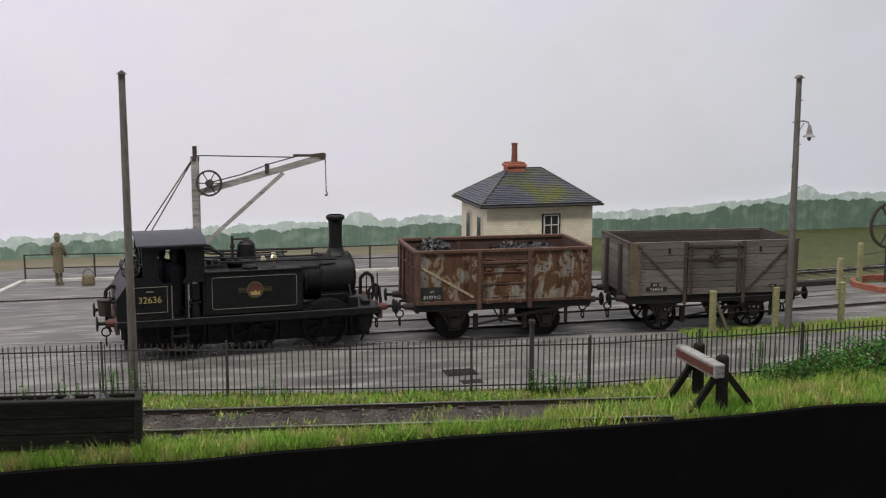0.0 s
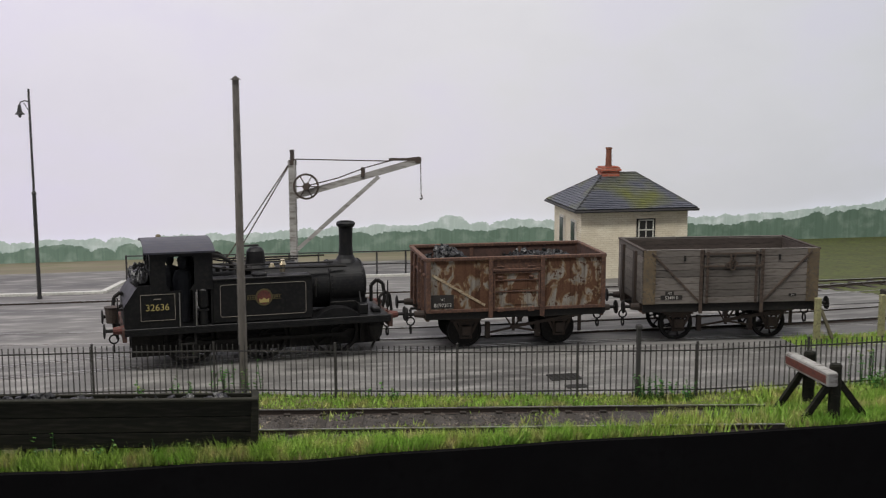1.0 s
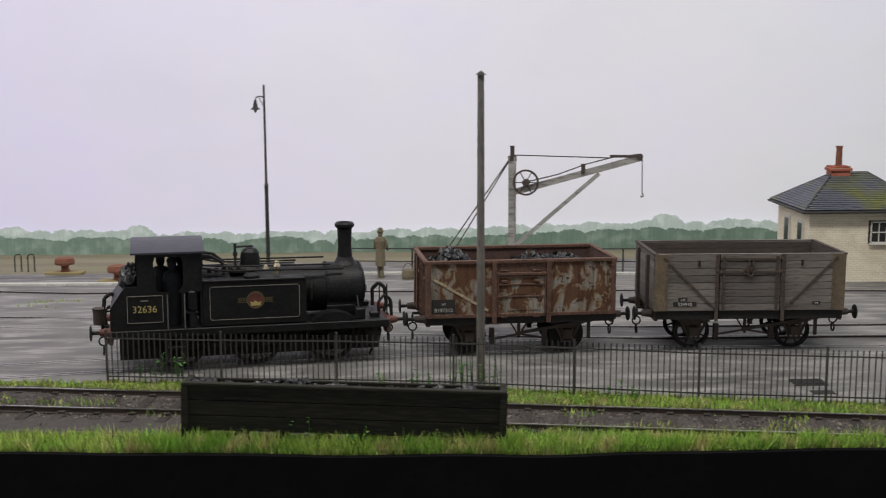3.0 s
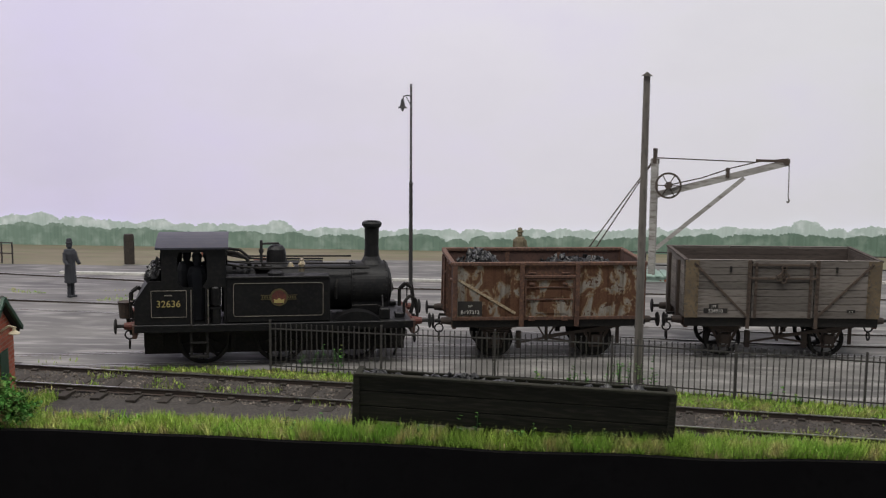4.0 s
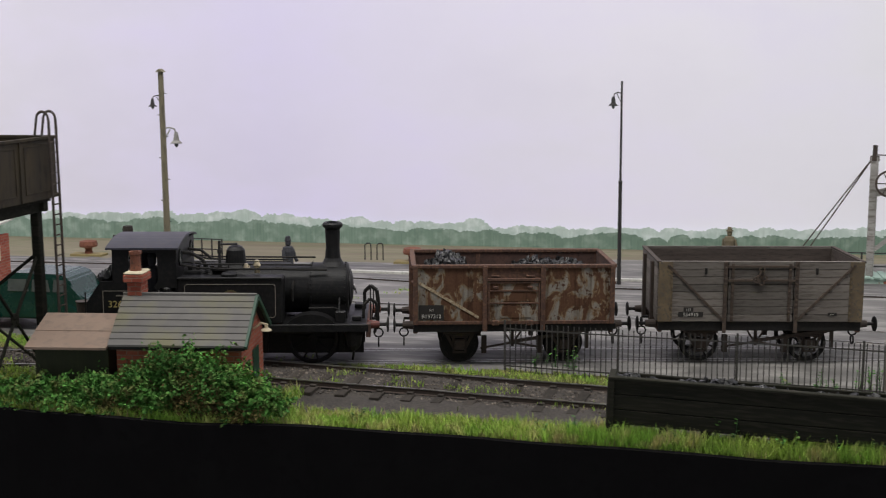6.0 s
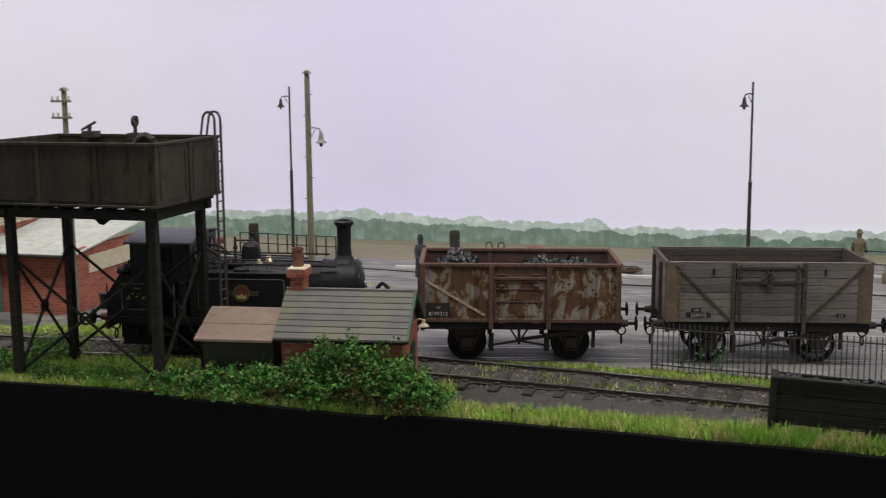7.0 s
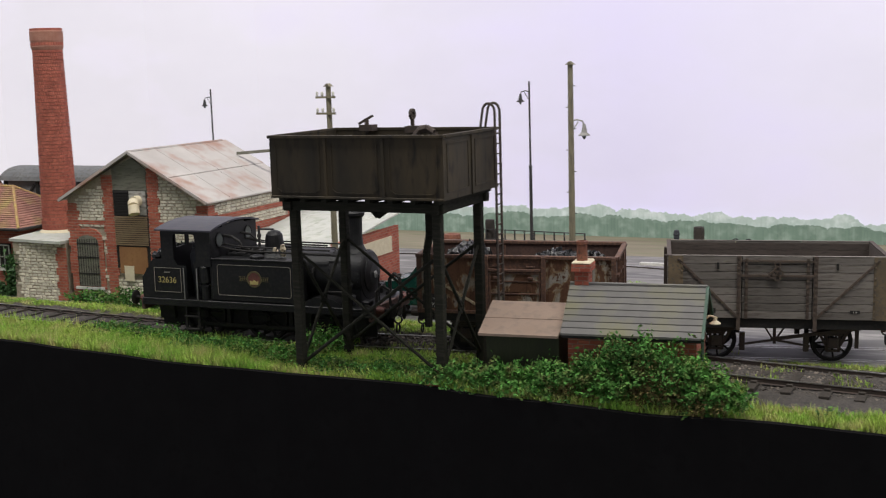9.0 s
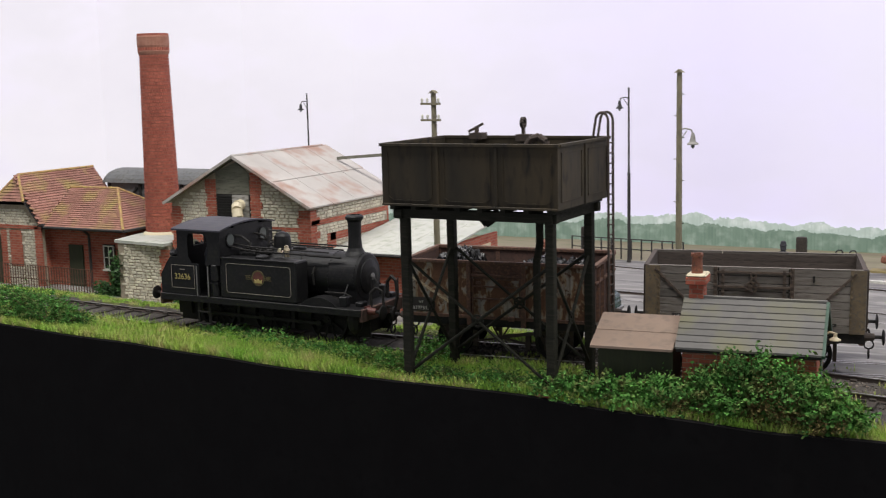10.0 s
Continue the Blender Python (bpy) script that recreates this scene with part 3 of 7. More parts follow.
def track(label, fy, x0, x1, zf, sleepers, high=2.0):
    t = thing("track", label, "track", kind="structure")
    pts = curve_pts(fy, x0, x1)
    for off in (-16.5, 16.5):
        part("rail", rail_mesh(B(), pts, off, zf, h=high), [RAILS, RAILT], t, "rusty steel rail with worn head")
    if sleepers:
        bm = B()
        box(bm, -2.6, 2.6, -30, 30, -1.6, 0.5, 0.25)
        for o in (-16.5, 16.5):
            box(bm, -1.6, 1.6, o - 3.4, o - 0.7, 0.4, 1.5)
            box(bm, -1.6, 1.6, o + 0.7, o + 3.4, 0.4, 1.5)
        first = part("sleeper", bm, SLEEP, t)
        x, rng = sleepers[0], random.Random(3)
        first.matrix_basis = P(x, fy(x), zf(x, fy(x)), 0, 0, math.degrees(math.atan((fy(x + 5) - fy(x - 5)) / 10)))
        x += 17.5
        while x < sleepers[1]:
            same("sleeper", first.data, t, P(x + rng.uniform(-0.8, 0.8), fy(x), zf(x, fy(x)) + rng.uniform(-0.3, 0.1), 0, 0, math.degrees(math.atan((fy(x + 5) - fy(x - 5)) / 10)) + rng.uniform(-1.5, 1.5)))
            x += 17.5
    return t


track("yard running line of steel rails set in concrete", main_y, -940, 700, lambda x, y: main_z(x) - 1.7, (-930, -225))
track("rusty siding on dark timber sleepers and ballast", siding_y, -300, 392, lambda x, y: ground_z(x, y) - 0.4, (-214, 322), 3.1)
track("quayside line of rails set in the yard", lambda x: lerp(x, ((-700, 490), (-470, 495), (-170, 418), (40, 412), (300, 400), (560, 372), (800, 372))), -800, 800, lambda x, y: ground_z(x, y) - 1.6, None)
track("back siding rails beside the field", lambda x: lerp(x, ((560, 325), (660, 345), (780, 365), (1000, 400))), 560, 1000, lambda x, y: ground_z(x, y) - 0.5, (570, 990))
tr = thing("check_rails", "extra rails crossing the yard line", "track", kind="structure")
for o in (-12.5, 12.5):
    part("rail", rail_mesh(B(), curve_pts(main_y, -220, 560), o, lambda x, y: main_z(x) - 1.7), [RAILS, RAILT], tr)
tr2 = thing("crossover_rails", "rails of a crossover set in concrete", "track", kind="structure")
for o in (-16.5, 16.5):
    part("rail", rail_mesh(B(), curve_pts(lambda x: lerp(x, ((-560, 330), (-240, 300), (60, 262), (240, 240), (520, 238), (700, 250))), -560, 700), o, lambda x, y: -1.75), [RAILS, RAILT], tr2)

# kerbs along the quay
kerb = thing("kerb", "whitened stone kerb along the quay", "kerb", kind="structure")
for a, b in (((-330, 500), (-40, 486)), ((-40, 486), (30, 484)), ((30, 484), (42, 552)), ((42, 552), (160, 540)), ((160, 540), (400, 520))):
    bm = B()
    za, zb = ground_z(*a), ground_z(*b)
    bar(bm, (a[0], a[1], za + 0.6), (b[0], b[1], zb + 0.6), 5, 3.0)
    part("kerb_stone", bm, KERB, kerb)

# drain cover and stains
bm = B()
box(bm, 304, 322, 105, 118, -0.5, 0.5, 0.2)
for i in range(5):
    box(bm, 306 + i * 3.2, 307.4 + i * 3.2, 106.5, 116.5, 0.4, 0.8)
tagged(part("drain_cover", bm, BLACKD), "dark iron drain cover let into the concrete", "drain cover")
bm = B()
box(bm, 308, 320, 88, 95, -0.5, 0.35, 0.2)
tagged(part("drain_cover", bm, BLACKD), "small dark drain cover in the concrete", "drain cover")


# ---- fence ----
def build_fence():
    f = thing("fence", "dark iron picket fence along the yard edge", "fence")
    xs = np.arange(-67, 640, 2.95)
    pk = B()
    box(pk, -0.27, 0.27, -0.27, 0.27, 0, 28.0)
    mesh = None
    rng = random.Random(17)
    for i, x in enumerate(xs):
        y = fence_y(x)
        z = ground_z(x, y)
        if mesh is None:
            mesh = part("picket", pk, FENCEM, f, at=P(x, y, z)).data
        else:
            same("picket", mesh, f, P(x, y, z, 0.0, rng.uniform(-0.6, 0.6), 0))
    pb = B()
    box(pb, -0.55, 0.55, -0.55, 0.55, -1, 29.5)
    post = None
    for x in np.arange(-67, 640, 62.5):
        y = fence_y(x)
        at = P(x, y, ground_z(x, y))
        if post is None:
            post = part("post", pb, FENCEM, f, at=at).data
        else:
            same("post", post, f, at)
    for h in (3.5, 24.6):
        bm = B()
        pts = [(x, fence_y(x), ground_z(x, fence_y(x)) + h) for x in np.arange(-67, 640, 20)]
        for a, b in zip(pts, pts[1:]):
            bar(bm, a, b, 0.5, 0.7)
        part("rail", bm, FENCEM, f)


build_fence()
bm = B()
box(bm, 337.9, 340.1, 63.3, 65.5, -2, 39, 0.3)
box(bm, 337.5, 340.5, 62.9, 65.9, 36.5, 39, 0.4)
tagged(part("gate_post", bm, FENCEM), "thick dark post standing in the picket fence", "post")


# ---- train ----
def wheelset(parent, x, r, tread, spokes):
    bm = B()
    rod(bm, (0, -17.5, 0), (0, 17.5, 0), 1.2, n=8)
    for s in (-1, 1):
        o = s * 14.8
        lathe(bm, [(r - 1.6, o - 1.8), (r, o - 1.8), (r, o + 1.2), (r + 0.8, o + 1.4), (r + 0.8, o + 1.9), (r - 1.6, o + 1.9)] if s < 0 else [(r - 1.6, o - 1.9), (r + 0.8, o - 1.9), (r + 0.8, o - 1.4), (r, o - 1.2), (r, o + 1.8), (r - 1.6, o + 1.8)], n=24, axis="y", hoop=True)
        lathe(bm, [(2.6, o - 2.2), (2.6, o + 2.2)], n=10, axis="y")
        if not spokes:
            lathe(bm, [(2, o - 0.5), (r - 1, o - 0.9), (r - 1, o + 0.9), (2, o + 0.5)], n=24, axis="y", hoop=True)
        for k in range(spokes):
            a = 2 * math.pi * k / spokes
            bar(bm, (2 * math.cos(a), o, 2 * math.sin(a)), ((r - 1) * math.cos(a), o, (r - 1) * math.sin(a)), 0.95)
    w = part("wheelset", bm, [BLACKD], parent, "dirty black wheels on an axle")
    w.matrix_basis = P(x, 0, r + 0.2)
    return w


def buffer(parent, x, y, z, d, stock):
    bm = B()
    rod(bm, (x, y, z), (x + d * 6, y, z), 2.6, 1.9, 12)
    box(bm, min(x, x - d * 0.5), max(x, x - d * 0.5), y - 3, y + 3, z - 3, z + 3)
    b = part("buffer", bm, stock, parent)
    bm = B()
    rod(bm, (x + d * 5, y, z), (x + d * 10, y, z), 1.0, n=8)
    lathe(bm, [(0.8, x + d * 9.7), (4.2, x + d * 10.2), (4.4, x + d * 10.7), (3.2, x + d * 11.2)], (0, y, z), 16, "x")
    part("buffer_head", bm, BLACKD, b, "dark buffer head")


def coupling(parent, x, z, d):
    bm = B()
    bar(bm, (x, 0, z), (x + d * 5, 0, z), 1.4)
    for i in range(3):
        ring_bar(bm, (x + d * 5, 0, z - 3 - 5.2 * i), 2.6, 0.8, "y" if i % 2 else "x", 8)
    part("coupling_chain", bm, BLACKD, parent, "hanging three-link coupling chain")


def underframe(v, L, wb, wide):
    hx = L / 2
    for y in (-wide + 1.5, wide - 1.5):
        bm = B()
        box(bm, -hx, hx, y - 1.3, y + 1.3, 20.5, 25.6)
        part("solebar", bm, BLACKD, v)
    bm = B()
    for x in np.arange(-hx, hx, 14):
        box(bm, x, x + 2.5, -wide + 2, wide - 2, 21, 24.5)
    box(bm, -hx, hx, -wide + 2, wide - 2, 24.4, 25.8)
    part("floor_frame", bm, BLACKD, v)
    for d in (-1, 1):
        bm = B()
        box(bm, min(d * hx, d * (hx - 2.4)), max(d * hx, d * (hx - 2.4)), -wide + 0.5, wide - 0.5, 19.5, 25.9, 0.3)
        part("headstock", bm, RUST, v)
        for y in (-20.3, 20.3):
            buffer(v, d * hx, y, 23, d, IRON)
        coupling(v, d * hx, 22.5, d)
        for y in (-19.6, 19.6):
            bm = B()
            for q in (-1, 1):
                bar(bm, (d * wb / 2 + q * 9.5, y, 21), (d * wb / 2 + q * 3.2, y, 9), 0.8, 1.6)
                bar(bm, (d * wb / 2 + q * 3.4, y, 21), (d * wb / 2 + q * 3.2, y, 6.5), 0.8, 1.5)
            bar(bm, (d * wb / 2 - 3.6, y, 6.8), (d * wb / 2 + 3.6, y, 6.8), 0.8, 1.2)
            box(bm, d * wb / 2 - 3, d * wb / 2 + 3, y - 2.5 * (1 if y < 0 else -0.2), y + 2.5 * (1 if y > 0 else -0.2), 8.5, 14.5, 0.5)
            for k in range(4):
                box(bm, d * wb / 2 - 12 + 2.4 * k, d * wb / 2 + 12 - 2.4 * k, y - 1.2, y + 1.2, 18.6 - k * 1.1, 19.5 - k * 1.1)
            part("axle_guard", bm, IRON, v, "black axle guard with spring and axlebox")
    for y in (-21.8, 21.8):
        bm = B()
        bar(bm, (-2, y, 13), (hx - 12, y, 20), 1.1, 1.9)
        bar(bm, (hx - 14, y, 22), (hx - 14, y, 9), 1.1, 2.0)
        part("brake_lever", bm, IRON, v)
        bm = B()
        for x in (-6, 6):
            bar(bm, (x, y + 1, 21), (0, y + 1, 11.5), 0.9)
        bar(bm, (0, y + 1, 20), (0, y + 1, 10.5), 1.6)
        for x in (-1, 1):
            bar(bm, (0, y + 1, 12.5), (x * (wb / 2 - 12), y + 2.5, 9), 1.1)
            box(bm, x * (wb / 2 - 14) - 1.4, x * (wb / 2 - 14) + 1.4, y + 2, y + 5, 6, 16)
        part("brake_gear", bm, IRON, v)


def mineral_wagon():
    v = thing("mineral_wagon", "rusty grey steel mineral wagon part-loaded with coal", "wagon")
    L, W, z0, z1 = 113, 28, 26, 58
    hx = L / 2
    underframe(v, L, 60, W)
    for s in (-1, 1):
        for x0, x1 in ((-hx + 1, -16.4), (16.2, hx - 1)):
            bm = B()
            box(bm, x0, x1, s * W - 0.6, s * W + 0.6, z0, z1 - 1)
            part("side_panel", bm, RUSTY, v, "rust-blotched grey steel side panel")
        for x in (-hx + 1.2, -16.4, 16.2, hx - 1.2):
            bm = B()
            box(bm, x - 1.3, x + 1.3, s * W - 1.6 + s * 0.5, s * W + 1.6 + s * 0.5, 21 if abs(x) < 30 else z0 - 1, z1 + 0.2, 0.25)
            part("stanchion", bm, RUST, v)
        bm = B()
        box(bm, -hx - 0.8, hx + 0.8, s * W - 1.5, s * W + 1.5 + s * 0.4, z1 - 1.2, z1 + 0.8, 0.3)
        part("top_rail", bm, RUST, v)
        bm = B()
        box(bm, -hx, hx, s * W - 1, s * W + 1 + s * 0.5, z0 - 1.2, z0 + 0.8, 0.2)
        part("curb_rail", bm, RUST, v)
        bm = B()
        box(bm, -15, 14.8, s * W - 0.5 + s * 0.4, s * W + 0.5 + s * 0.4, z0 + 0.5, 49, 0.2)
        d = part("door", bm, RUSTY, v, "rusted bottom-hinged side door")
        for x0, x1, q0, q1 in ((-14.8, -13.8, z0 + 1, 48.5), (13.6, 14.6, z0 + 1, 48.5), (-13.6, 13.4, 36.5, 37.4), (-13.6, 13.4, 43.6, 44.5), (-13.6, 13.4, 48.2, 49.1)):
            part("door_bar", box(B(), x0, x1, s * W - 0.5 + s * 1.0, s * W + 0.5 + s * 1.0, q0, q1, 0.12), RUST, d)
        for q0, q1 in ((37.9, 43.0), (28.6, 35.6)):
            part("door_plate", box(B(), -8.5, 9.5, s * W - 0.3 + s * 0.9, s * W + 0.3 + s * 0.9, q0, q1, 0.15), RUSTY, d)
        for xx in (-10.5, 9):
            part("hinge", box(B(), xx - 2, xx + 2, s * W - 1 + s * 1.3, s * W + 1 + s * 1.3, z0 - 1.6, z0 + 1.2, 0.4), RUST, d)
            part("door_latch", box(B(), xx - 1.6, xx + 1.6, s * W - 0.7 + s * 1.2, s * W + 0.7 + s * 1.2, 45.2, 46.8, 0.3), RUST, d)
        part("door_beam", box(B(), -15.4, 15.2, s * W - 0.9 + s * 0.9, s * W + 0.9 + s * 0.9, 49.4, 51.2, 0.3), RUST, v)
        td = part("top_door", box(B(), -15, 14.8, s * W - 0.5, s * W + 0.5, 51, z1 - 1), RUST, v, "brown rusted flap door")
        for xx in (-10.5, 9):
            part("flap_hinge", box(B(), xx - 2.4, xx + 2.4, s * W - 0.5 + s * 1.1, s * W + 0.5 + s * 1.1, 52, 52.8, 0.15), RUST, td)
    for d in (-1, 1):
        bm = B()
        box(bm, min(d * hx, d * (hx - 1.2)), max(d * hx, d * (hx - 1.2)), -W, W, z0 - 1, z1 - 0.5)
        part("end_panel", bm, RUSTDK, v)
        for y in (-20, -8, 8, 20):
            part("end_stanchion", bar(B(), (d * hx + d * 0.8, y, z0 - 2), (d * hx + d * 0.6, y * 0.9, z1 - 1.6), 2.0), RUST, v)
        part("end_top_rail", box(B(), d * hx - 1.2, d * hx + 1.6, -W + 1.6, W - 1.6, z1 - 1.4, z1 + 0.6, 0.3), RUST, v)
        part("end_rail", box(B(), d * hx - 0.8, d * hx + 1.4, -W + 1.8, W - 1.8, 47, 48.6, 0.2), RUST, v)
    bm = B()
    box(bm, -hx + 1, hx - 1, -W + 0.5, W - 0.5, z0, z0 + 6)
    for s in (-1, 1):
        box(bm, -hx + 1.3, hx - 1.3, s * (W - 0.7) - 0.1, s * (W - 0.7) + 0.1, z0 + 5, z1 - 1.5)
    part("inner_floor", bm, RUSTDK, v)
    rng = random.Random(11)
    heap = lambda x, y: z0 + 8 + 22.8 * math.exp(-((x + 36) / 19) ** 2) + 19 * math.exp(-((x - 16) / 22) ** 2) + 12 * math.exp(-((x - 42) / 14) ** 2) + rng.uniform(-1.5, 2)
    bm = lumps(B(), 620, -hx + 3, hx - 3, -W + 2.5, W - 2.5, heap, 2.0, rng)
    part("coal_load", bm, COAL, v, "glossy black coal lumps")
    bm = B()
    box(bm, -53.5, -39.5, -W - 0.85, -W - 0.62, z0 + 1.6, z0 + 10)
    part("number_patch", bm, PATCH, v)
    letters("wagon_number", "B197312", 3.1, WHITE, v, -46.4, -W - 0.98, z0 + 2.6, "white painted wagon number")
    letters("wagon_tonnage", "16T", 1.8, WHITE, v, -46.4, -W - 0.98, z0 + 6.6)
    bm = B()
    bar(bm, (-53, -W - 0.75, 48.5), (-20, -W - 0.75, 28.8), 0.3, 1.5)
    part("diagonal_stripe", bm, STRIPE, v, "worn cream diagonal stripe")
    return v, [wheelset(v, x, 10.6, 1, 0) for x in (-30, 30)]


def open_wagon():
    v = thing("open_wagon", "weathered grey eight-plank open wagon", "wagon")
    L, W, z0, z1 = 114, 28, 25.8, 60
    hx = L / 2
    underframe(v, L, 62, W)
    n = 8
    ph = (z1 - z0) / n
    data = {}
    rng = random.Random(2)
    for s in (-1, 1):
        for x0, x1 in ((-hx, -18.7), (-18.2, 18.2), (18.7, hx)):
            for k in range(n):
                key = (x0, x1)
                at = P((x0 + x1) / 2, s * (W + rng.uniform(-0.08, 0.08)), z0 + k * ph)
                if key in data:
                    same("plank", data[key], v, at)
                else:
                    bm = B()
                    box(bm, -(x1 - x0) / 2, (x1 - x0) / 2, -0.9, 0.9, 0.12, ph - 0.12, 0.15)
                    data[key] = part("plank", bm, PLANK, v, at=at).data
        bm = B()
        for x in (-20, 20):
            box(bm, x - 1.0, x + 1.0, s * (W + 1.2) - 0.5, s * (W + 1.2) + 0.5, 19.5, z1 + 0.3)
        for x in (-16, 16):
            box(bm, x - 0.8, x + 0.8, s * (W + 1.1) - 0.4, s * (W + 1.1) + 0.4, z0, z1 - 1)
            for z in range(28, 59, 3):
                box(bm, x - 0.5, x + 0.5, s * (W + 1.7) - 0.3, s * (W + 1.7) + 0.3, z, z + 1)
                x2 = x * 1.25
                box(bm, x2 - 0.5, x2 + 0.5, s * (W + 2.0) - 0.3, s * (W + 2.0) + 0.3, z + 1, z + 2)
        for z in (49.5, 57.5):
            bar(bm, (-19, s * (W + 1.2), z), (19, s * (W + 1.2), z), 0.9, 1.1)
        part("door_ironwork", bm, STRAP, v, "rusty riveted strapping and stanchions")
        bm = B()
        for x in (-1, 1):
            bar(bm, (x * 52, s * (W + 1.1), 58), (x * 21, s * (W + 1.1), 27), 0.6, 1.25)
            for k in range(8):
                q = k / 7
                px, pz = x * (52 - 31 * q), 58 - 31 * q
                box(bm, px - 0.5, px + 0.5, s * (W + 1.6) - 0.3, s * (W + 1.6) + 0.3, pz - 0.5, pz + 0.5)
        part("diagonal_strap", bm, STRAP, v)
        for x in (-1, 1):
            bm = B()
            box(bm, min(x * 57.5, x * 49.5), max(x * 57.5, x * 49.5), s * (W + 0.95) - 0.25, s * (W + 0.95) + 0.25, z0, z1, 0.1)
            for z in range(27, 60, 3):
                box(bm, x * 50.3 - 0.45, x * 50.3 + 0.45, s * (W + 1.3) - 0.3, s * (W + 1.3) + 0.3, z, z + 0.9)
            part("corner_plate", bm, GOLDR, v, "ochre rusted corner plate")
        bm = B()
        for px, pz in ((0, 56), (0, 53), (-1.4, 51), (1.4, 51), (0, 48.5), (-3, 50)):
            ring_bar(bm, (px, s * (W + 2.0), pz), 1.5, 0.8, "y", 8)
        part("door_chain", bm, STRAP, v)
        bm = B()
        for px in (-31, 31):
            box(bm, px - 0.6, px + 0.6, s * (W + 1.2) - 0.4, s * (W + 1.2) + 0.4, 53, 56.5)
        part("cleat", bm, BLACKD, v)
    edata = None
    for d in (-1, 1):
        for k in range(n):
            at = P(d * hx, 0, z0 + k * ph)
            if edata is None:
                bm = B()
                box(bm, -0.9, 0.9, -W + 0.9, W - 0.9, 0.1, ph - 0.1, 0.15)
                edata = part("end_plank", bm, PLANK, v, at=at).data
            else:
                same("end_plank", edata, v, at)
        bm = B()
        for y in (-14, 14):
            box(bm, d * hx + d * 1.5 - 1.2, d * hx + d * 1.5 + 1.2, y - 2, y + 2, 20, 58)
        box(bm, d * hx - 1.2, d * hx + 1.2, -W - 1, W + 1, z1 - 0.6, z1 + 0.4)
        part("end_stanchion", bm, IRON, v)
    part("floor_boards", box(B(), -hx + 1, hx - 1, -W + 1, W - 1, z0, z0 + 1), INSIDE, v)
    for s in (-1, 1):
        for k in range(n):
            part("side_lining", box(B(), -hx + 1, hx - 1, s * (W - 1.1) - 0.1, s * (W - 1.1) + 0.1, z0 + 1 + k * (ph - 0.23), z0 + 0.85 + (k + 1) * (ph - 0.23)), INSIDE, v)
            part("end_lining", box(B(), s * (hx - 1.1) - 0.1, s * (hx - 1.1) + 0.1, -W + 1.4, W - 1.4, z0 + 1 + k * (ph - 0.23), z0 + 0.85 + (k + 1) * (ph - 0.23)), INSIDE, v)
        part("top_capping", box(B(), -hx, hx, s * W - 0.95, s * W + 0.95, z1, z1 + 0.3), PLANK, v)
    bm = B()
    box(bm, -46, -32, -W - 1.15, -W - 0.98, 28.6, 31.4)
    box(bm, -43, -37.5, -W - 1.15, -W - 0.98, 31.6, 34)
    box(bm, 38, 43, -W - 1.15, -W - 0.98, 29.5, 31.2)
    part("number_patch", bm, PATCH, v)
    letters("wagon_number", "S34910", 2.9, WHITE, v, -39, -W - 1.35, 28.9, "white painted wagon number")
    letters("wagon_tonnage", "13T", 1.9, WHITE, v, -40.2, -W - 1.35, 32)
    letters("wagon_tare", "6.15", 1.3, WHITE, v, 40.5, -W - 1.35, 29.8)
    return v, [wheelset(v, x, 10.6, 1, 8) for x in (-31, 31)]


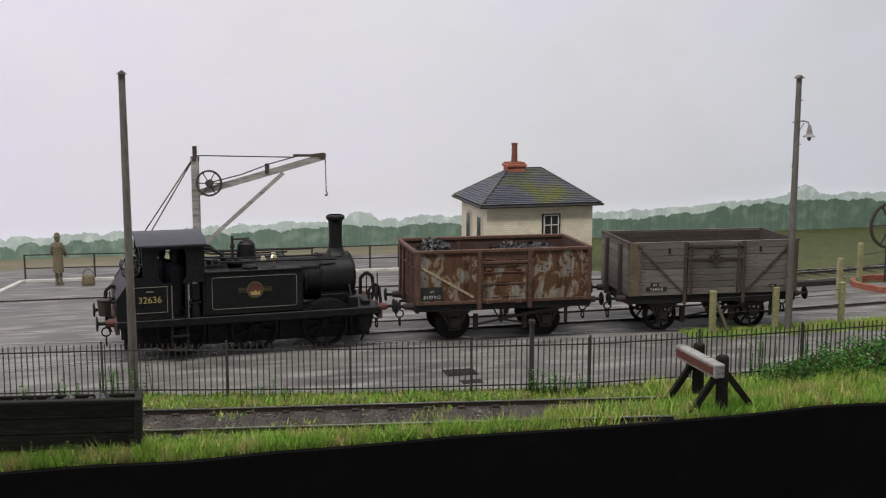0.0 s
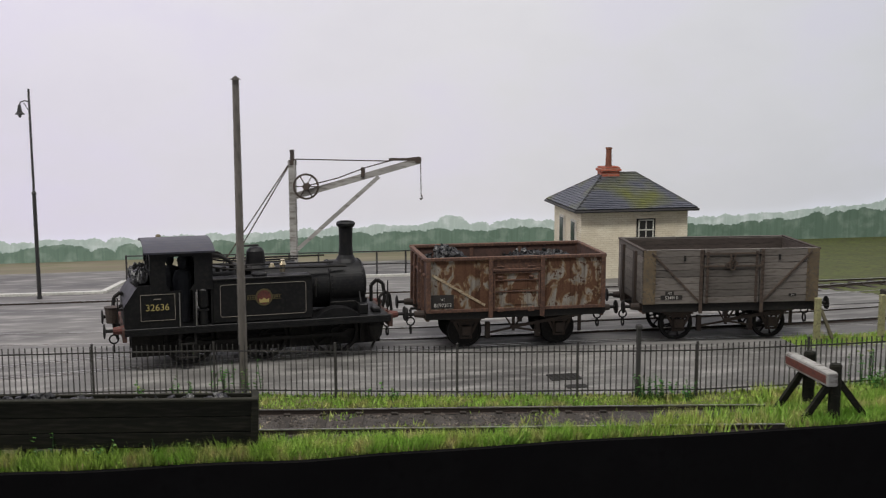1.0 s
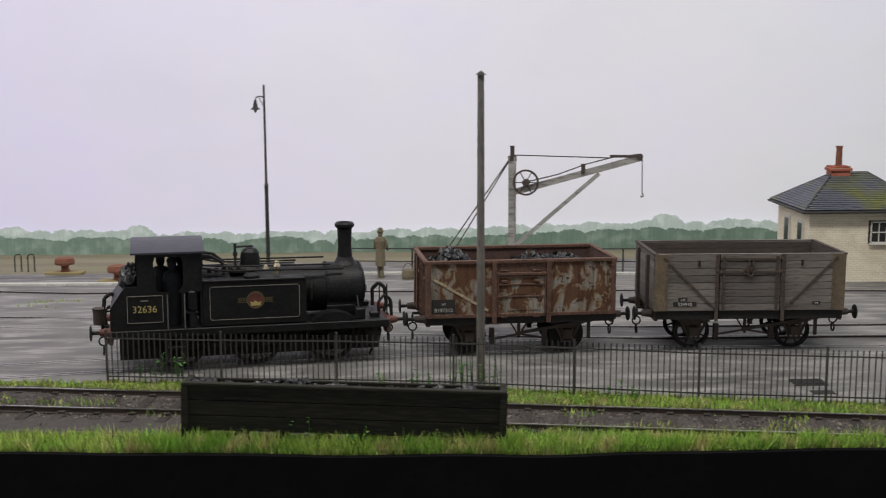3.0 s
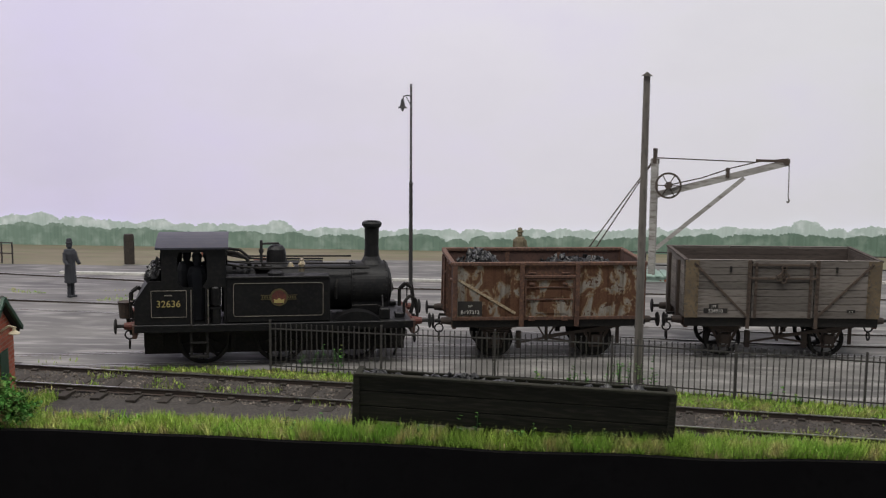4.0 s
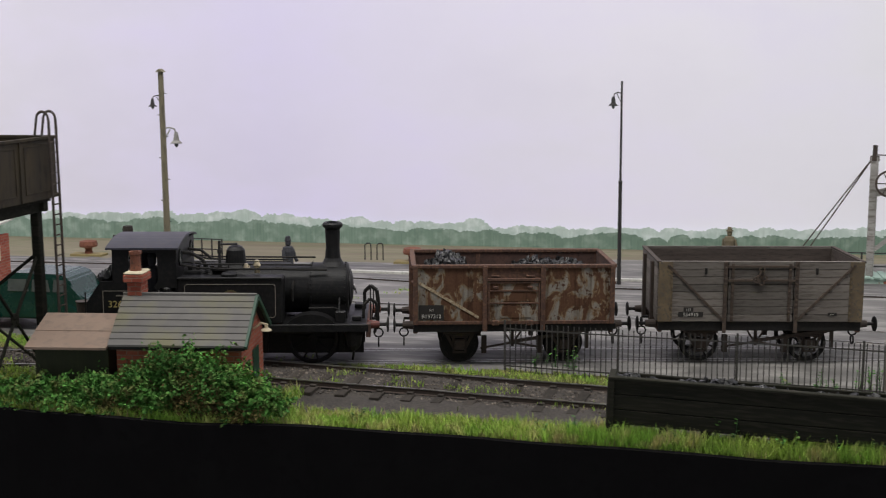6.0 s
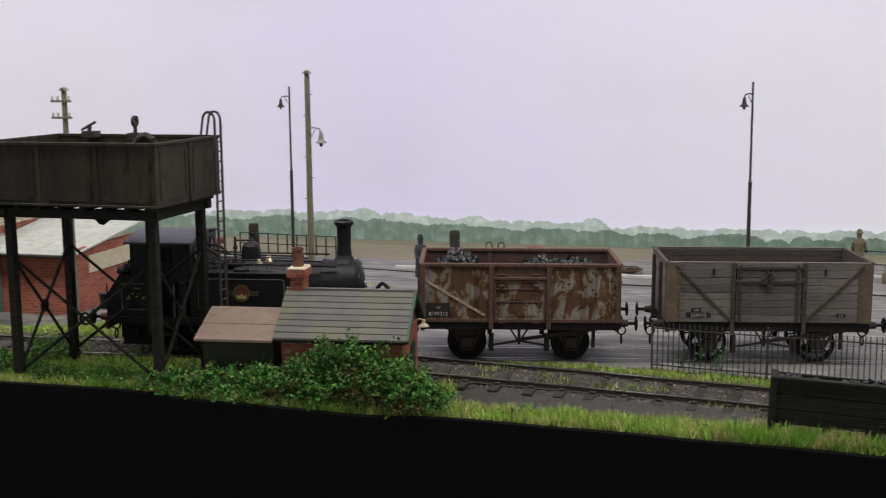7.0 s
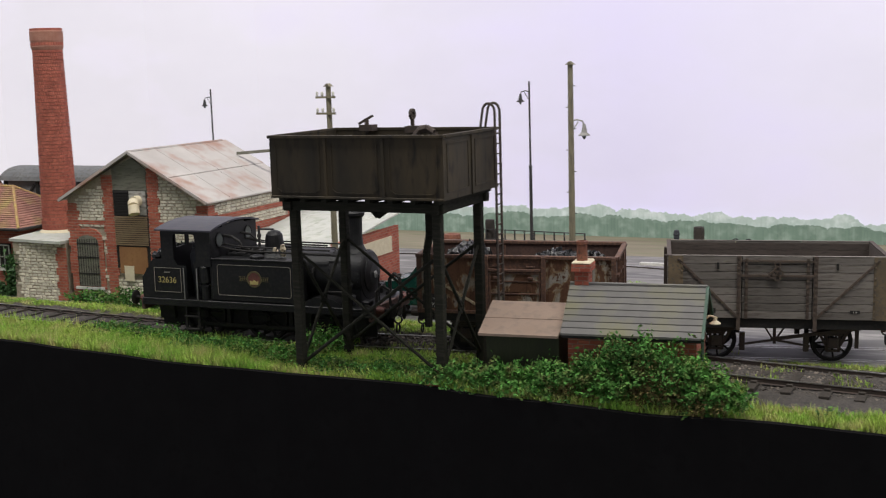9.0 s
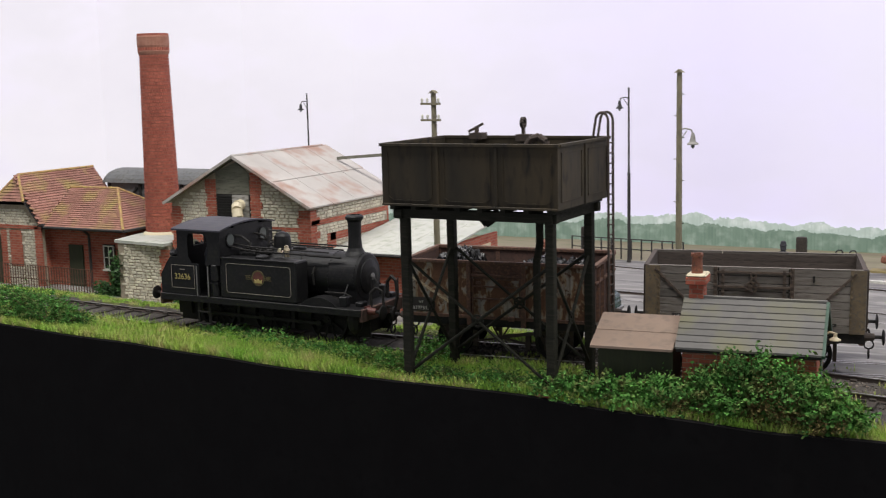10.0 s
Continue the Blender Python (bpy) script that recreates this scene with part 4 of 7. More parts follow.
def locomotive():
    v = thing("tank_locomotive", "sooty black six-wheeled tank locomotive with red and gold crest", "locomotive")
    bm = B()
    box(bm, -76, 75, -28.5, 28.5, 22.8, 24.8, 0.3)
    part("footplate", bm, BLACK, v)
    for s in (-1, 1):
        bm = B()
        box(bm, -76, 75, s * 27.8 - 0.7, s * 27.8 + 0.7, 20.8, 23)
        part("valance", bm, BLACK, v)
        bm = B()
        box(bm, -72, 72, s * 12.5 - 0.7, s * 12.5 + 0.7, 5.5, 23)
        part("frame_plate", bm, BLACKD, v)
    for d, x in ((-1, -76), (1, 75)):
        bm = B()
        box(bm, x - 1.2, x + 1.2, -28, 28, 17.5, 24.9, 0.3)
        part("buffer_beam", bm, RUSTDK, v, "dull dark red buffer beam")
        for y in (-20.3, 20.3):
            buffer(v, x, y, 23, d, RED)
        coupling(v, x, 22, d)
        bm = B()
        pts = [(x + d * 3, 6, 20), (x + d * 5, 6, 28), (x + d * 4, 6, 37), (x + d * 0.5, 7, 39.5), (x - d * 3, 8, 36), (x - d * 3, 8, 26)]
        path_rod(bm, pts, 1.1)
        path_rod(bm, [(px, -py - 4, pz - 4) for px, py, pz in pts], 0.9)
        part("brake_hose", bm, BLACKD, v)
    # unseen black block added between the frames to stop light behind the spokes
    bm = B()
    box(bm, -66, 66, -11, 11, 6, 22)
    part("ashpan", bm, BLACKD, v)
    # side tanks
    for s in (-1, 1):
        bm = B()
        box(bm, -28, 29, min(s * 27, s * 14), max(s * 27, s * 14), 24.8, 50, 0.8)
        tk = part("side_tank", bm, BLACK, v, "lined black side tank")
        bm = B()
        y = s * 27.12
        x0, x1, z0, z1 = -23.5, 25, 28.6, 46.8
        for a, b in (((x0 + 1, z0), (x1 - 1, z0)), ((x0 + 1, z1), (x1 - 1, z1)), ((x0, z0 + 1), (x0, z1 - 1)), ((x1, z0 + 1), (x1, z1 - 1)), ((x0, z0 + 1), (x0 + 1, z0)), ((x1, z0 + 1), (x1 - 1, z0)), ((x0, z1 - 1), (x0 + 1, z1)), ((x1, z1 - 1), (x1 - 1, z1))):
            bar(bm, (a[0], y, a[1]), (b[0], y, b[1]), 0.2, 0.35)
        part("lining", bm, LINING, tk, "thin grey lining")
        bm = B()
        box(bm, -27.5, 28.5, min(s * 26.5, s * 27.6), max(s * 26.5, s * 27.6), 49.4, 50.6, 0.3)
        for x in np.arange(-26, 29, 6):
            for z in (26, 49):
                box(bm, x - 0.3, x + 0.3, min(s * 27, s * 27.3), max(s * 27, s * 27.3), z - 0.3, z + 0.3)
        part("beading", bm, BLACK, tk)
        bm = B()
        lathe(bm, [(4.0, s * 27.1), (4.9, s * 27.1), (4.9, s * 27.3), (4.0, s * 27.3)], (1, 0, 38.9), 20, "y", hoop=True)
        part("crest_ring", bm, GOLD, tk, "dull gold ring round the crest")
        bm = B()
        lathe(bm, [(0.2, s * 27.1), (4.0, s * 27.1), (4.0, s * 27.2), (0.2, s * 27.2)], (1, 0, 38.9), 18, "y")
        part("crest", bm, RED, tk, "red crest disc")
        bm = B()
        for x in (-5, 7):
            for z in (37.6, 39.9):
                box(bm, x * 1.15 - 3.1, x * 1.15 + 2.7, min(s * 27.1, s * 27.28), max(s * 27.1, s * 27.28), z, z + 0.3)
            for q in range(4):
                box(bm, x * 1.15 - 2.6 + q * 1.3, x * 1.15 - 1.8 + q * 1.3, min(s * 27.1, s * 27.25), max(s * 27.1, s * 27.25), 38.3, 39.5)
        part("crest_band", bm, GOLD, tk, "dull gold lettered band")
        bm = B()
        prism(bm, [(-1.6, 35.8), (3.6, 35.8), (3.9, 38.2), (2.4, 37.4), (1, 38.6), (-0.4, 37.4), (-1.9, 38.2)], s * 27.2, s * 27.4)
        part("crest_crown", bm, YELLOW, tk, "yellow crown on the crest")
        bm = B()
        lathe(bm, [(4.4, 50), (4.4, 51.4), (3.6, 52), (1, 52.6)], (-0.5, s * 20, 0), 16)
        part("filler_lid", bm, BLACK, v)
        bm = B()
        path_rod(bm, [(-28, s * 17, 56), (-18, s * 16, 54), (-8, s * 16, 53.4), (28, s * 15.8, 53.2)], 0.55)
        path_rod(bm, [(-28, s * 13, 57), (-14, s * 13, 55.5), (44, s * 13.2, 55)], 0.5)
        part("handrail_pipe", bm, BLACKD, v)
    # boiler, smokebox
    bm = B()
    lathe(bm, [(13.4, -30), (13.4, 42), (14.6, 42.2), (14.6, 62.5), (13.8, 63.4), (11, 63.8)], (0, 0, 39.5), 56, "x")
    part("boiler", bm, BLACK, v)
    bm = B()
    for x in (41.6, 20, 5):
        lathe(bm, [(13.7, x - 0.5), (13.7, x + 0.5)], (0, 0, 39.5), 32, "x")
    part("boiler_band", bm, BLACK, v)
    bm = B()
    for x in (43.2, 61.8):
        for k in range(34):
            a = math.radians(-60 + k * 300 / 33 + 90 - 60)
            box(bm, x - 0.28, x + 0.28, 14.7 * math.cos(a) - 0.28, 14.7 * math.cos(a) + 0.28, 39.5 + 14.7 * math.sin(a) - 0.28, 39.5 + 14.7 * math.sin(a) + 0.28)
    rv = part("rivets", bm, BLACK, v)
    rv["kind"] = "stuff"
    bm = B()
    path_rod(bm, [(24, -14.6, 53.5), (30, -13.4, 52.6), (52, -12.2, 52.2)], 0.75, 8)
    path_rod(bm, [(42, -15, 31), (56, -15, 31.2), (60, -14, 29)], 0.6, 6)
    path_rod(bm, [(33, -14.2, 35), (33, -14.9, 42), (34, -13.5, 46)], 0.8, 8)
    part("boiler_pipe", bm, BLACKD, v, "thin black boiler pipes")
    bm = B()
    box(bm, 42.2, 63, -13, 13, 24.8, 34)
    part("saddle", bm, BLACK, v)
    bm = B()
    lathe(bm, [(10.6, 63.6), (10.4, 64.6), (6, 65.8), (0.5, 66.2)], (0, 0, 40), 24, "x")
    dr = part("smokebox_door", bm, BLACK, v)
    bm = B()
    lathe(bm, [(0.3, 66), (2.2, 66.4), (2.2, 66.8), (0.3, 67)], (0, 0, 40), 12, "x")
    bar(bm, (67, 0, 40), (67.4, 3, 36), 0.6)
    part("door_dart", bm, STEEL, dr, "bright steel door handle")
    bm = B()
    lathe(bm, [(7.2, 52.6), (5.4, 55), (4.4, 57), (3.9, 63), (4.2, 73), (4.4, 73.4), (5.6, 74.6), (5.7, 76), (4.6, 77), (3.6, 77), (3.4, 70)], (54.6, 0, 0), 22)
    part("chimney", bm, BLACK, v, "tall black flared chimney")
    bm = B()
    lathe(bm, [(7.2, 51.6), (5.8, 53.6), (5.4, 59), (5, 61.6), (3.6, 63.4), (1.6, 64.2), (0.2, 64.4)], (0.5, 0, 0), 22)
    part("dome", bm, BLACK, v, "rounded steam dome")
    bm = B()
    path_rod(bm, [(-8, -3, 52), (-8, -3, 67)], 0.8, 8)
    path_rod(bm, [(-8, -3, 65), (2, -3, 65.2)], 0.6, 6)
    lathe(bm, [(1.3, 60), (1.3, 62)], (-8, -3, 0), 8)
    part("safety_valve", bm, DARKM, v)
    bm = B()
    lathe(bm, [(1.6, 51), (1.6, 54.5), (2.2, 55), (1.2, 57), (1.4, 57.8), (0.3, 58.2)], (14, -14.5, 0), 10)
    lathe(bm, [(1.4, 52.5), (2.0, 53.5), (1.2, 55.6), (0.3, 56)], (8, -13, 0), 10)
    part("whistle_fitting", bm, BRASS, v, "polished pale brass fittings")
    bm = B()
    path_rod(bm, [(-28, -12, 62), (-22, -12, 61.5), (-16, -12, 58), (-14, -12, 53)], 1.0)
    path_rod(bm, [(-28, 8, 61), (-20, 8, 60), (-14, 8, 55)], 0.8)
    for x in range(-24, -4, 4):
        box(bm, x, x + 2.2, -12 + (x % 3), -9 + (x % 3), 52, 54.5)
    box(bm, -12, -3, -11, 11, 51.5, 53.5)
    part("boiler_pipework", bm, BLACKD, v)
    # condensing / westinghouse pumps beside the cab
    bm = B()
    lathe(bm, [(2.6, 25), (2.6, 33), (2.1, 33.5), (2.1, 35), (3.0, 35.4), (3.0, 44.5), (2.2, 45.4), (0.5, 46.4)], (-33, -25.5, 0), 12)
    box(bm, -36.4, -29.8, -28, -23, 33, 34)
    path_rod(bm, [(-33, -25.5, 46), (-33, -25.5, 48), (-30, -24, 50)], 0.5)
    part("air_pump", bm, BLACK, v, "black upright air pump")
    # cab
    for s in (-1, 1):
        y0, y1 = min(s * 26.6, s * 27.6), max(s * 26.6, s * 27.6)
        bm = B()
        box(bm, -61.5, -54, y0, y1, 24.8, 67)
        box(bm, -36.5, -27.5, y0, y1, 45, 67)
        box(bm, -54, -36.5, y0, y1, 64.2, 67)
        prism(bm, [(-54, 45), (-54, 64.2), (-52, 64.2), (-53, 61), (-53, 49), (-50.5, 45)], y0, y1)
        prism(bm, [(-36.5, 45), (-36.5, 64.2), (-38.5, 64.2), (-37.5, 61), (-37.5, 49), (-40, 45)], y0, y1)
        box(bm, -54, -46.5, y0, y1, 24.8, 45)
        if s > 0:
            box(bm, -46.5, -36.5, y0, y1, 24.8, 50)
        else:
            box(bm, -46.5, -44.8, y0, y1, 24.8, 45)
            box(bm, -38.6, -36.5, y0, y1, 24.8, 45)
        part("cab_side", bm, BLACK, v)
        bm = B()
        yl = s * 27.75
        for a, b in (((-67, 29), (-48.5, 29)), ((-67, 43.5), (-48.5, 43.5)), ((-67, 29), (-67, 43.5)), ((-48.5, 29), (-48.5, 43.5))):
            bar(bm, (a[0], yl, a[1]), (b[0], yl, b[1]), 0.2, 0.35)
        part("lining", bm, LINING, v, "thin grey lining")
        bm = B()
        path_rod(bm, [(-46, s * 28.4, 25), (-46, s * 28.4, 44)], 0.4)
        path_rod(bm, [(-37, s * 28.4, 25), (-37, s * 28.4, 44)], 0.4)
        part("grab_rail", bm, STEEL, v)
    for x in (-61, -28):
        bm = B()
        box(bm, x - 0.6, x + 0.6, -26.6, -13, 24.8, 67)
        box(bm, x - 0.6, x + 0.6, 13, 26.6, 24.8, 67)
        box(bm, x - 0.6, x + 0.6, -13, 13, 24.8, 54)
        box(bm, x - 0.6, x + 0.6, -13, 13, 64, 68.5)
        box(bm, x - 0.6, x + 0.6, *((-1.5, 1.5) if x < -40 else (-13, 13)), 54, 64)
        part("cab_end", bm, BLACK, v)
        bm = B()
        for y in (-17, 17):
            ring_bar(bm, (x + (0.9 if x > -40 else -0.9), y, 60), 4.2, 0.9, "x", 16)
        part("spectacle_rim", bm, BLACK, v)
        bm = B()
        for y in (-17, 17):
            lathe(bm, [(0.2, -0.1), (3.9, -0.1), (3.9, 0.1), (0.2, 0.1)], (x + (0.85 if x > -40 else -0.85), y, 60), 16, "x")
        part("spectacle_glass", bm, GLASS, v)
    bm = B()
    pr = [(29.2 * math.sin(a), 67 + 4.0 * math.cos(a * 1.0) ** 2 * 0.9) for a in np.linspace(-math.pi / 2, math.pi / 2, 15)]
    prism(bm, pr + [(y, z - 1.0) for y, z in reversed(pr)], -64.5, -26, "x")
    part("cab_roof", bm, ROOF_B, v, "blue-black curved cab roof")
    # bunker
    bm = B()
    prism(bm, [(-61, 24.8), (-76, 24.8), (-76, 37), (-70, 46), (-68, 48.5), (-61, 48.5)], -27.3, 27.3)
    part("bunker", bm, BLACK, v)
    rng = random.Random(4)
    bm = lumps(B(), 130, -70, -62.5, -24, 24, lambda x, y: 48.5 + rng.uniform(0, 6) * math.exp(-((x + 63) / 6) ** 2), 1.9, rng)
    part("bunker_coal", bm, COAL, v)
    letters("cab_number", "32636", 5.2, YELLOW, v, -58, -27.95, 34.6, "yellow painted running number")
    bm = B()
    box(bm, -60, -56, -27.9, -27.65, 40.6, 41.2)
    part("small_marking", bm, LINING, v)
    bm = B()
    lathe(bm, [(3.2, 26), (3.8, 34), (4.2, 35), (3.6, 35)], (-82, -12, 0), 12)
    part("bucket", bm, IRON, v, "grey metal bucket on the rear lamp iron")
    bm = B()
    bar(bm, (-82, -12, 33), (-74, -12, 33), 1)
    path_rod(bm, [(-79, -18, 25), (-79, -18, 41)], 0.4)
    path_rod(bm, [(76, -17, 25), (76, -17, 43)], 0.4)
    path_rod(bm, [(77, 12, 25), (77, 12, 38)], 0.4)
    part("lamp_iron", bm, BLACKD, v)
    # splasher, sandbox, steps, cylinder clutter
    for s in (-1, 1):
        bm = B()
        pts = [(44 + 16.5 * math.cos(a), 16.6 + 13.5 * math.sin(a)) for a in np.linspace(math.radians(37), math.radians(143), 13)]
        prism(bm, pts, min(s * 18, s * 26.8), max(s * 18, s * 26.8))
        part("splasher", bm, BLACK, v)
        bm = B()
        box(bm, 57, 62.5, min(s * 24, s * 19), max(s * 24, s * 19), 24.8, 31, 0.6)
        box(bm, 66, 71, min(s * 20, s * 14), max(s * 20, s * 14), 24.8, 27.5, 0.5)
        path_rod(bm, [(59, s * 21, 31), (59, s * 16, 37)], 0.5)
        part("sandbox", bm, BLACK, v)
        bm = B()
        lathe(bm, [(3.5, 22), (5, 18), (4, 12), (1.5, 9)], (67, s * 22, 0), 10)
        path_rod(bm, [(67, s * 22, 9), (66, s * 16, 2.5)], 0.7)
        part("sand_pipe", bm, BLACKD, v)
        bm = B()
        box(bm, -47, -37, s * 27 - 2, s * 27 + 2, 6.5, 7.4)
        box(bm, -47, -37, s * 27 - 1.2, s * 27 + 1.2, 14.2, 15)
        box(bm, -47, -45.6, s * 27 - 0.6, s * 27 + 0.6, 7, 22)
        box(bm, -38.4, -37, s * 27 - 0.6, s * 27 + 0.6, 7, 22)
        part("cab_step", bm, BLACKD, v)
        bm = B()
        for x in (-40, 2, 44):
            box(bm, x + 15, x + 17.5, s * 15 - 1.5, s * 15 + 1.5, 7, 19)
            bar(bm, (x + 16, s * 15, 19), (x + 16, s * 15, 22.5), 1)
        box(bm, -72, -62, s * 14 - 2, s * 14 + 2, 10, 22)
        part("brake_block", bm, BLACKD, v)
    # driver and fireman figures
    for x, y, h in ((-43, -15, 1), (-49, -4, 2), (-38, 8, 0)):
        bm = B()
        lathe(bm, [(3.6, 25), (4.2, 32), (5.2, 44), (5.6, 50), (4.2, 54), (1.6, 55), (2.4, 57), (2.5, 59.5), (3, 60), (2.2, 62)], (x, y, h - 1), 12)
        part("crew_figurine", bm, DKCOAT, v)
    ws = [wheelset(v, x, 14, 1, 10) for x in (-40, 2, 44)]
    rods = []
    for s in (-1, 1):
        bm = B()
        box(bm, -40, 44, -0.6, 0.6, -1.0, 1.0)
        for x in (-40, 2, 44):
            lathe(bm, [(2.0, -0.8), (2.0, 0.8)], (x, 0, 0), 10, "y")
        r = part("coupling_rod", bm, BLACKD, v)
        rods.append((r, s))
    return v, ws, rods


LOCO, LOCO_WHEELS, LOCO_RODS = locomotive()
LOCO.scale = (1.03, 1.03, 1.03)
WAGON_A, WHEELS_A = mineral_wagon()
WAGON_B, WHEELS_B = open_wagon()


# ---- small laid pieces: flints, tiles and slates ----
def pieces(name, quads, material, parent, label="", lift=0.5, back=0.2, piece="", single=0):
    """Each quad of four corners and an outward normal becomes one thin pillowed piece; the last ones are parts of their own, the rest is joined."""
    def mesh(called, chosen):
        vs, fs = [], []
        for q, nrm, up in chosen:
            c = sum(q, Vector()) / 4
            n = len(vs)
            vs += [(k - nrm * back) * MM for k in q] + [(c + (k - c) * up + nrm * lift) * MM for k in q]
            fs += [(n + 4, n + 5, n + 6, n + 7)] + [(n + a, n + (a + 1) % 4, n + 4 + (a + 1) % 4, n + 4 + a) for a in range(4)]
        me = bpy.data.meshes.new(called)
        me.from_pydata(vs, [], fs)
        me.materials.append(material)
        ob = new(called, me)
        ob.parent = parent
        return ob

    for q in quads[len(quads) - single:] if single else ():
        mesh(piece, [q])
    ob = mesh(name, quads[:len(quads) - single])
    ob["kind"] = "stuff"
    if label:
        ob["label"] = label
    return ob


def flint_face(parent, o, u, length, z0, z1, top=None, holes=(), seed=1, row=2.5):
    """Rough courses of flints on a wall from o along u; top(a) gives the wall's height, holes are (a0, a1, z0, z1)."""
    rng = random.Random(seed)
    o, u = Vector(o), Vector(u).normalized()
    nrm = Vector((u.y, -u.x, 0))
    quads, z = [], z0
    while z < z1:
        a = rng.uniform(-2, 0)
        h = row * rng.uniform(0.9, 1.1)
        while a < length:
            w = rng.uniform(3.2, 8.5)
            m = a + w / 2
            if 0 < a and a + w < length and z + h < (min(top(a), top(a + w)) if top else z1) and not any(p < m < q and c < z + h / 2 < d for p, q, c, d in holes):
                j = [rng.uniform(-0.25, 0.25) for _ in range(4)]
                quads.append(([o + u * (a + 0.2) + Vector((0, 0, z + 0.25 + j[0])), o + u * (a + w - 0.2) + Vector((0, 0, z + 0.25 + j[1])), o + u * (a + w - 0.2) + Vector((0, 0, z + h - 0.15 + j[2])), o + u * (a + 0.2) + Vector((0, 0, z + h - 0.15 + j[3]))], nrm, rng.uniform(0.66, 0.86)))
            a += w
        z += h
    return pieces("flintwork", quads, FLINTS, parent, "pale knapped flints in rough courses", 0.75, 0.2, "flint", min(260, len(quads) // 2))


def tile_slope(parent, a, b, c, d, wide, high, material, name, seed=1, label="", piece="tile"):
    """Overlapping tiles on a slope with eave a-b and top edge d-c."""
    rng = random.Random(seed)
    a, b, c, d = Vector(a), Vector(b), Vector(c), Vector(d)
    nrm = (b - a).cross(((d + c) - (a + b)) / 2).normalized()
    rows = max(2, int((((d + c) - (a + b)) / 2).length / high))
    quads = []
    for r in range(rows):
        l0, r0 = a.lerp(d, r / rows), b.lerp(c, r / rows)
        l1, r1 = a.lerp(d, (r + 1.15) / rows), b.lerp(c, (r + 1.15) / rows)
        n = max(1, round((r0 - l0).length / wide))
        for k in range(n):
            f = min(1, max(0, (k + (0.5 if r % 2 else 0)) / n))
            g = min(1, (k + 1 + (0.5 if r % 2 else 0)) / n - 0.03 / n)
            if g - f < 0.2 / n:
                continue
            up = nrm * (0.75 + rng.uniform(-0.12, 0.12))
            quads.append(([l0.lerp(r0, f) + up, l0.lerp(r0, g) + up, l1.lerp(r1, g), l1.lerp(r1, f)], nrm, 0.995))
    return pieces(name, quads, material, parent, label, 0.25, 0.5, piece, min(220, len(quads) // 2))


# ---- poles and lamps ----
def yard_lamp(parent, x, y, z, d, shade=DARKM):
    bm = B()
    path_rod(bm, [(0, 0, z + 8), (d * 4, 0, z + 9), (d * 8, 0, z + 8), (d * 9, 0, z + 5)], 0.5)
    path_rod(bm, [(0, 0, z), (d * 5, 0, z + 7.6)], 0.35)
    arm = part("lamp_arm", bm, shade, parent)
    bm = B()
    lathe(bm, [(1.0, z + 6), (1.6, z + 3), (2.0, z + 0.5), (3.8, z - 1), (3.8, z - 1.5), (1.6, z - 1.2)], (d * 9, 0, 0), 14)
    part("lamp_shade", bm, shade, arm)
    bm = B()
    lathe(bm, [(1.2, z - 1.2), (1.4, z - 2.6), (0.4, z - 4)], (d * 9, 0, 0), 10)
    part("bulb", bm, GLASS, arm)


def timber_pole(x, y, z0, z1, mt, label, lean=0.0, lamp=None, lampz=0):
    p = thing("wooden_pole", label, "pole", P(x, y, z0, 0, lean, 0))
    h = z1 - z0
    bm = B()
    lathe(bm, [(2.5, -3), (2.4, 0), (1.75, h - 2), (1.75, h - 0.8)], n=12)
    part("shaft", bm, mt, p)
    bm = B()
    prism(bm, [(-2.8, h - 1.2), (2.8, h - 1.2), (0, h + 1)], -2.6, 2.6)
    part("cap", bm, mt, p)
    if lamp:
        yard_lamp(p, x, y, lampz - z0, lamp, GREYT)
        bm = B()
        for k in range(7):
            zz = h - 15 - k * 14
            if zz > 20:
                path_rod(bm, [(-3.4 if k % 2 else 0, 0, zz), (0 if k % 2 else 3.4, 0, zz)], 0.3, 5)
        part("climbing_irons", bm, DARKM, p)
    return p


timber_pole(136, 124, -2, 167, POLE, "tall grey wooden pole behind the picket fence")
timber_pole(-305.5, 222, 0, 168, POLEG, "tall olive-grey wooden pole with white lamp", lamp=1, lampz=122)
timber_pole(551, 169, 0, 163, POLE, "tall brown wooden pole with lamp bracket", lamp=1, lampz=126)
tp = timber_pole(-465, 184, -3, 158, POLEG, "telegraph pole with crossarms and insulators")
for z in (141, 152):
    bm = B()
    box(bm, -9, 6, -2.4, -1.2, z, z + 1.4)
    part("crossarm", bm, POLEG, tp)
    for xx in (-8, -4, 4.5):
        bm = B()
        lathe(bm, [(0.4, z + 1.4), (0.9, z + 2), (0.9, z + 4), (0.3, z + 4.6)], (xx, -1.8, 0), 8)
        part("insulator", bm, WFRAME, tp)


def lamp_post(x, y, z0, z1, d):
    p = thing("lamp_post", "slender dark iron lamp post on the quay", "lamp post", P(x, y, z0), "quay lamp posts")
    h = z1 - z0
    bm = B()
    lathe(bm, [(2.2, -1), (2.0, 1), (1.7, 3), (1.5, h * 0.5), (1.9, h * 0.51), (1.0, h * 0.52), (0.85, h)], n=12)
    part("post", bm, DARKM, p)
    yard_lamp(p, x, y, h - 18, d)
    return p


lamp_post(-17, 463, -10, 156, -1).matrix_basis = P(-17, 463, -10, 0, 0, 45)
lamp_post(-450, 550, -14, 152, -1)
lamp_post(-874, 640, -17, 150, -1)


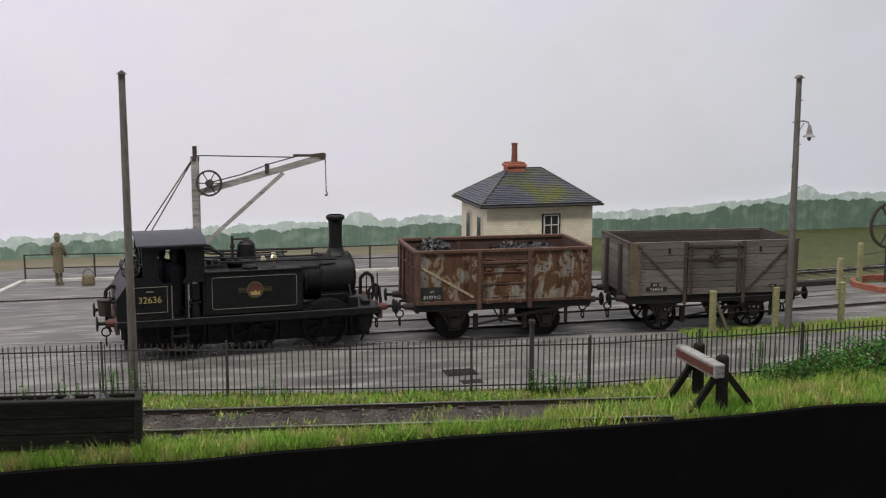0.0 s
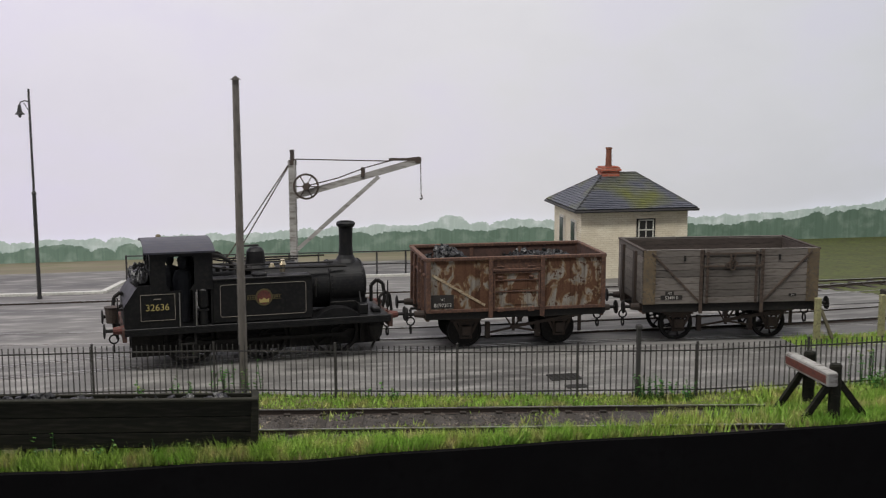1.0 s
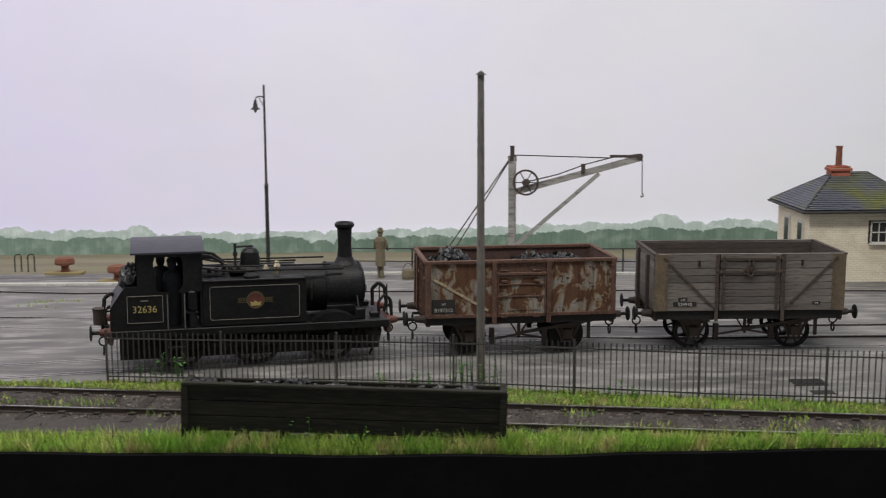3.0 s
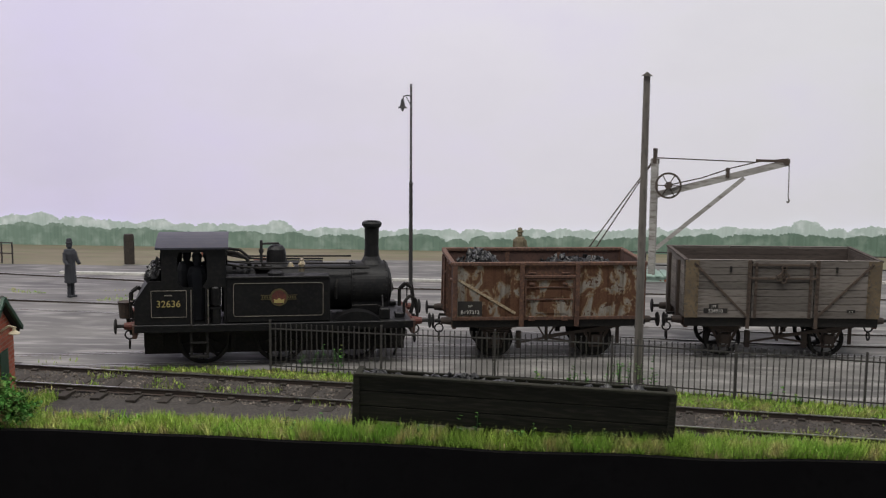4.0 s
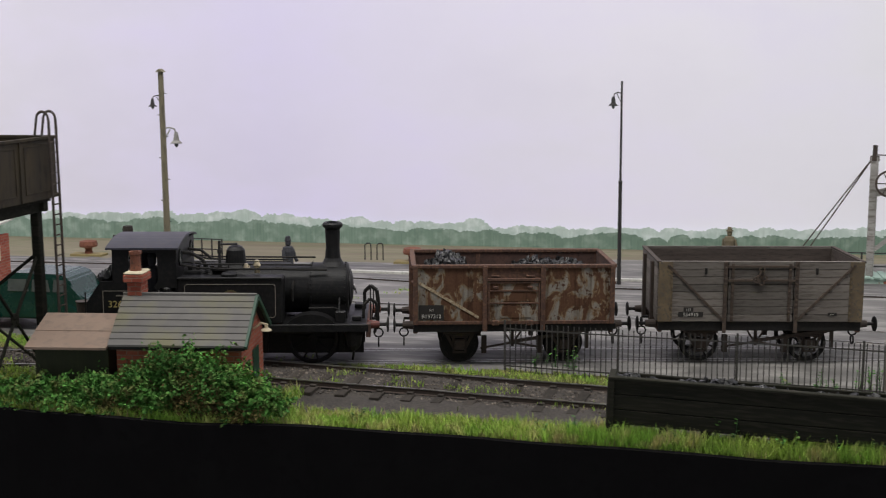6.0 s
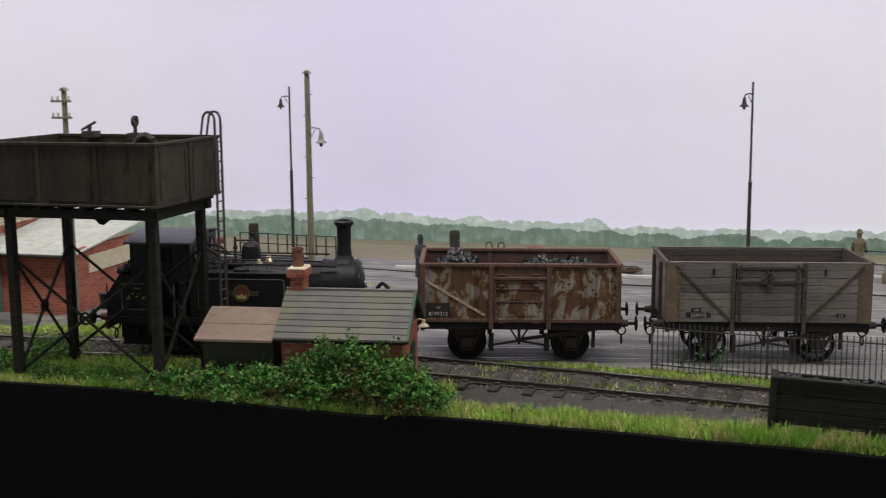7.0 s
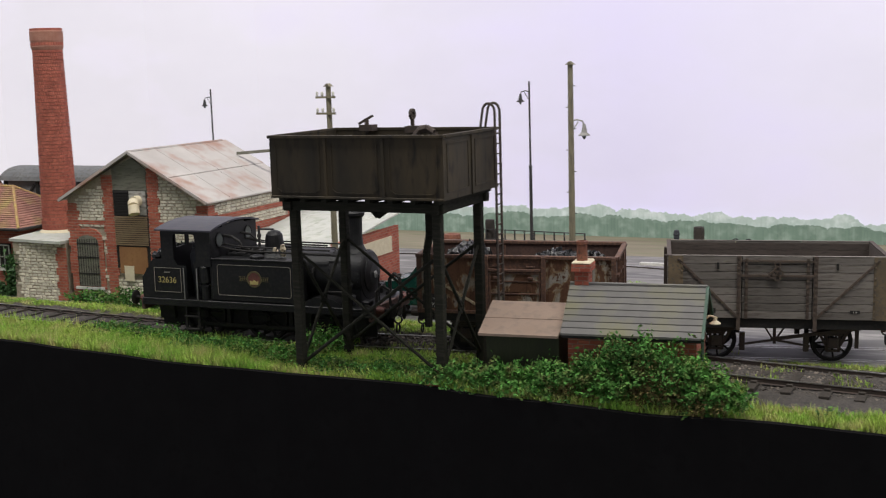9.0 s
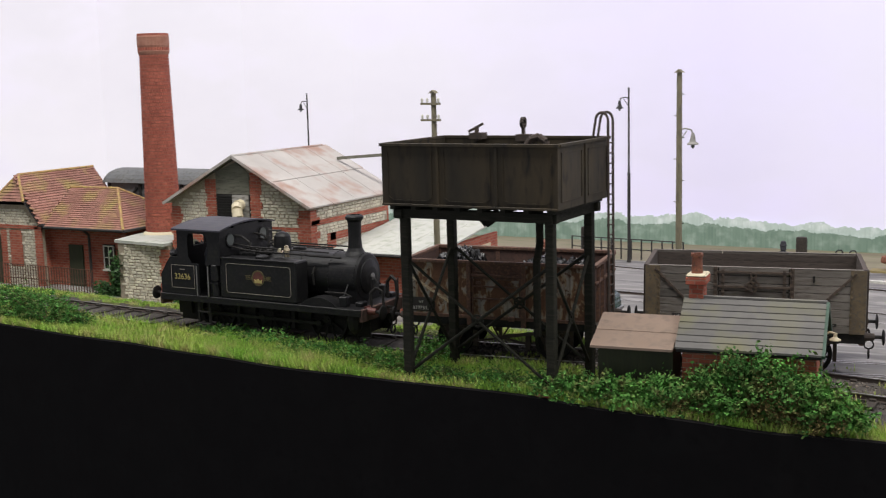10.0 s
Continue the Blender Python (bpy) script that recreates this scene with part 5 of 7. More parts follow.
# ---- crane on the quay ----
def crane():
    c = thing("quay_crane", "pale grey timber jib crane with dark hand wheel", "crane", P(189, 519, -14, 0, 0, -14))
    bm = B()
    box(bm, -3, 3, -3, 3, 0, 107, 0.5)
    part("post", bm, GREYT, c)
    bm = B()
    lathe(bm, [(1.9, 106), (1.9, 115), (2.4, 115.4), (1.2, 116)], n=12)
    lathe(bm, [(3.8, 103), (3.8, 107)], n=8)
    part("post_head", bm, IRON, c, "rusty iron post head")
    bm = B()
    bar(bm, (2, -1, 76), (110, -1, 107), 3.4, 5.4)
    part("jib", bm, GREYT, c)
    bm = B()
    bar(bm, (3, -1, 29), (75, -1, 93), 2.8, 3.4)
    part("strut", bm, GREYT, c)
    bm = B()
    path_rod(bm, [(0, -1, 108), (84, -1, 106.5)], 0.5)
    path_rod(bm, [(-1, 2, 106), (-64, 6, 4)], 0.55)
    path_rod(bm, [(-1, -2, 106), (-72, -2, 3)], 0.55)
    part("tie_rod", bm, IRON, c)
    bm = B()
    path_rod(bm, [(16, -6, 86), (40, -3, 92), (64, -1.5, 101), (86, -1, 107), (110, -1, 110)], 0.5)
    path_rod(bm, [(111, -1, 110), (111.5, -1, 77)], 0.4)
    path_rod(bm, [(111.5, -1, 77), (112.6, -1, 75), (111.4, -1, 73.4), (110.4, -1, 74.6)], 0.6)
    part("chain", bm, IRON, c, "rusty chain and hook")
    bm = B()
    lathe(bm, [(2.8, -3), (2.8, 2)], (109, -1, 107.5), 12, "y")
    box(bm, 60, 63, -4, 2, 93, 101)
    box(bm, 84, 108, -3, 1, 107, 109)
    part("jib_sheave", bm, IRON, c)
    bm = B()
    ring_bar(bm, (13, -8, 85), 10.5, 1.6, "y", 24)
    lathe(bm, [(3, -10), (3, -3)], (13, 0, 85), 12, "y")
    for k in range(6):
        a = math.pi * k / 3
        bar(bm, (13, -8, 85), (13 + 10 * math.cos(a), -8, 85 + 10 * math.sin(a)), 0.8)
    part("hand_wheel", bm, IRON, c, "dark rusty spoked wheel")
    bm = B()
    rng = random.Random(8)
    lumps(bm, 30, -8, 14, -8, 8, lambda x, y: rng.uniform(0, 2) + 1, 2.4, rng)
    part("base_rubble", bm, RUSTB, c)


crane()


# ---- cream brick hut with slate roof ----
def hip_roof(bm, x0, x1, y0, y1, ze, zr, rx0, rx1, ry, th=1.6):
    a = [bm.verts.new(c) for c in ((x0, y0, ze), (x1, y0, ze), (x1, y1, ze), (x0, y1, ze))]
    r = [bm.verts.new(c) for c in ((rx0, ry, zr), (rx1, ry, zr))]
    d = [bm.verts.new((v.co.x, v.co.y, v.co.z - th)) for v in a]
    for f in ((a[0], a[1], r[1], r[0]), (a[1], a[2], r[1]), (a[2], a[3], r[0], r[1]), (a[3], a[0], r[0]), (d[3], d[2], d[1], d[0])):
        bm.faces.new(f)
    for i in range(4):
        j = (i + 1) % 4
        bm.faces.new((a[i], d[i], d[j], a[j]))
    return bm


def window(parent, x, y, z, w, h, frame_m, pane_m, name="window"):
    """A sash window in a wall that faces the front at y."""
    bm = B()
    for x0, x1, z0, z1 in ((x - w / 2, x - w / 2 + 1, z, z + h), (x + w / 2 - 1, x + w / 2, z, z + h), (x - w / 2, x + w / 2, z, z + 1), (x - w / 2, x + w / 2, z + h - 1, z + h), (x - 0.35, x + 0.35, z, z + h), (x - w / 2, x + w / 2, z + h * 0.5 - 0.4, z + h * 0.5 + 0.4)):
        box(bm, x0, x1, y - 0.9, y - 0.1, z0, z1)
    wi = part(name, bm, frame_m, parent)
    bm = B()
    box(bm, x - w / 2 + 0.5, x + w / 2 - 0.5, y - 0.45, y - 0.25, z + 0.5, z + h - 0.5)
    part("pane", bm, pane_m, wi)
    bm = B()
    box(bm, x - w / 2 - 1, x + w / 2 + 1, y - 2, y, z - 1.4, z)
    part("sill", bm, frame_m, wi)
    return wi


def yard_hut():
    h = thing("yard_hut", "cream-painted brick hut with mossy grey slate hipped roof", "hut")
    bm = B()
    box(bm, 431, 528, 461, 462.8, -12, 50)
    part("wall", bm, CREAM, h)
    bm = B()
    box(bm, 431, 432.8, 462.8, 541.2, -12, 50)
    part("wall", bm, CREAM, h)
    bm = B()
    box(bm, 526.2, 528, 462.8, 541.2, -12, 50)
    part("wall", bm, CREAM, h)
    bm = B()
    box(bm, 431, 528, 541.2, 543, -12, 50)
    part("wall", bm, CREAM, h)
    bm = hip_roof(B(), 425, 534, 455, 549, 50.8, 78, 464, 494, 502)
    rf = part("roof", bm, DARKM, h, "grey slate roof with green moss")
    for k, q in enumerate((((425, 455, 51.1), (534, 455, 51.1), (494, 502, 78.2), (464, 502, 78.2)), ((425, 549, 51.1), (425, 455, 51.1), (464, 502, 78.2), (464, 502, 78.2)), ((534, 455, 51.1), (534, 549, 51.1), (494, 502, 78.2), (494, 502, 78.2)))):
        tile_slope(rf, *q, 4.0, 2.5, SLATES, "slating", 40 + k, "", "slate")
    bm = B()
    for a, b in (((425, 455, 51), (464, 502, 78.3)), ((534, 455, 51), (494, 502, 78.3)), ((464, 502, 78.3), (494, 502, 78.3)), ((425, 549, 51), (464, 502, 78.3))):
        rod(bm, a, b, 0.9, n=6)
    part("ridge", bm, DARKM, rf)
    bm = B()
    for a, b in (((424, 454, 49.6), (535, 454, 49.6)), ((424, 454, 49.6), (424, 550, 49.6)), ((535, 454, 49.6), (535, 550, 49.6))):
        rod(bm, a, b, 1.1, n=8)
    part("gutter", bm, DARKM, rf, "black gutter")
    bm = B()
    box(bm, 461, 477, 496, 510, 66, 80)
    box(bm, 459.6, 478.4, 494.6, 511.4, 80, 82.5, 0.4)
    box(bm, 461, 477, 496, 510, 82.5, 84)
    ch = part("chimney", bm, BRICK, h, "red chimney stack")
    bm = B()
    lathe(bm, [(3.2, 83.5), (2.8, 86), (2.5, 99), (2.9, 99.6), (2.9, 101), (2.0, 101), (1.9, 95)], (469, 503, 0), 14)
    part("chimney_pot", bm, TERRA, ch, "terracotta chimney pot")
    bm = B()
    box(bm, 481, 498, 460.2, 461.4, 22, 42)
    part("recess", bm, DARKW, h)
    window(h, 489.5, 460.4, 23, 14, 18, WFRAME, DARKW)
    for y in (480, 515):
        bm = B()
        box(bm, 429.6, 431.4, y - 7, y + 7, 12, 40)
        part("side_door", bm, WFRAME, h)
        bm = B()
        box(bm, 429.2, 430, y - 5, y + 5, 16, 38)
        part("side_pane", bm, DARKW, h)
    bm = B()
    box(bm, 479, 500, 459.9, 461.4, 42, 44.4)
    part("lintel", bm, CREAM, h)


yard_hut()


# ---- water tank on its stand ----
def water_tank():
    t = thing("water_tank", "brown-black iron water tank on a braced timber stand", "water tank", P(-348.6, 33.1, 0, 0, 0, -1.1))
    X, Y, z0, z1 = 49.6, 34.8, 102.8, 134.6
    for s in (-1, 1):
        bm = B()
        box(bm, -X, X, min(s * Y, s * (Y - 1)), max(s * Y, s * (Y - 1)), z0, z1)
        part("side_plate", bm, TANKM, t)
        part("top_rim", box(B(), -X - 0.8, X + 0.8, s * Y - 1.2, s * Y + 1.2, z1 - 1, z1 + 0.6, 0.2), TANKM, t)
        for x in (-X / 3, X / 3):
            part("joint_flange", box(B(), x - 0.7, x + 0.7, s * Y - 0.8, s * Y + 0.8, z0 + 1.3, z1 - 1.1, 0.2), TANKM, t)
        part("bottom_flange", box(B(), -X, X, s * Y - 1.1, s * Y + 1.1, z0, z0 + 1.2, 0.2), TANKM, t)
        bm = B()
        for k in range(3):
            cx = -X * 2 / 3 + k * X * 2 / 3
            for a, b in (((cx - 13, z0 + 5), (cx - 10, z0 + 3)), ((cx - 10, z0 + 3), (cx + 10, z0 + 3)), ((cx + 10, z0 + 3), (cx + 13, z0 + 5)), ((cx - 13, z0 + 5), (cx - 13, z1 - 4)), ((cx + 13, z0 + 5), (cx + 13, z1 - 4))):
                bar(bm, (a[0], s * (Y + 0.1), a[1]), (b[0], s * (Y + 0.1), b[1]), 0.5, 0.5)
        part("panel_bead", bm, TANKM, t)
        bm = B()
        box(bm, min(s * X, s * (X - 1)), max(s * X, s * (X - 1)), -Y + 1, Y - 1, z0, z1)
        part("end_plate", bm, TANKM, t)
        part("top_rim", box(B(), s * X - 1.2, s * X + 1.2, -Y + 1.3, Y - 1.3, z1 - 1, z1 + 0.6, 0.2), TANKM, t)
        part("joint_flange", box(B(), s * X - 0.8, s * X + 0.8, -0.7, 0.7, z0, z1 - 1.1, 0.2), TANKM, t)
        bm = B()
        for y in (-Y / 2, Y / 2):
            for a, b in (((y - 13, z0 + 4), (y + 13, z0 + 4)), ((y - 13, z1 - 4), (y + 13, z1 - 4)), ((y - 13, z0 + 4), (y - 13, z1 - 4)), ((y + 13, z0 + 4), (y + 13, z1 - 4))):
                bar(bm, (s * (X + 0.1), a[0], a[1]), (s * (X + 0.1), b[0], b[1]), 0.5, 0.5)
        part("panel_bead", bm, TANKM, t)
    bm = B()
    box(bm, -X + 1, X - 1, -Y + 1, Y - 1, z0 + 0.3, z0 + 1.5)
    part("tank_floor", bm, TANKM, t)
    bm = B()
    box(bm, -X + 1, X - 1, -Y + 1, Y - 1, z1 - 9, z1 - 8.6)
    part("water", bm, DARKW, t, "dark still water")
    for s in (-1, 1):
        bm = B()
        box(bm, -X + 3, X - 3, s * (Y - 7) - 2.2, s * (Y - 7) + 2.2, z0 - 7, z0 - 2, 0.3)
        part("main_beam", bm, BOXW, t)
        bm = B()
        box(bm, s * (X - 7) - 2, s * (X - 7) + 2, -Y + 3, Y - 3, z0 - 7.2, z0 - 2.4)
        part("cross_beam", bm, BOXW, t)
    for k in range(8):
        bm = B()
        x = -X + 5 + k * (2 * X - 10) / 7
        box(bm, x - 1.4, x + 1.4, -Y + 1, Y - 1, z0 - 2.2, z0)
        part("joist", bm, BOXW, t)
    lx, ly = X - 8, Y - 9
    for sx in (-1, 1):
        for sy in (-1, 1):
            bm = B()
            box(bm, sx * lx - 2.3, sx * lx + 2.3, sy * ly - 2.3, sy * ly + 2.3, -6, z0 - 6.5, 0.4)
            lg = part("leg", bm, BOXW, t)
            bm = B()
            box(bm, sx * lx - 6, sx * lx + 6, sy * ly - 6, sy * ly + 6, -6, 9 if sy < 0 else 2.5)
            part("footing", bm, BRICK, lg, "brick footing")
    for sy in (-1, 1):
        bm = B()
        path_rod(bm, [(-lx, sy * ly, 12), (lx, sy * ly, 74)], 0.9)
        path_rod(bm, [(lx, sy * ly, 12), (-lx, sy * ly, 74)], 0.9)
        ring_bar(bm, (0, sy * ly, 43), 3, 1.0, "y", 10)
        part("tie_brace", bm, BOXW, t)
    for sx in (-1, 1):
        bm = B()
        path_rod(bm, [(sx * lx, -ly, 12), (sx * lx, ly, 74)], 0.9)
        path_rod(bm, [(sx * lx, ly, 12), (sx * lx, -ly, 74)], 0.9)
        ring_bar(bm, (sx * lx, 0, 43), 3, 1.0, "x", 10)
        part("tie_brace", bm, BOXW, t)
    bm = B()
    for y in (Y - 12, Y - 5):
        pts = [(X + 4, y, 4), (X + 4, y, z1 + 9)] + [(X + 4 - 3.5 * (1 - math.cos(a)), y, z1 + 9 + 4.5 * math.sin(a)) for a in np.linspace(0.3, math.pi, 8)] + [(X - 4.5, y, z1)]
        path_rod(bm, pts, 0.7)
    lad = part("ladder", bm, IRON, t, "iron ladder with hooped handrails")
    bm = B()
    for k in range(24):
        path_rod(bm, [(X + 4, Y - 12, 8 + k * 5.4), (X + 4, Y - 5, 8 + k * 5.4)], 0.4, 5)
    part("rung_set", bm, IRON, lad)
    bm = B()
    path_rod(bm, [(-26, Y - 6, z1 - 2), (-26, Y - 6, z1 + 6)], 1.2)
    bar(bm, (-31, Y - 6, z1 + 3), (-22, Y - 6, z1 + 7.5), 1.2)
    box(bm, -30, -22, Y - 8, Y - 1, z1 - 1, z1 + 2.4)
    part("valve_lever", bm, IRON, t)
    bm = B()
    box(bm, -2, 6, Y - 7, Y - 1, z1 - 2, z1 + 1.6)
    bar(bm, (2, Y - 5, z1), (2, Y - 5, z1 + 7), 1.6)
    ring_bar(bm, (2, Y - 5, z1 + 8), 2.4, 1.6, "x", 10)
    part("valve_wheel", bm, IRON, t)
    bm = B()
    path_rod(bm, [(13, 10, z1 - 9), (13, 10, z1 - 3), (16, 10, z1 + 0.5), (20, 10, z1 + 1.5), (24, 10, z1 - 1), (25, 10, z1 - 8)], 2.0, 8)
    part("overflow_pipe", bm, IRON, t)
    bm = B()
    path_rod(bm, [(22, 5, z0), (22, 5, 80), (20, 5, 70), (20, 5, 30)], 2.2, 8)
    path_rod(bm, [(-14, Y - 8, 97), (-14, Y - 8, 90), (-20, Y - 8, 86), (-24, Y - 8, 90)], 1.8, 8)
    part("feed_pipe", bm, BOXW, t)


water_tank()


# ---- platelayers' shed ----
def shed():
    s = thing("brick_shed", "small red brick shed with grey boarded roof", "shed", P(-214, 38, 0, 0, 0, 6))
    bm = B()
    box(bm, -31, 31, -22, -20, -4, 39)
    part("wall", bm, BRICK, s)
    bm = B()
    box(bm, -31, 31, 20, 22, -4, 39)
    part("wall", bm, BRICK, s)
    for x in (-31, 29):
        bm = B()
        prism(bm, [(-20, -4), (20, -4), (20, 39), (0, 55), (-20, 39)], x, x + 2, "x")
        part("gable_wall", bm, BRICK, s)
    bm = B()
    box(bm, 30.8, 31.6, -1, 11, -4, 30)
    part("door", bm, DKGREEN, s, "dark green boarded door")
    bm = B()
    box(bm, 30.8, 31.6, -15, -8, 14, 27)
    part("window", bm, DARKW, s)
    n = 8
    for sy in (-1, 1):
        first = None
        for k in range(n):
            q0, q1 = k / n, (k + 1) / n - 0.02
            y0, y1 = 26 * (1 - q0), 26 * (1 - q1)
            z0, z1 = 37 + 20 * q0, 37 + 20 * q1
            bm = B()
            prism(bm, [(sy * y0, z0 + 0.9), (sy * y1, z1 + 0.9), (sy * y1, z1 - 0.1), (sy * y0, z0 - 0.1)], -34, 34, "x")
            part("roof_board", bm, SHEDR, s)
        # black sheet added under the boards; its colour gives the gaps their shadow lines
        bm = B()
        prism(bm, [(sy * 25.4, 36.6), (0, 56.4), (0, 55.2), (sy * 25.4, 35.4)], -33.4, 33.4, "x")
        part("roof_lining", bm, BLACKD, s)
    bm = B()
    for sy in (-1, 1):
        bar(bm, (34.2, sy * 26.4, 37), (34.2, 0, 57.2), 1.4, 2.2)
    part("barge_board", bm, DKGREEN, s)
    bm = B()
    rod(bm, (-34, 0, 58), (34, 0, 58), 0.9, n=6)
    part("ridge_board", bm, SHEDR, s)
    bm = B()
    lathe(bm, [(0.8, 42), (1.0, 40.6), (2.8, 39.4), (2.8, 39), (0.8, 39.2)], (37.5, 3, 0), 12)
    path_rod(bm, [(31, 3, 40), (35, 3, 43), (38.5, 3, 42)], 0.5)
    part("wall_lamp", bm, MORTARC, s)
    bm = B()
    box(bm, -31.5, -24.5, -1, 9, 38, 65)
    box(bm, -33, -23, -2.6, 10.6, 64, 68, 0.4)
    ch = part("chimney", bm, BRICK, s)
    bm = B()
    box(bm, -33, -23, -2.6, 10.6, 67.8, 69.2, 0.8)
    part("flaunching", bm, MORTARC, ch, "cream mortar cap")
    bm = B()
    lathe(bm, [(3.0, 69), (2.7, 72), (2.6, 77), (3.1, 77.6), (3.1, 79), (2.2, 79), (2.0, 74)], (-28.5, 4, 0), 14)
    part("chimney_pot", bm, TERRA, ch, "terracotta pot")
    l = thing("lean_to", "dark olive timber lean-to with brown felt roof", "shed", P(-214, 38, 0, 0, 0, 6))
    bm = B()
    box(bm, -73, -36, -20, 2, -4, 35)
    part("wall", bm, OLIVE, l)
    for k, (ya, yb, za, zb) in enumerate(((-25, -11, 36, 41.2), (-11.3, 4, 41.4, 47))):
        bm = B()
        prism(bm, [(ya, za), (yb, zb), (yb, zb - 1.2), (ya, za - 1.2)], -76, -35.2, "x")
        part("roof_sheet", bm, LEANR, l)


shed()


# ---- coal trough at the front and the buffer stop ----
def trough():
    t = thing("loading_trough", "long dark tarred timber trough beside the siding", "trough", P(67, 13, -1, 0, 1.9, -2.5))
    for k in range(3):
        bm = B()
        box(bm, -71, 71, -7, -5.4, 9 + k * 7, 15.8 + k * 7, 0.3)
        part("front_board", bm, BOXW, t)
        bm = B()
        box(bm, -71, 71, 5.4, 7, 9 + k * 7, 15.8 + k * 7, 0.3)
        part("back_board", bm, BOXW, t)
    for x in (-71, 71):
        bm = B()
        box(bm, x - 1.6, x + 1.6, -8, 8, -4, 30.6, 0.4)
        part("end_board", bm, BOXW, t)
    bm = B()
    box(bm, -72, 72, -8.2, -4.8, 29.6, 31, 0.3)
    part("coping", bm, BOXW, t)
    for x in np.linspace(-64, 64, 8):
        bm = B()
        bar(bm, (x, -5, 10), (x - 6, -5, -5), 3, 4)
        box(bm, x - 1.5, x + 1.5, 4, 7, -5, 10)
        part("trestle", bm, BOXW, t)
    rng = random.Random(6)
    bm = lumps(B(), 260, -69, 69, -4, 5, lambda x, y: 26.3 + 3 * noise.noise((x * 0.1, y * 0.1, 1)) + rng.uniform(0, 2), 2.1, rng)
    part("coal_fill", bm, COAL, t)


trough()


def buffer_stop():
    b = thing("buffer_stop", "timber buffer stop with faded red and white beam", "buffer stop", P(412, 18, -2.5, 0, 0, 0))
    bm = B()
    box(bm, -2.8, 2.8, -22, 22, 22.5, 29.5, 0.6)
    bb = part("beam", bm, GREYT, b, "weathered white beam")
    bm = B()
    box(bm, -3.1, -2.7, -20.5, 20.5, 24, 27.8)
    part("red_band", bm, RED, bb, "faded red band")
    for y in (-13, 13):
        bm = B()
        lathe(bm, [(3.0, -4), (3.0, 30.5), (2.5, 31.5)], (6.2, y, 0), 12)
        part("post", bm, BOXW, b)
        bm = B()
        bar(bm, (7, y, 24), (28, y, -2), 2.2, 2.8)
        bar(bm, (4, y, 23), (-14, y, -2), 2.4, 3)
        part("strut", bm, BOXW, b)


buffer_stop()


# ---- works building with flint and brick walls ----
def works():
    w = thing("works_building", "flint and red brick works with rusty sheet roof", "building")
    x0, x1, y0, y1, zb, ze, zr = -717, -585, 207, 322, -14, 74.5, 110
    xm = (x0 + x1) / 2
    bm = B()
    prism(bm, [(x0, zb), (x1, zb), (x1, ze), (xm, zr - 1), (x0, ze)], y0, y0 + 3)
    part("gable_wall", bm, FLINT, w, "coursed flint gable")
    for x in (x0, x1 - 3):
        bm = B()
        box(bm, x, x + 3, y0 + 3, y1, zb, ze)
        part("side_wall", bm, FLINT, w)
    bm = B()
    prism(bm, [(x0, zb), (x1, zb), (x1, ze), (xm, zr - 1), (x0, ze)], y1, y1 + 3)
    part("back_wall", bm, BRICK, w)
    rng = random.Random(9)
    gable = lambda a: ze - 3 + (zr - ze) * (1 - abs(a - (x1 - x0) / 2) / ((x1 - x0) / 2))
    flint_face(w, (x0, y0, 0), (1, 0, 0), x1 - x0, zb, zr, gable, ((3, 34, 2, 52), (46, 78, 10, 110)), 3)
    flint_face(w, (x1, y0, 0), (0, 1, 0), y1 - y0, zb, ze - 3, None, (), 4)
    # quoins, bands and piers stand proud of the flint
    for xc, wd in ((x0 + 5, 9), (x1 - 5, 9), (-676, 9), (-634, 9)):
        bm = B()
        top = ze - 2 if wd and abs(xc - xm) > 40 else zr - 2 - abs(xc - xm) * 0.55
        z = zb
        while z < top - 5:
            e = 3 if int((z - zb) / 5.6) % 2 else 0
            box(bm, xc - wd / 2 - e / 2, xc + wd / 2 + e / 2, y0 - 0.9, y0 + 0.2, z + 0.05, z + 5.5)
            z += 5.6
        part("brick_quoin", bm, BRICK, w)
    bm = B()
    z = zb
    while z < ze - 6:
        e = 4 if int((z - zb) / 5.6) % 2 else 0
        box(bm, x1 - 0.2, x1 + 0.9, y0 - 0.6, y0 + 8 + e, z + 0.05, z + 5.5)
        z += 5.6
    box(bm, x1 - 0.2, x1 + 0.9, y0, y1, 58, 62)
    box(bm, x1 - 0.2, x1 + 0.9, y0 + 26, y1, 44, 49.5)
    box(bm, x1 - 0.2, x1 + 0.9, y0 + 22, y0 + 34, 18, 49.5)
    part("brick_band", bm, BRICK, w)
    bm = B()
    box(bm, x0, -676, y0 - 0.8, y0 + 0.2, 53.5, 56.5)
    box(bm, -634, x1, y0 - 0.8, y0 + 0.2, 53.5, 56.5)
    part("brick_string", bm, BRICK, w)
    # arched window
    bm = B()
    arc = [(-699 + 15 * math.cos(a), 40 + 11 * math.sin(a)) for a in np.linspace(0, math.pi, 11)]
    prism(bm, [(-684, 2)] + arc + [(-714, 2)], y0 - 1.3, y0 + 0.2)
    part("arch_surround", bm, BRICK, w)
    bm = B()
    arc = [(-699 + 10.5 * math.cos(a), 39 + 6 * math.sin(a)) for a in np.linspace(0, math.pi, 9)]
    prism(bm, [(-688.5, 4)] + arc + [(-709.5, 4)], y0 - 1.6, y0 - 1.0)
    wi = part("arched_window", bm, TIMBER, w, "weathered boarded arched window")
    bm = B()
    for k in range(9):
        box(bm, -709 + k * 2.4, -708.6 + k * 2.4, y0 - 1.9, y0 - 1.5, 4, 42)
    for z in (14, 27, 38):
        box(bm, -709.5, -688.5, y0 - 2.0, y0 - 1.5, z, z + 0.8)
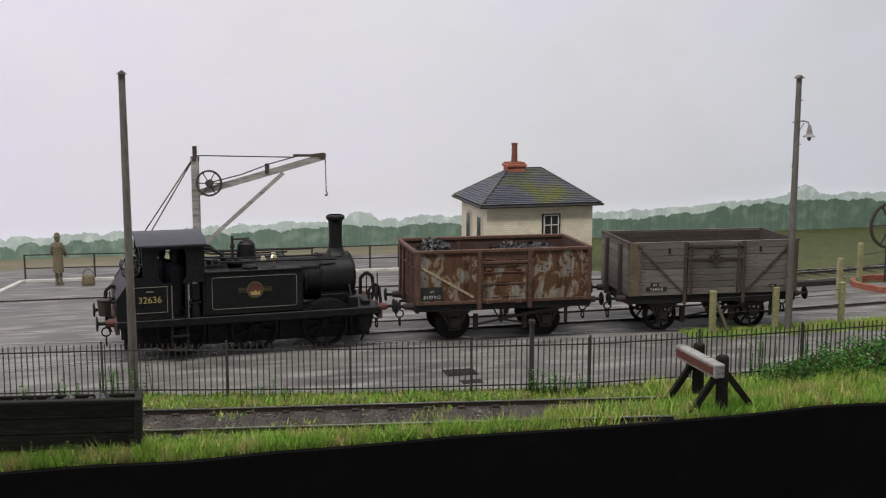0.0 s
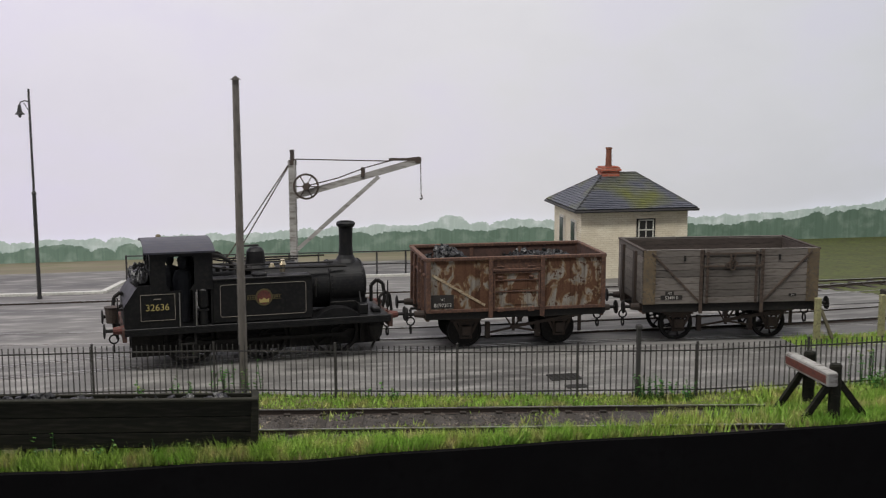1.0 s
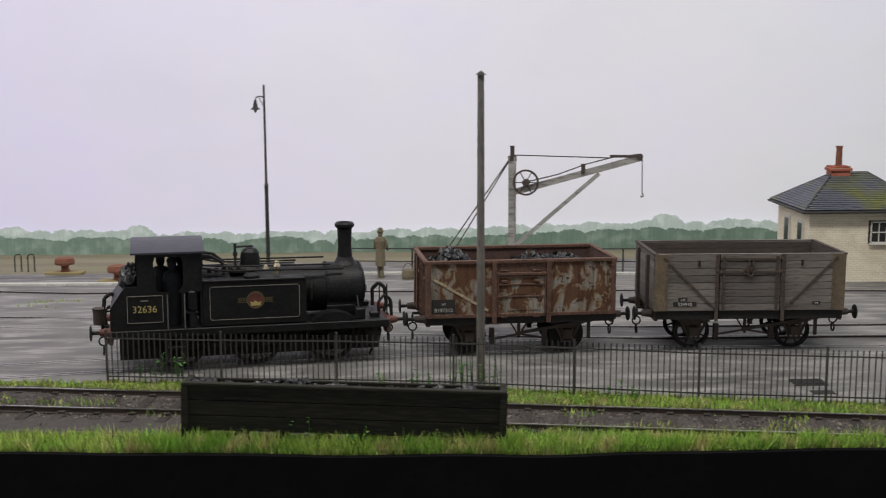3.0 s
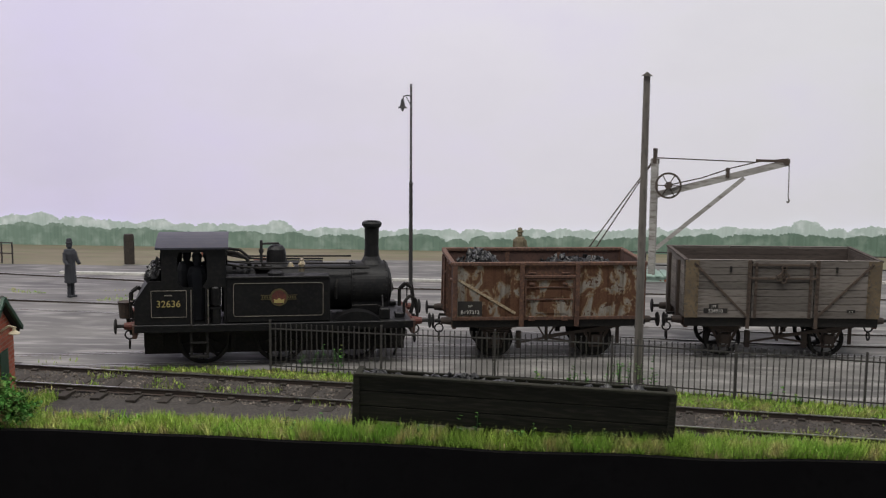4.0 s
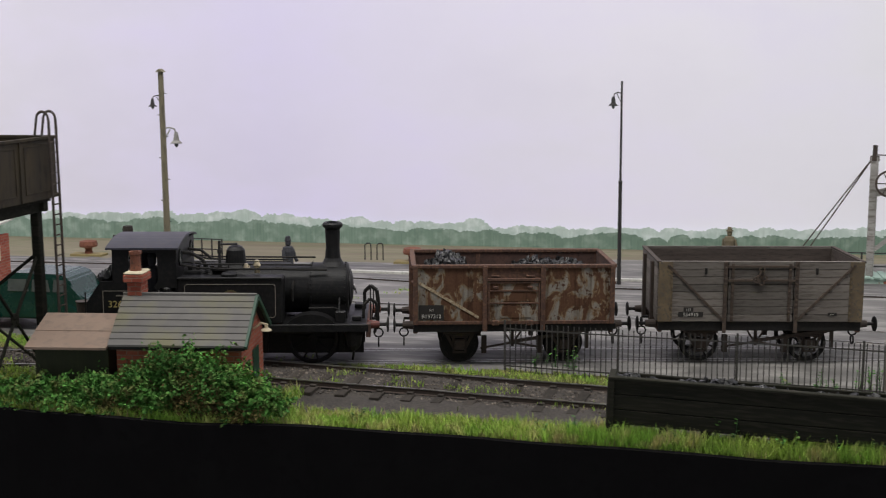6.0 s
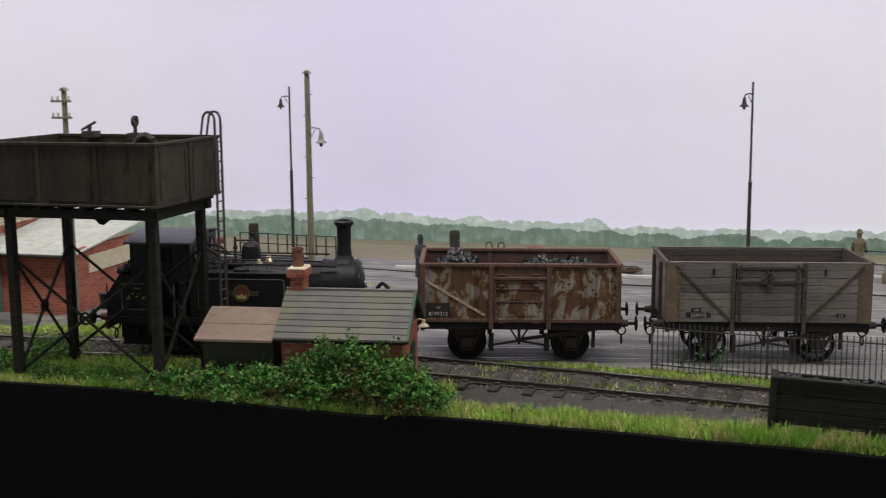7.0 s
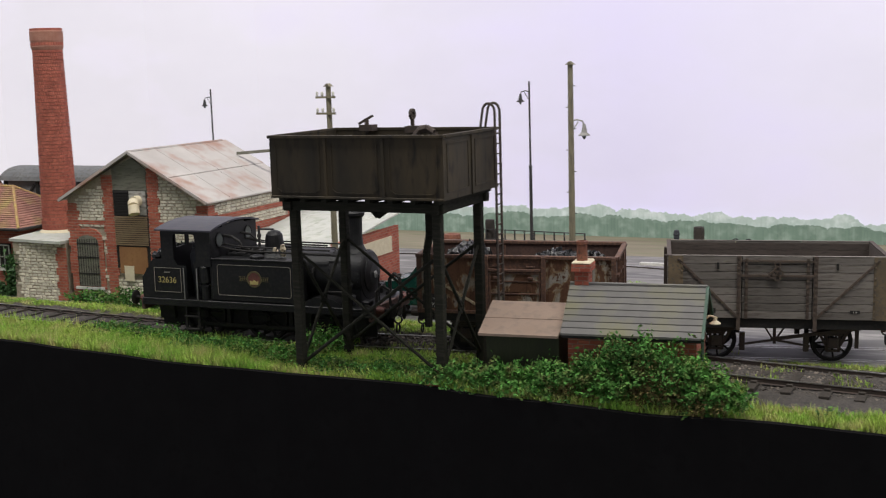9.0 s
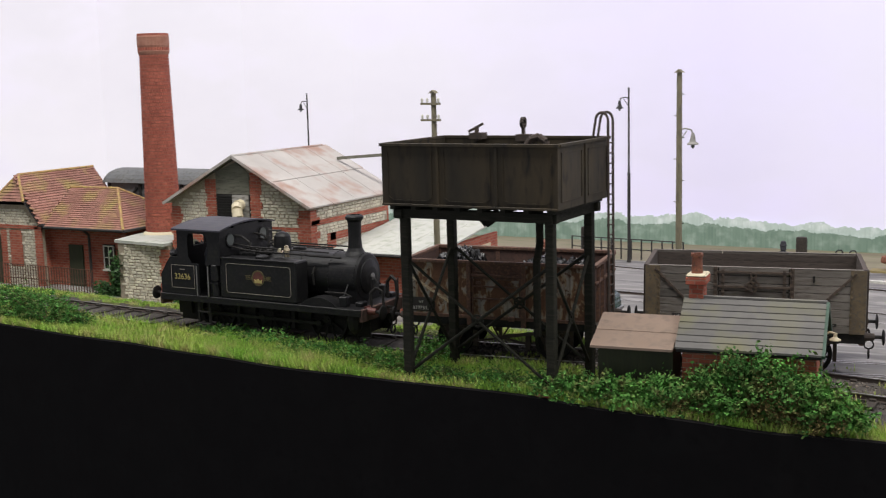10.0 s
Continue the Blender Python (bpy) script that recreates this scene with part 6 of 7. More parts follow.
    part("glazing_bar", bm, BLACKD, wi)
    bm = B()
    box(bm, -713, -685, y0 - 2.4, y0, 1.5, 3.6)
    part("sill", bm, KERB, wi)
    # boarded loft, louvres and vent
    bm = B()
    prism(bm, [(-671, 81), (-639, 81), (-639, 97), (xm, 106), (-671, 98)], y0 - 1.2, y0 + 0.2)
    part("loft_boarding", bm, TIMBER, w, "grey weather boarding")
    bm = B()
    box(bm, -671, -639, y0 - 1.0, y0 + 0.1, 20, 81)
    part("panel_backing", bm, BLACKD, w)
    for k in range(9):
        bm = B()
        box(bm, -670.5, -656, y0 - 2.2, y0 - 0.9, 62 + k * 2.1, 63.2 + k * 2.1)
        part("louvre_slat", bm, BLACKD, w)
    for k in range(14):
        bm = B()
        box(bm, -670.5, -640, y0 - 2.2, y0 - 0.9, 38.2 + k * 1.65, 39.3 + k * 1.65)
        part("louvre_slat", bm, LOUVRE, w)
    bm = B()
    box(bm, -655.5, -640, y0 - 1.8, y0 - 0.9, 62, 80.5)
    part("vent_panel", bm, GREYT, w)
    bm = B()
    path_rod(bm, [(-647, y0, 73), (-647, y0 - 7, 73), (-645, y0 - 10, 70), (-643, y0 - 12, 64)], 4.2, 14)
    part("vent_pipe", bm, MORTARC, w, "rusty cream ventilation pipe")
    bm = B()
    box(bm, -668, -642, y0 - 1.8, y0 - 0.9, 16, 37)
    part("panel", bm, BROWN, w, "brown painted panel")
    bm = B()
    box(bm, -664, -655, y0 - 2.1, y0 - 1.7, 10, 22)
    part("panel", bm, MORTARC, w)
    # roof sheets
    for s, xe in ((-1, x0 - 4), (1, x1 + 4)):
        for k in range(4):
            ya, yb = y0 - 6 + k * 33.5, y0 - 6 + (k + 1) * 33.5 - 0.4
            for h0, h1, lift in ((0.0, 0.5, 0.0), (0.48, 1.0, 0.7)):
                bm = B()
                za, zc = ze - 2.5 + (zr - ze + 2.5) * h0, ze - 2.5 + (zr - ze + 2.5) * h1
                xa, xc = xe + (xm - xe) * h0, xe + (xm - xe) * h1
                prism(bm, [(xa, za + lift + 1), (xc, zc + 1 + (0.3 if lift else 0)), (xc, zc), (xa, za + lift)], ya, yb)
                part("roof_sheet", bm, SHEET, w, "rust-stained grey roof sheet")
    bm = B()
    rod(bm, (xm, y0 - 6, zr + 1), (xm, y1 + 6, zr + 1), 1.2, n=8)
    for s, xe in ((-1, x0 - 4), (1, x1 + 4)):
        bar(bm, (xe, y0 - 6.3, ze - 2), (xm, y0 - 6.3, zr + 0.6), 1.0, 2.2)
    part("ridge_and_barge", bm, SHEET, w)
    bm = B()
    bar(bm, (-628, 316, 101), (-520, 316, 109), 2, 2.5)
    part("conveyor_beam", bm, TIMBER, w)

    a = thing("annex", "low red brick annex with pale sheet roof", "building")
    bm = B()
    box(bm, -580, -494, 232, 235, -16, 36)
    box(bm, -497, -494, 235, 345, -16, 40)
    part("wall", bm, BRICK, a)
    bm = B()
    box(bm, -494.2, -493, 250, 330, 20, 33)
    part("name_board", bm, MORTARC, a, "blank cream sign board")
    for k in range(5):
        bm = B()
        xa = -582 + k * 18.2
        prism(bm, [(226, 37), (350, 52), (350, 50.6), (226, 35.8)], xa, xa + 17.9, "x")
        part("roof_sheet", bm, SHEETG, a)
    bm = B()
    rod(bm, (-582, 225.4, 35.6), (-491, 225.4, 35.6), 1.2, n=8)
    part("gutter", bm, DARKM, a)
    bm = B()
    box(bm, -578, -556, 230.8, 232.2, -14, 33)
    part("door", bm, TIMBER, a)


works()


def stack():
    s = thing("brick_chimney", "tall tapering red brick factory chimney", "chimney", P(-769, 256, 0))
    s.scale = (0.78, 0.78, 1.0)
    bm = B()
    lathe(bm, [(19.4, 37.5), (19.2, 49), (18.4, 49), (15.0, 190), (16.2, 192), (17.0, 194), (16.2, 196), (17.2, 199), (17.2, 206), (16.2, 208), (12, 208), (11, 200)], n=28)
    part("shaft", bm, mk("chimney_mortar", [(0.3, 0.13, 0.09), (0.36, 0.18, 0.13)], 0.2, 0.9, 0.3), s, "dark mortar core of the shaft")
    rng, quads = random.Random(13), []
    z, row = 38.0, 2.9
    while z < 207:
        rad = 19.4 if z < 48 else 18.7 - (z - 49) * 3.4 / 141
        rad += 1.4 if 192 < z < 196 or z > 199 else 0
        n = 38
        for k in range(n):
            t0, t1 = (2 * math.pi * (k + (0.5 if int(z / row) % 2 else 0) + e) / n for e in (0.03, 0.97))
            tm = (t0 + t1) / 2
            quads.append(([Vector((rad * math.cos(t), rad * math.sin(t), h)) for t, h in ((t0, z + 0.2), (t1, z + 0.2), (t1, z + row - 0.2), (t0, z + row - 0.2))], Vector((math.cos(tm), math.sin(tm), 0)), 0.94))
        z += row
    pieces("brickwork", quads, CHIMB, s, "weathered red bricks in courses", 0.35, 0.6, "brick", 290)
    bm = B()
    lathe(bm, [(23, 37), (23, 40), (20, 42)], n=20)
    part("base_ring", bm, MORTARC, s)
    o = thing("flint_outhouse", "flint outhouse with flat cement roof", "building")
    bm = B()
    box(bm, -776, -722, 206, 300, -16, 37.5)
    box(bm, -790, -776, 250, 300, -16, 37.5)
    part("wall", bm, FLINT, o)
    flint_face(o, (-776, 206, 0), (1, 0, 0), 54, -16, 37, None, (), 6)
    bm = B()
    prism(bm, [(-780, 206), (-722, 200), (-722, 300), (-800, 300)], 37.5, 39.8, "z")
    part("roof_slab", bm, SHEETG, o)
    bm = B()
    for k in range(9):
        box(bm, -730 - (k % 2) * 2, -721.5, 205, 206.4, -16 + k * 5.6, -10.6 + k * 5.6)
    part("brick_quoin", bm, BRICK, o)


stack()


def house():
    h = thing("brick_house", "red brick house with lichened clay tile roofs", "house")
    xr, ye, yb, zt, zh, zv = -917, 222, 330, 88, 65.5, 46
    bm = B()
    box(bm, -953, -884, 229, 326, -16, 46)
    box(bm, -884, -796, 238, 310, -16, 43)
    part("wall", bm, BRICK, h)
    bm = B()
    prism(bm, [(-955, -16), (-882, -16), (-882, 45), (-899, 63), (-935, 63), (-955, 43)], 226, 229.2)
    part("front_wall", bm, FLINT, h)
    front = lambda a: 43 + min(18, max(0, 1.1 * min(a, 73 - a)))
    flint_face(h, (-955, 226, 0), (1, 0, 0), 73, -16, 62, front, ((0, 27, -16, 42), (33, 49, 8, 42)), 8)
    for x0, x1, z0, z1 in ((-890, -882, -16, 44), (-932, -925, -16, 40), (-955, -949, -16, 42), (-955, -886, 42, 45)):
        bm = B()
        box(bm, x0, x1, 224.8, 226.2, z0, z1)
        part("brick_quoin", bm, BRICK, h)
    bm = B()
    box(bm, -921, -907, 224.9, 226.2, 8, 40)
    part("brick_panel", bm, BRICK, h, "orange-red bricked-up window")
    flint_face(h, (-881.5, 231, 0), (0, 1, 0), 7, -16, 42, None, (), 9)
    bm = B()
    verts = [bm.verts.new(c) for c in ((-881, ye, zv), (-881, yb, zv), (-953, yb, zv), (-953, ye, zv), (-898, ye, zh), (-936, ye, zh), (xr, ye + 14, zt), (xr, yb, zt))]
    for f in ((0, 1, 7, 6, 4), (3, 5, 6, 7, 2), (4, 6, 5), (1, 2, 7)):
        bm.faces.new([verts[k] for k in f])
    bmesh.ops.solidify(bm, geom=list(bm.faces), thickness=1.2)
    rf = part("roof", bm, DARKM, h, "red clay tiles with yellow lichen")
    tile_slope(rf, (-881, ye, zv + 0.6), (-881, yb, zv + 0.6), (xr, yb, zt + 0.6), (xr, ye + 7, zt + 0.6), 4.2, 2.7, TILES, "tiling", 50)
    tile_slope(rf, (-936, ye, zh + 0.6), (-898, ye, zh + 0.6), (xr + 0.5, ye + 14, zt + 0.6), (xr - 0.5, ye + 14, zt + 0.6), 4.2, 2.7, TILES, "tiling", 51)
    rl = part("roof", hip_roof(B(), -884, -788, 226, 316, 44, 75, -884, -828, 266), DARKM, h, "red clay tiles with yellow lichen")
    tile_slope(rl, (-884, 226, 44.3), (-788, 226, 44.3), (-828, 266, 75.3), (-884, 266, 75.3), 4.2, 2.7, TILES, "tiling", 52)
    tile_slope(rl, (-788, 226, 44.3), (-788, 316, 44.3), (-828, 267, 75.3), (-828, 265, 75.3), 4.2, 2.7, TILES, "tiling", 53)
    RIDGE = mk("lichened_ridge", [(0.36, 0.2, 0.12), (0.42, 0.27, 0.1), (0.5, 0.4, 0.12)], 0.1, 0.85, 0.3)
    for a, b in (((xr, ye + 14, zt + 1), (xr, yb, zt + 1)), ((xr, ye + 14, zt + 1), (-898, ye, zh + 1)), ((xr, ye + 14, zt + 1), (-936, ye, zh + 1)), ((-884, 266, 75.8), (-828, 266, 75.8)), ((-828, 266, 75.8), (-788, 226, 44.8)), ((-828, 266, 75.8), (-788, 316, 44.8))):
        part("ridge_tiles", rod(B(), a, b, 1.3, n=8), RIDGE, h, "ochre lichened ridge tiles")
    bm = B()
    rod(bm, (-880, 221.5, 45.6), (-880, 240, 45.6), 1.0, n=8)
    part("gutter", bm, DARKM, h)
    bm = B()
    rod(bm, (-880, 225, 44), (-787, 225, 44), 1.2, n=8)
    rod(bm, (-787, 225, 44), (-787, 316, 44), 1.2, n=8)
    path_rod(bm, [(-835, 226, 44), (-835, 234, 38), (-835, 234.5, -14)], 1.2, 8)
    part("gutter", bm, DARKM, h)
    bm = B()
    box(bm, -862, -846, 236.4, 238.3, -16, 28)
    part("door", bm, OLIVE, h, "dark olive door")
    bm = B()
    box(bm, -822, -809, 236.6, 238.4, 8, 30)
    part("window_recess", bm, DARKW, h)
    window(h, -815.5, 237, 8, 12, 21, WFRAME, DARKW)
    bm = B()
    arc = [(-941 + 8 * math.cos(a), 33 + 5 * math.sin(a)) for a in np.linspace(0, math.pi, 9)]
    prism(bm, [(-933, -16)] + arc + [(-949, -16)], 224.6, 226.4)
    part("arched_door", bm, OLIVE, h)
    f = thing("works_railing", "thin rusty railing before the brick buildings", "fence")
    bm = B()
    for a, b in (((-980, 198, 16), (-790, 190, 16)), ((-980, 198, 4), (-790, 190, 4))):
        bar(bm, a, b, 0.5)
    part("rail", bm, RUST, f)
    pk, mesh = B(), None
    box(pk, -0.3, 0.3, -0.3, 0.3, -11, 16)
    for k in range(60):
        at = P(-978 + k * 3.15, 198 - k * 0.13, 0)
        if mesh is None:
            mesh = part("picket", pk, RUST, f, at=at).data
        else:
            same("picket", mesh, f, at)
    v = thing("grounded_van", "grey van with dark curved roof behind the works", "van")
    bm = B()
    box(bm, -900, -770, 330, 380, -12, 74)
    part("body", bm, GREYV, v)
    bm = B()
    pr = [(355 + 28 * math.sin(a), 73 + 13 * math.cos(a)) for a in np.linspace(-1.5, 1.5, 11)]
    prism(bm, pr, -903, -767, "x")
    part("roof", bm, GREYV, v, "dark grey curved roof")
    bm = B()
    for x in (-898, -860, -810, -773):
        box(bm, x, x + 3, 328.6, 330.2, -10, 73)
    bar(bm, (-895, 329, 30), (-862, 329, 70), 1.2, 2)
    part("framing", bm, BLACKD, v)


house()


# ---- small things on the quay and yard ----
def figurine(x, y, z, coat, hat, rz):
    bm = B()
    for s in (-1.7, 1.7):
        lathe(bm, [(1.5, 0), (1.4, 8), (1.7, 16)], (s, 0, 0), 8)
        box(bm, s - 1.2, s + 1.2, -3.2, 1.2, 0, 1.4)
    lathe(bm, [(4.6, 11), (4.2, 20), (3.9, 26), (4.8, 33), (4.0, 36), (1.4, 37)], n=12)
    for s in (-1, 1):
        path_rod(bm, [(s * 4.6, 0, 34), (s * 5.6, -1, 28), (s * 5.2, -4, 25)], 1.4, 8)
    lathe(bm, [(1.3, 36.5), (2.2, 38), (2.3, 40.4), (hat, 41), (hat, 41.6), (2.2, 41.8), (2.0, 44), (0.8, 44.6)], n=12)
    ob = part("figurine", bm, coat, at=P(x, y, z, 0, 0, rz))
    tagged(ob, "painted model figurine in a long coat and hat", "figurine")


figurine(74, 520, -13, COAT, 3.2, 160)
figurine(-264, 350, -3, DKCOAT, 2.6, 60)


def bollard(x, y, z):
    b = thing("mooring_bollard", "rusty iron mooring bollard on a timber pad", "bollard", P(x, y, z), "mooring bollards")
    bm = B()
    lathe(bm, [(5, 0), (4, 2), (3.4, 6), (4, 8), (8.5, 9), (9, 11), (8.2, 14.5), (3, 15.5)], n=16)
    part("bollard_iron", bm, RUSTB, b)
    bm = B()
    box(bm, -17, 17, -7, 7, -2, 2.2, 0.4)
    part("timber_pad", bm, mk("ochre_timber", [(0.25, 0.2, 0.09), (0.32, 0.26, 0.12)], 0.1, 0.85, 0.2), b)


bollard(-152, 512, -13)
bollard(-545, 575, -16)
bollard(-215, 575, -16)
bm = B()
rng = random.Random(1)
for k in range(9):
    ring_bar(bm, (-118 + rng.uniform(-5, 5), 522 + rng.uniform(-3, 3), -12.4 + k * 0.5), rng.uniform(5, 9), 0.9, "z", 14)
tagged(part("rope_coil", bm, TWIG), "coil of dark rope lying on the quay", "rope")


def quay_railing(pts, hgt, step, label):
    r = thing("quay_railing", label, "railing")
    for k in (0.5, 1.0):
        bm = B()
        for a, b in zip(pts, pts[1:]):
            bar(bm, (a[0], a[1], a[2] + hgt * k), (b[0], b[1], b[2] + hgt * k), 0.9)
        part("rail", bm, DARKM, r)
    mesh = None
    for a, b in zip(pts, pts[1:]):
        n = max(1, int((Vector(b) - Vector(a)).length / step))
        for i in range(n + 1):
            c = Vector(a).lerp(Vector(b), i / n)
            if mesh is None:
                bm = B()
                lathe(bm, [(0.8, -2), (0.8, hgt + 0.6)], n=6)
                mesh = part("stanchion", bm, DARKM, r, at=P(*c)).data
            else:
                same("stanchion", mesh, r, P(*c))


quay_railing([(44, 556, -15), (160, 544, -15), (420, 526, -14)], 23, 26, "dark iron railing with two rails on the quay edge")
quay_railing([(-520, 580, -16), (-402, 568, -16)], 20, 10, "dark iron gangway railing on the quay edge")
for x, y, top in ((-507, 585, 13), (-294, 580, 12)):
    bm = B()
    lathe(bm, [(5, -20), (5.2, top - 3), (4.6, top)], (x, y, 0), 10)
    tagged(part("mooring_post", bm, SLEEP), "thick weathered timber mooring post", "post")
for x in (-262, -250):
    bm = B()
    path_rod(bm, [(x - 3, 590, -17), (x - 3, 590, -2), (x - 1, 590, 0), (x + 2, 590, 0), (x + 3, 590, -2), (x + 3, 590, -17)], 0.6)
    tagged(part("ladder_hoop", bm, DARKM), "iron hoop handrail of a quay ladder", "handrail")
bm = B()
box(bm, 168, 236, 510, 540, -14, -8, 1.0)
for k in range(9):
    box(bm, 169 + k * 7.4, 174 + k * 7.4, 508, 541, -8.4, -7.2)
tagged(part("stacked_sheets", bm, WETG), "low stack of pale green sheets on the quay", "stack")
bm = B()
lathe(bm, [(5, 0), (5.6, 3), (5.2, 8), (4.4, 9)], (98, 512, -13), 12)
ring_bar(bm, (98, 512, -3), 4, 0.8, "y", 10)
tagged(part("basket", bm, COAT), "round wicker basket standing on the quay", "basket")
sg = thing("sign_post", "small pale sign on a dark post", "sign", P(-325, 330, -2))
bm = B()
lathe(bm, [(0.9, -1), (0.9, 24)], n=8)
part("post", bm, DARKM, sg)
bm = B()
box(bm, -4, 4, -1.6, -0.9, 12, 24)
part("plate", bm, MORTARC, sg)


def car():
    c = thing("parked_car", "dark green vintage saloon car parked in the yard", "car", P(-391, 205, 0.5, 0, 0, 0))
    bm = B()
    prism(bm, [(-46, 7), (46, 7), (46, 16), (44, 21), (36, 23), (31, 34), (24, 37), (-8, 37.5), (-14, 35), (-20, 25), (-42, 22), (-46, 16)], -18, 18)
    bmesh.ops.bevel(bm, geom=list(bm.edges), offset=1.5, segments=2, affect="EDGES")
    part("body", bm, CARG, c)
    for s in (-1, 1):
        for x0, x1 in ((-12, 3), (5, 18), (20, 29)):
            bm = B()
            prism(bm, [(x0, 25.5), (x1, 25.5), (x1 - 1.5, 33.5), (x0 + 1, 33.5)], s * 18.15 - 0.1, s * 18.15 + 0.1)
            part("side_window", bm, GLASS, c)
        for x in (-28, 30):
            bm = B()
            lathe(bm, [(4, s * 14), (7, s * 14), (7, s * 18.6), (4.5, s * 18.9), (1, s * 19.2)], (x, 0, 7), 18, "y")
            part("wheel", bm, BLACKD, c)
            bm = B()
            pts = [(x + 10 * math.cos(a), 7 + 10 * math.sin(a)) for a in np.linspace(0.1, math.pi - 0.1, 11)]
            prism(bm, pts, s * 14, s * 20)
            part("wing", bm, CARG, c)
    for x in (-48, 46.5):
        bm = B()
        box(bm, x, x + 1.5, -17, 17, 9, 11.5, 0.4)
        part("bumper", bm, STEEL, c)


car()

# posts with wire at the end of the yard, turntable wall and lever wheel
wf = thing("wire_fence", "yellow-green lichened timber posts with wire", "fence")
for x, y, z, h in ((497, 170, 0, 27), (543, 172, 0, 27), (595, 177, 0, 27), (640, 250, 0, 30), (690, 300, 0, 32), (760, 330, -2, 32)):
    bm = B()
    box(bm, x - 1.8, x + 1.8, y - 1.8, y + 1.8, z - 2, z + h, 0.4)
    part("post", bm, mk("lichened_post", [(0.3, 0.29, 0.14), (0.4, 0.38, 0.2), (0.2, 0.18, 0.1)], 0.15, 0.9, 0.3), wf)
bm = B()
bar(bm, (499, 170, 20), (508, 170, 0), 1.8)
part("brace", bm, POLEG, wf)
bm = B()
for z in (12, 22):
    path_rod(bm, [(497, 170, z), (543, 172, z), (595, 177, z)], 0.2, 4)
    path_rod(bm, [(640, 250, z), (690, 300, z), (760, 330, z)], 0.2, 4)
part("wire", bm, DARKM, wf)
bm = B()
lathe(bm, [(30, -2), (30, 4), (26, 4), (26, -1)], (706, 282, 0), 32)
tagged(part("turntable_wall", bm, BRICK), "low circular red brick pit wall", "wall")
bm = B()
ring_bar(bm, (716, 300, 45), 18, 2, "y", 26)
for k in range(6):
    a = math.pi * k / 3
    bar(bm, (716, 300, 45), (716 + 17 * math.cos(a), 300, 45 + 17 * math.sin(a)), 1)
bar(bm, (716, 302, 45), (716, 302, -2), 3)
tagged(part("hand_wheel", bm, IRON), "large rusty spoked wheel on a stand", "wheel")
bm = B()
box(bm, 620, 672, 296, 303, -1, 4, 0.5)
tagged(part("timber_baulk", bm, SLEEP), "long dark timber baulk lying in the yard", "timber")


# ---- plants ----
def blades(name, label, spots, hmin, hmax, mt, wide=0.5, kind="stuff"):
    rng = np.random.default_rng(3)
    n = len(spots)
    p = np.array(spots)
    a = rng.uniform(0, 2 * np.pi, n)
    h = rng.uniform(hmin, hmax, n) * p[:, 3]
    lean = rng.normal(0, 0.32, (n, 2)) * h[:, None]
    w = wide * rng.uniform(0.6, 1.2, n)
    d = np.stack([np.cos(a) * w, np.sin(a) * w, 0 * a], 1)
    v = np.empty((n, 3, 3))
    v[:, 0], v[:, 1] = p[:, :3] - d, p[:, :3] + d
    v[:, 2] = p[:, :3] + np.stack([lean[:, 0], lean[:, 1], h], 1)
    me = bpy.data.meshes.new(name)
    me.from_pydata((v.reshape(-1, 3) * MM).tolist(), [], np.arange(3 * n).reshape(-1, 3).tolist())
    me.materials.append(mt)
    return tagged(new(name, me), label, "grass", kind=kind)


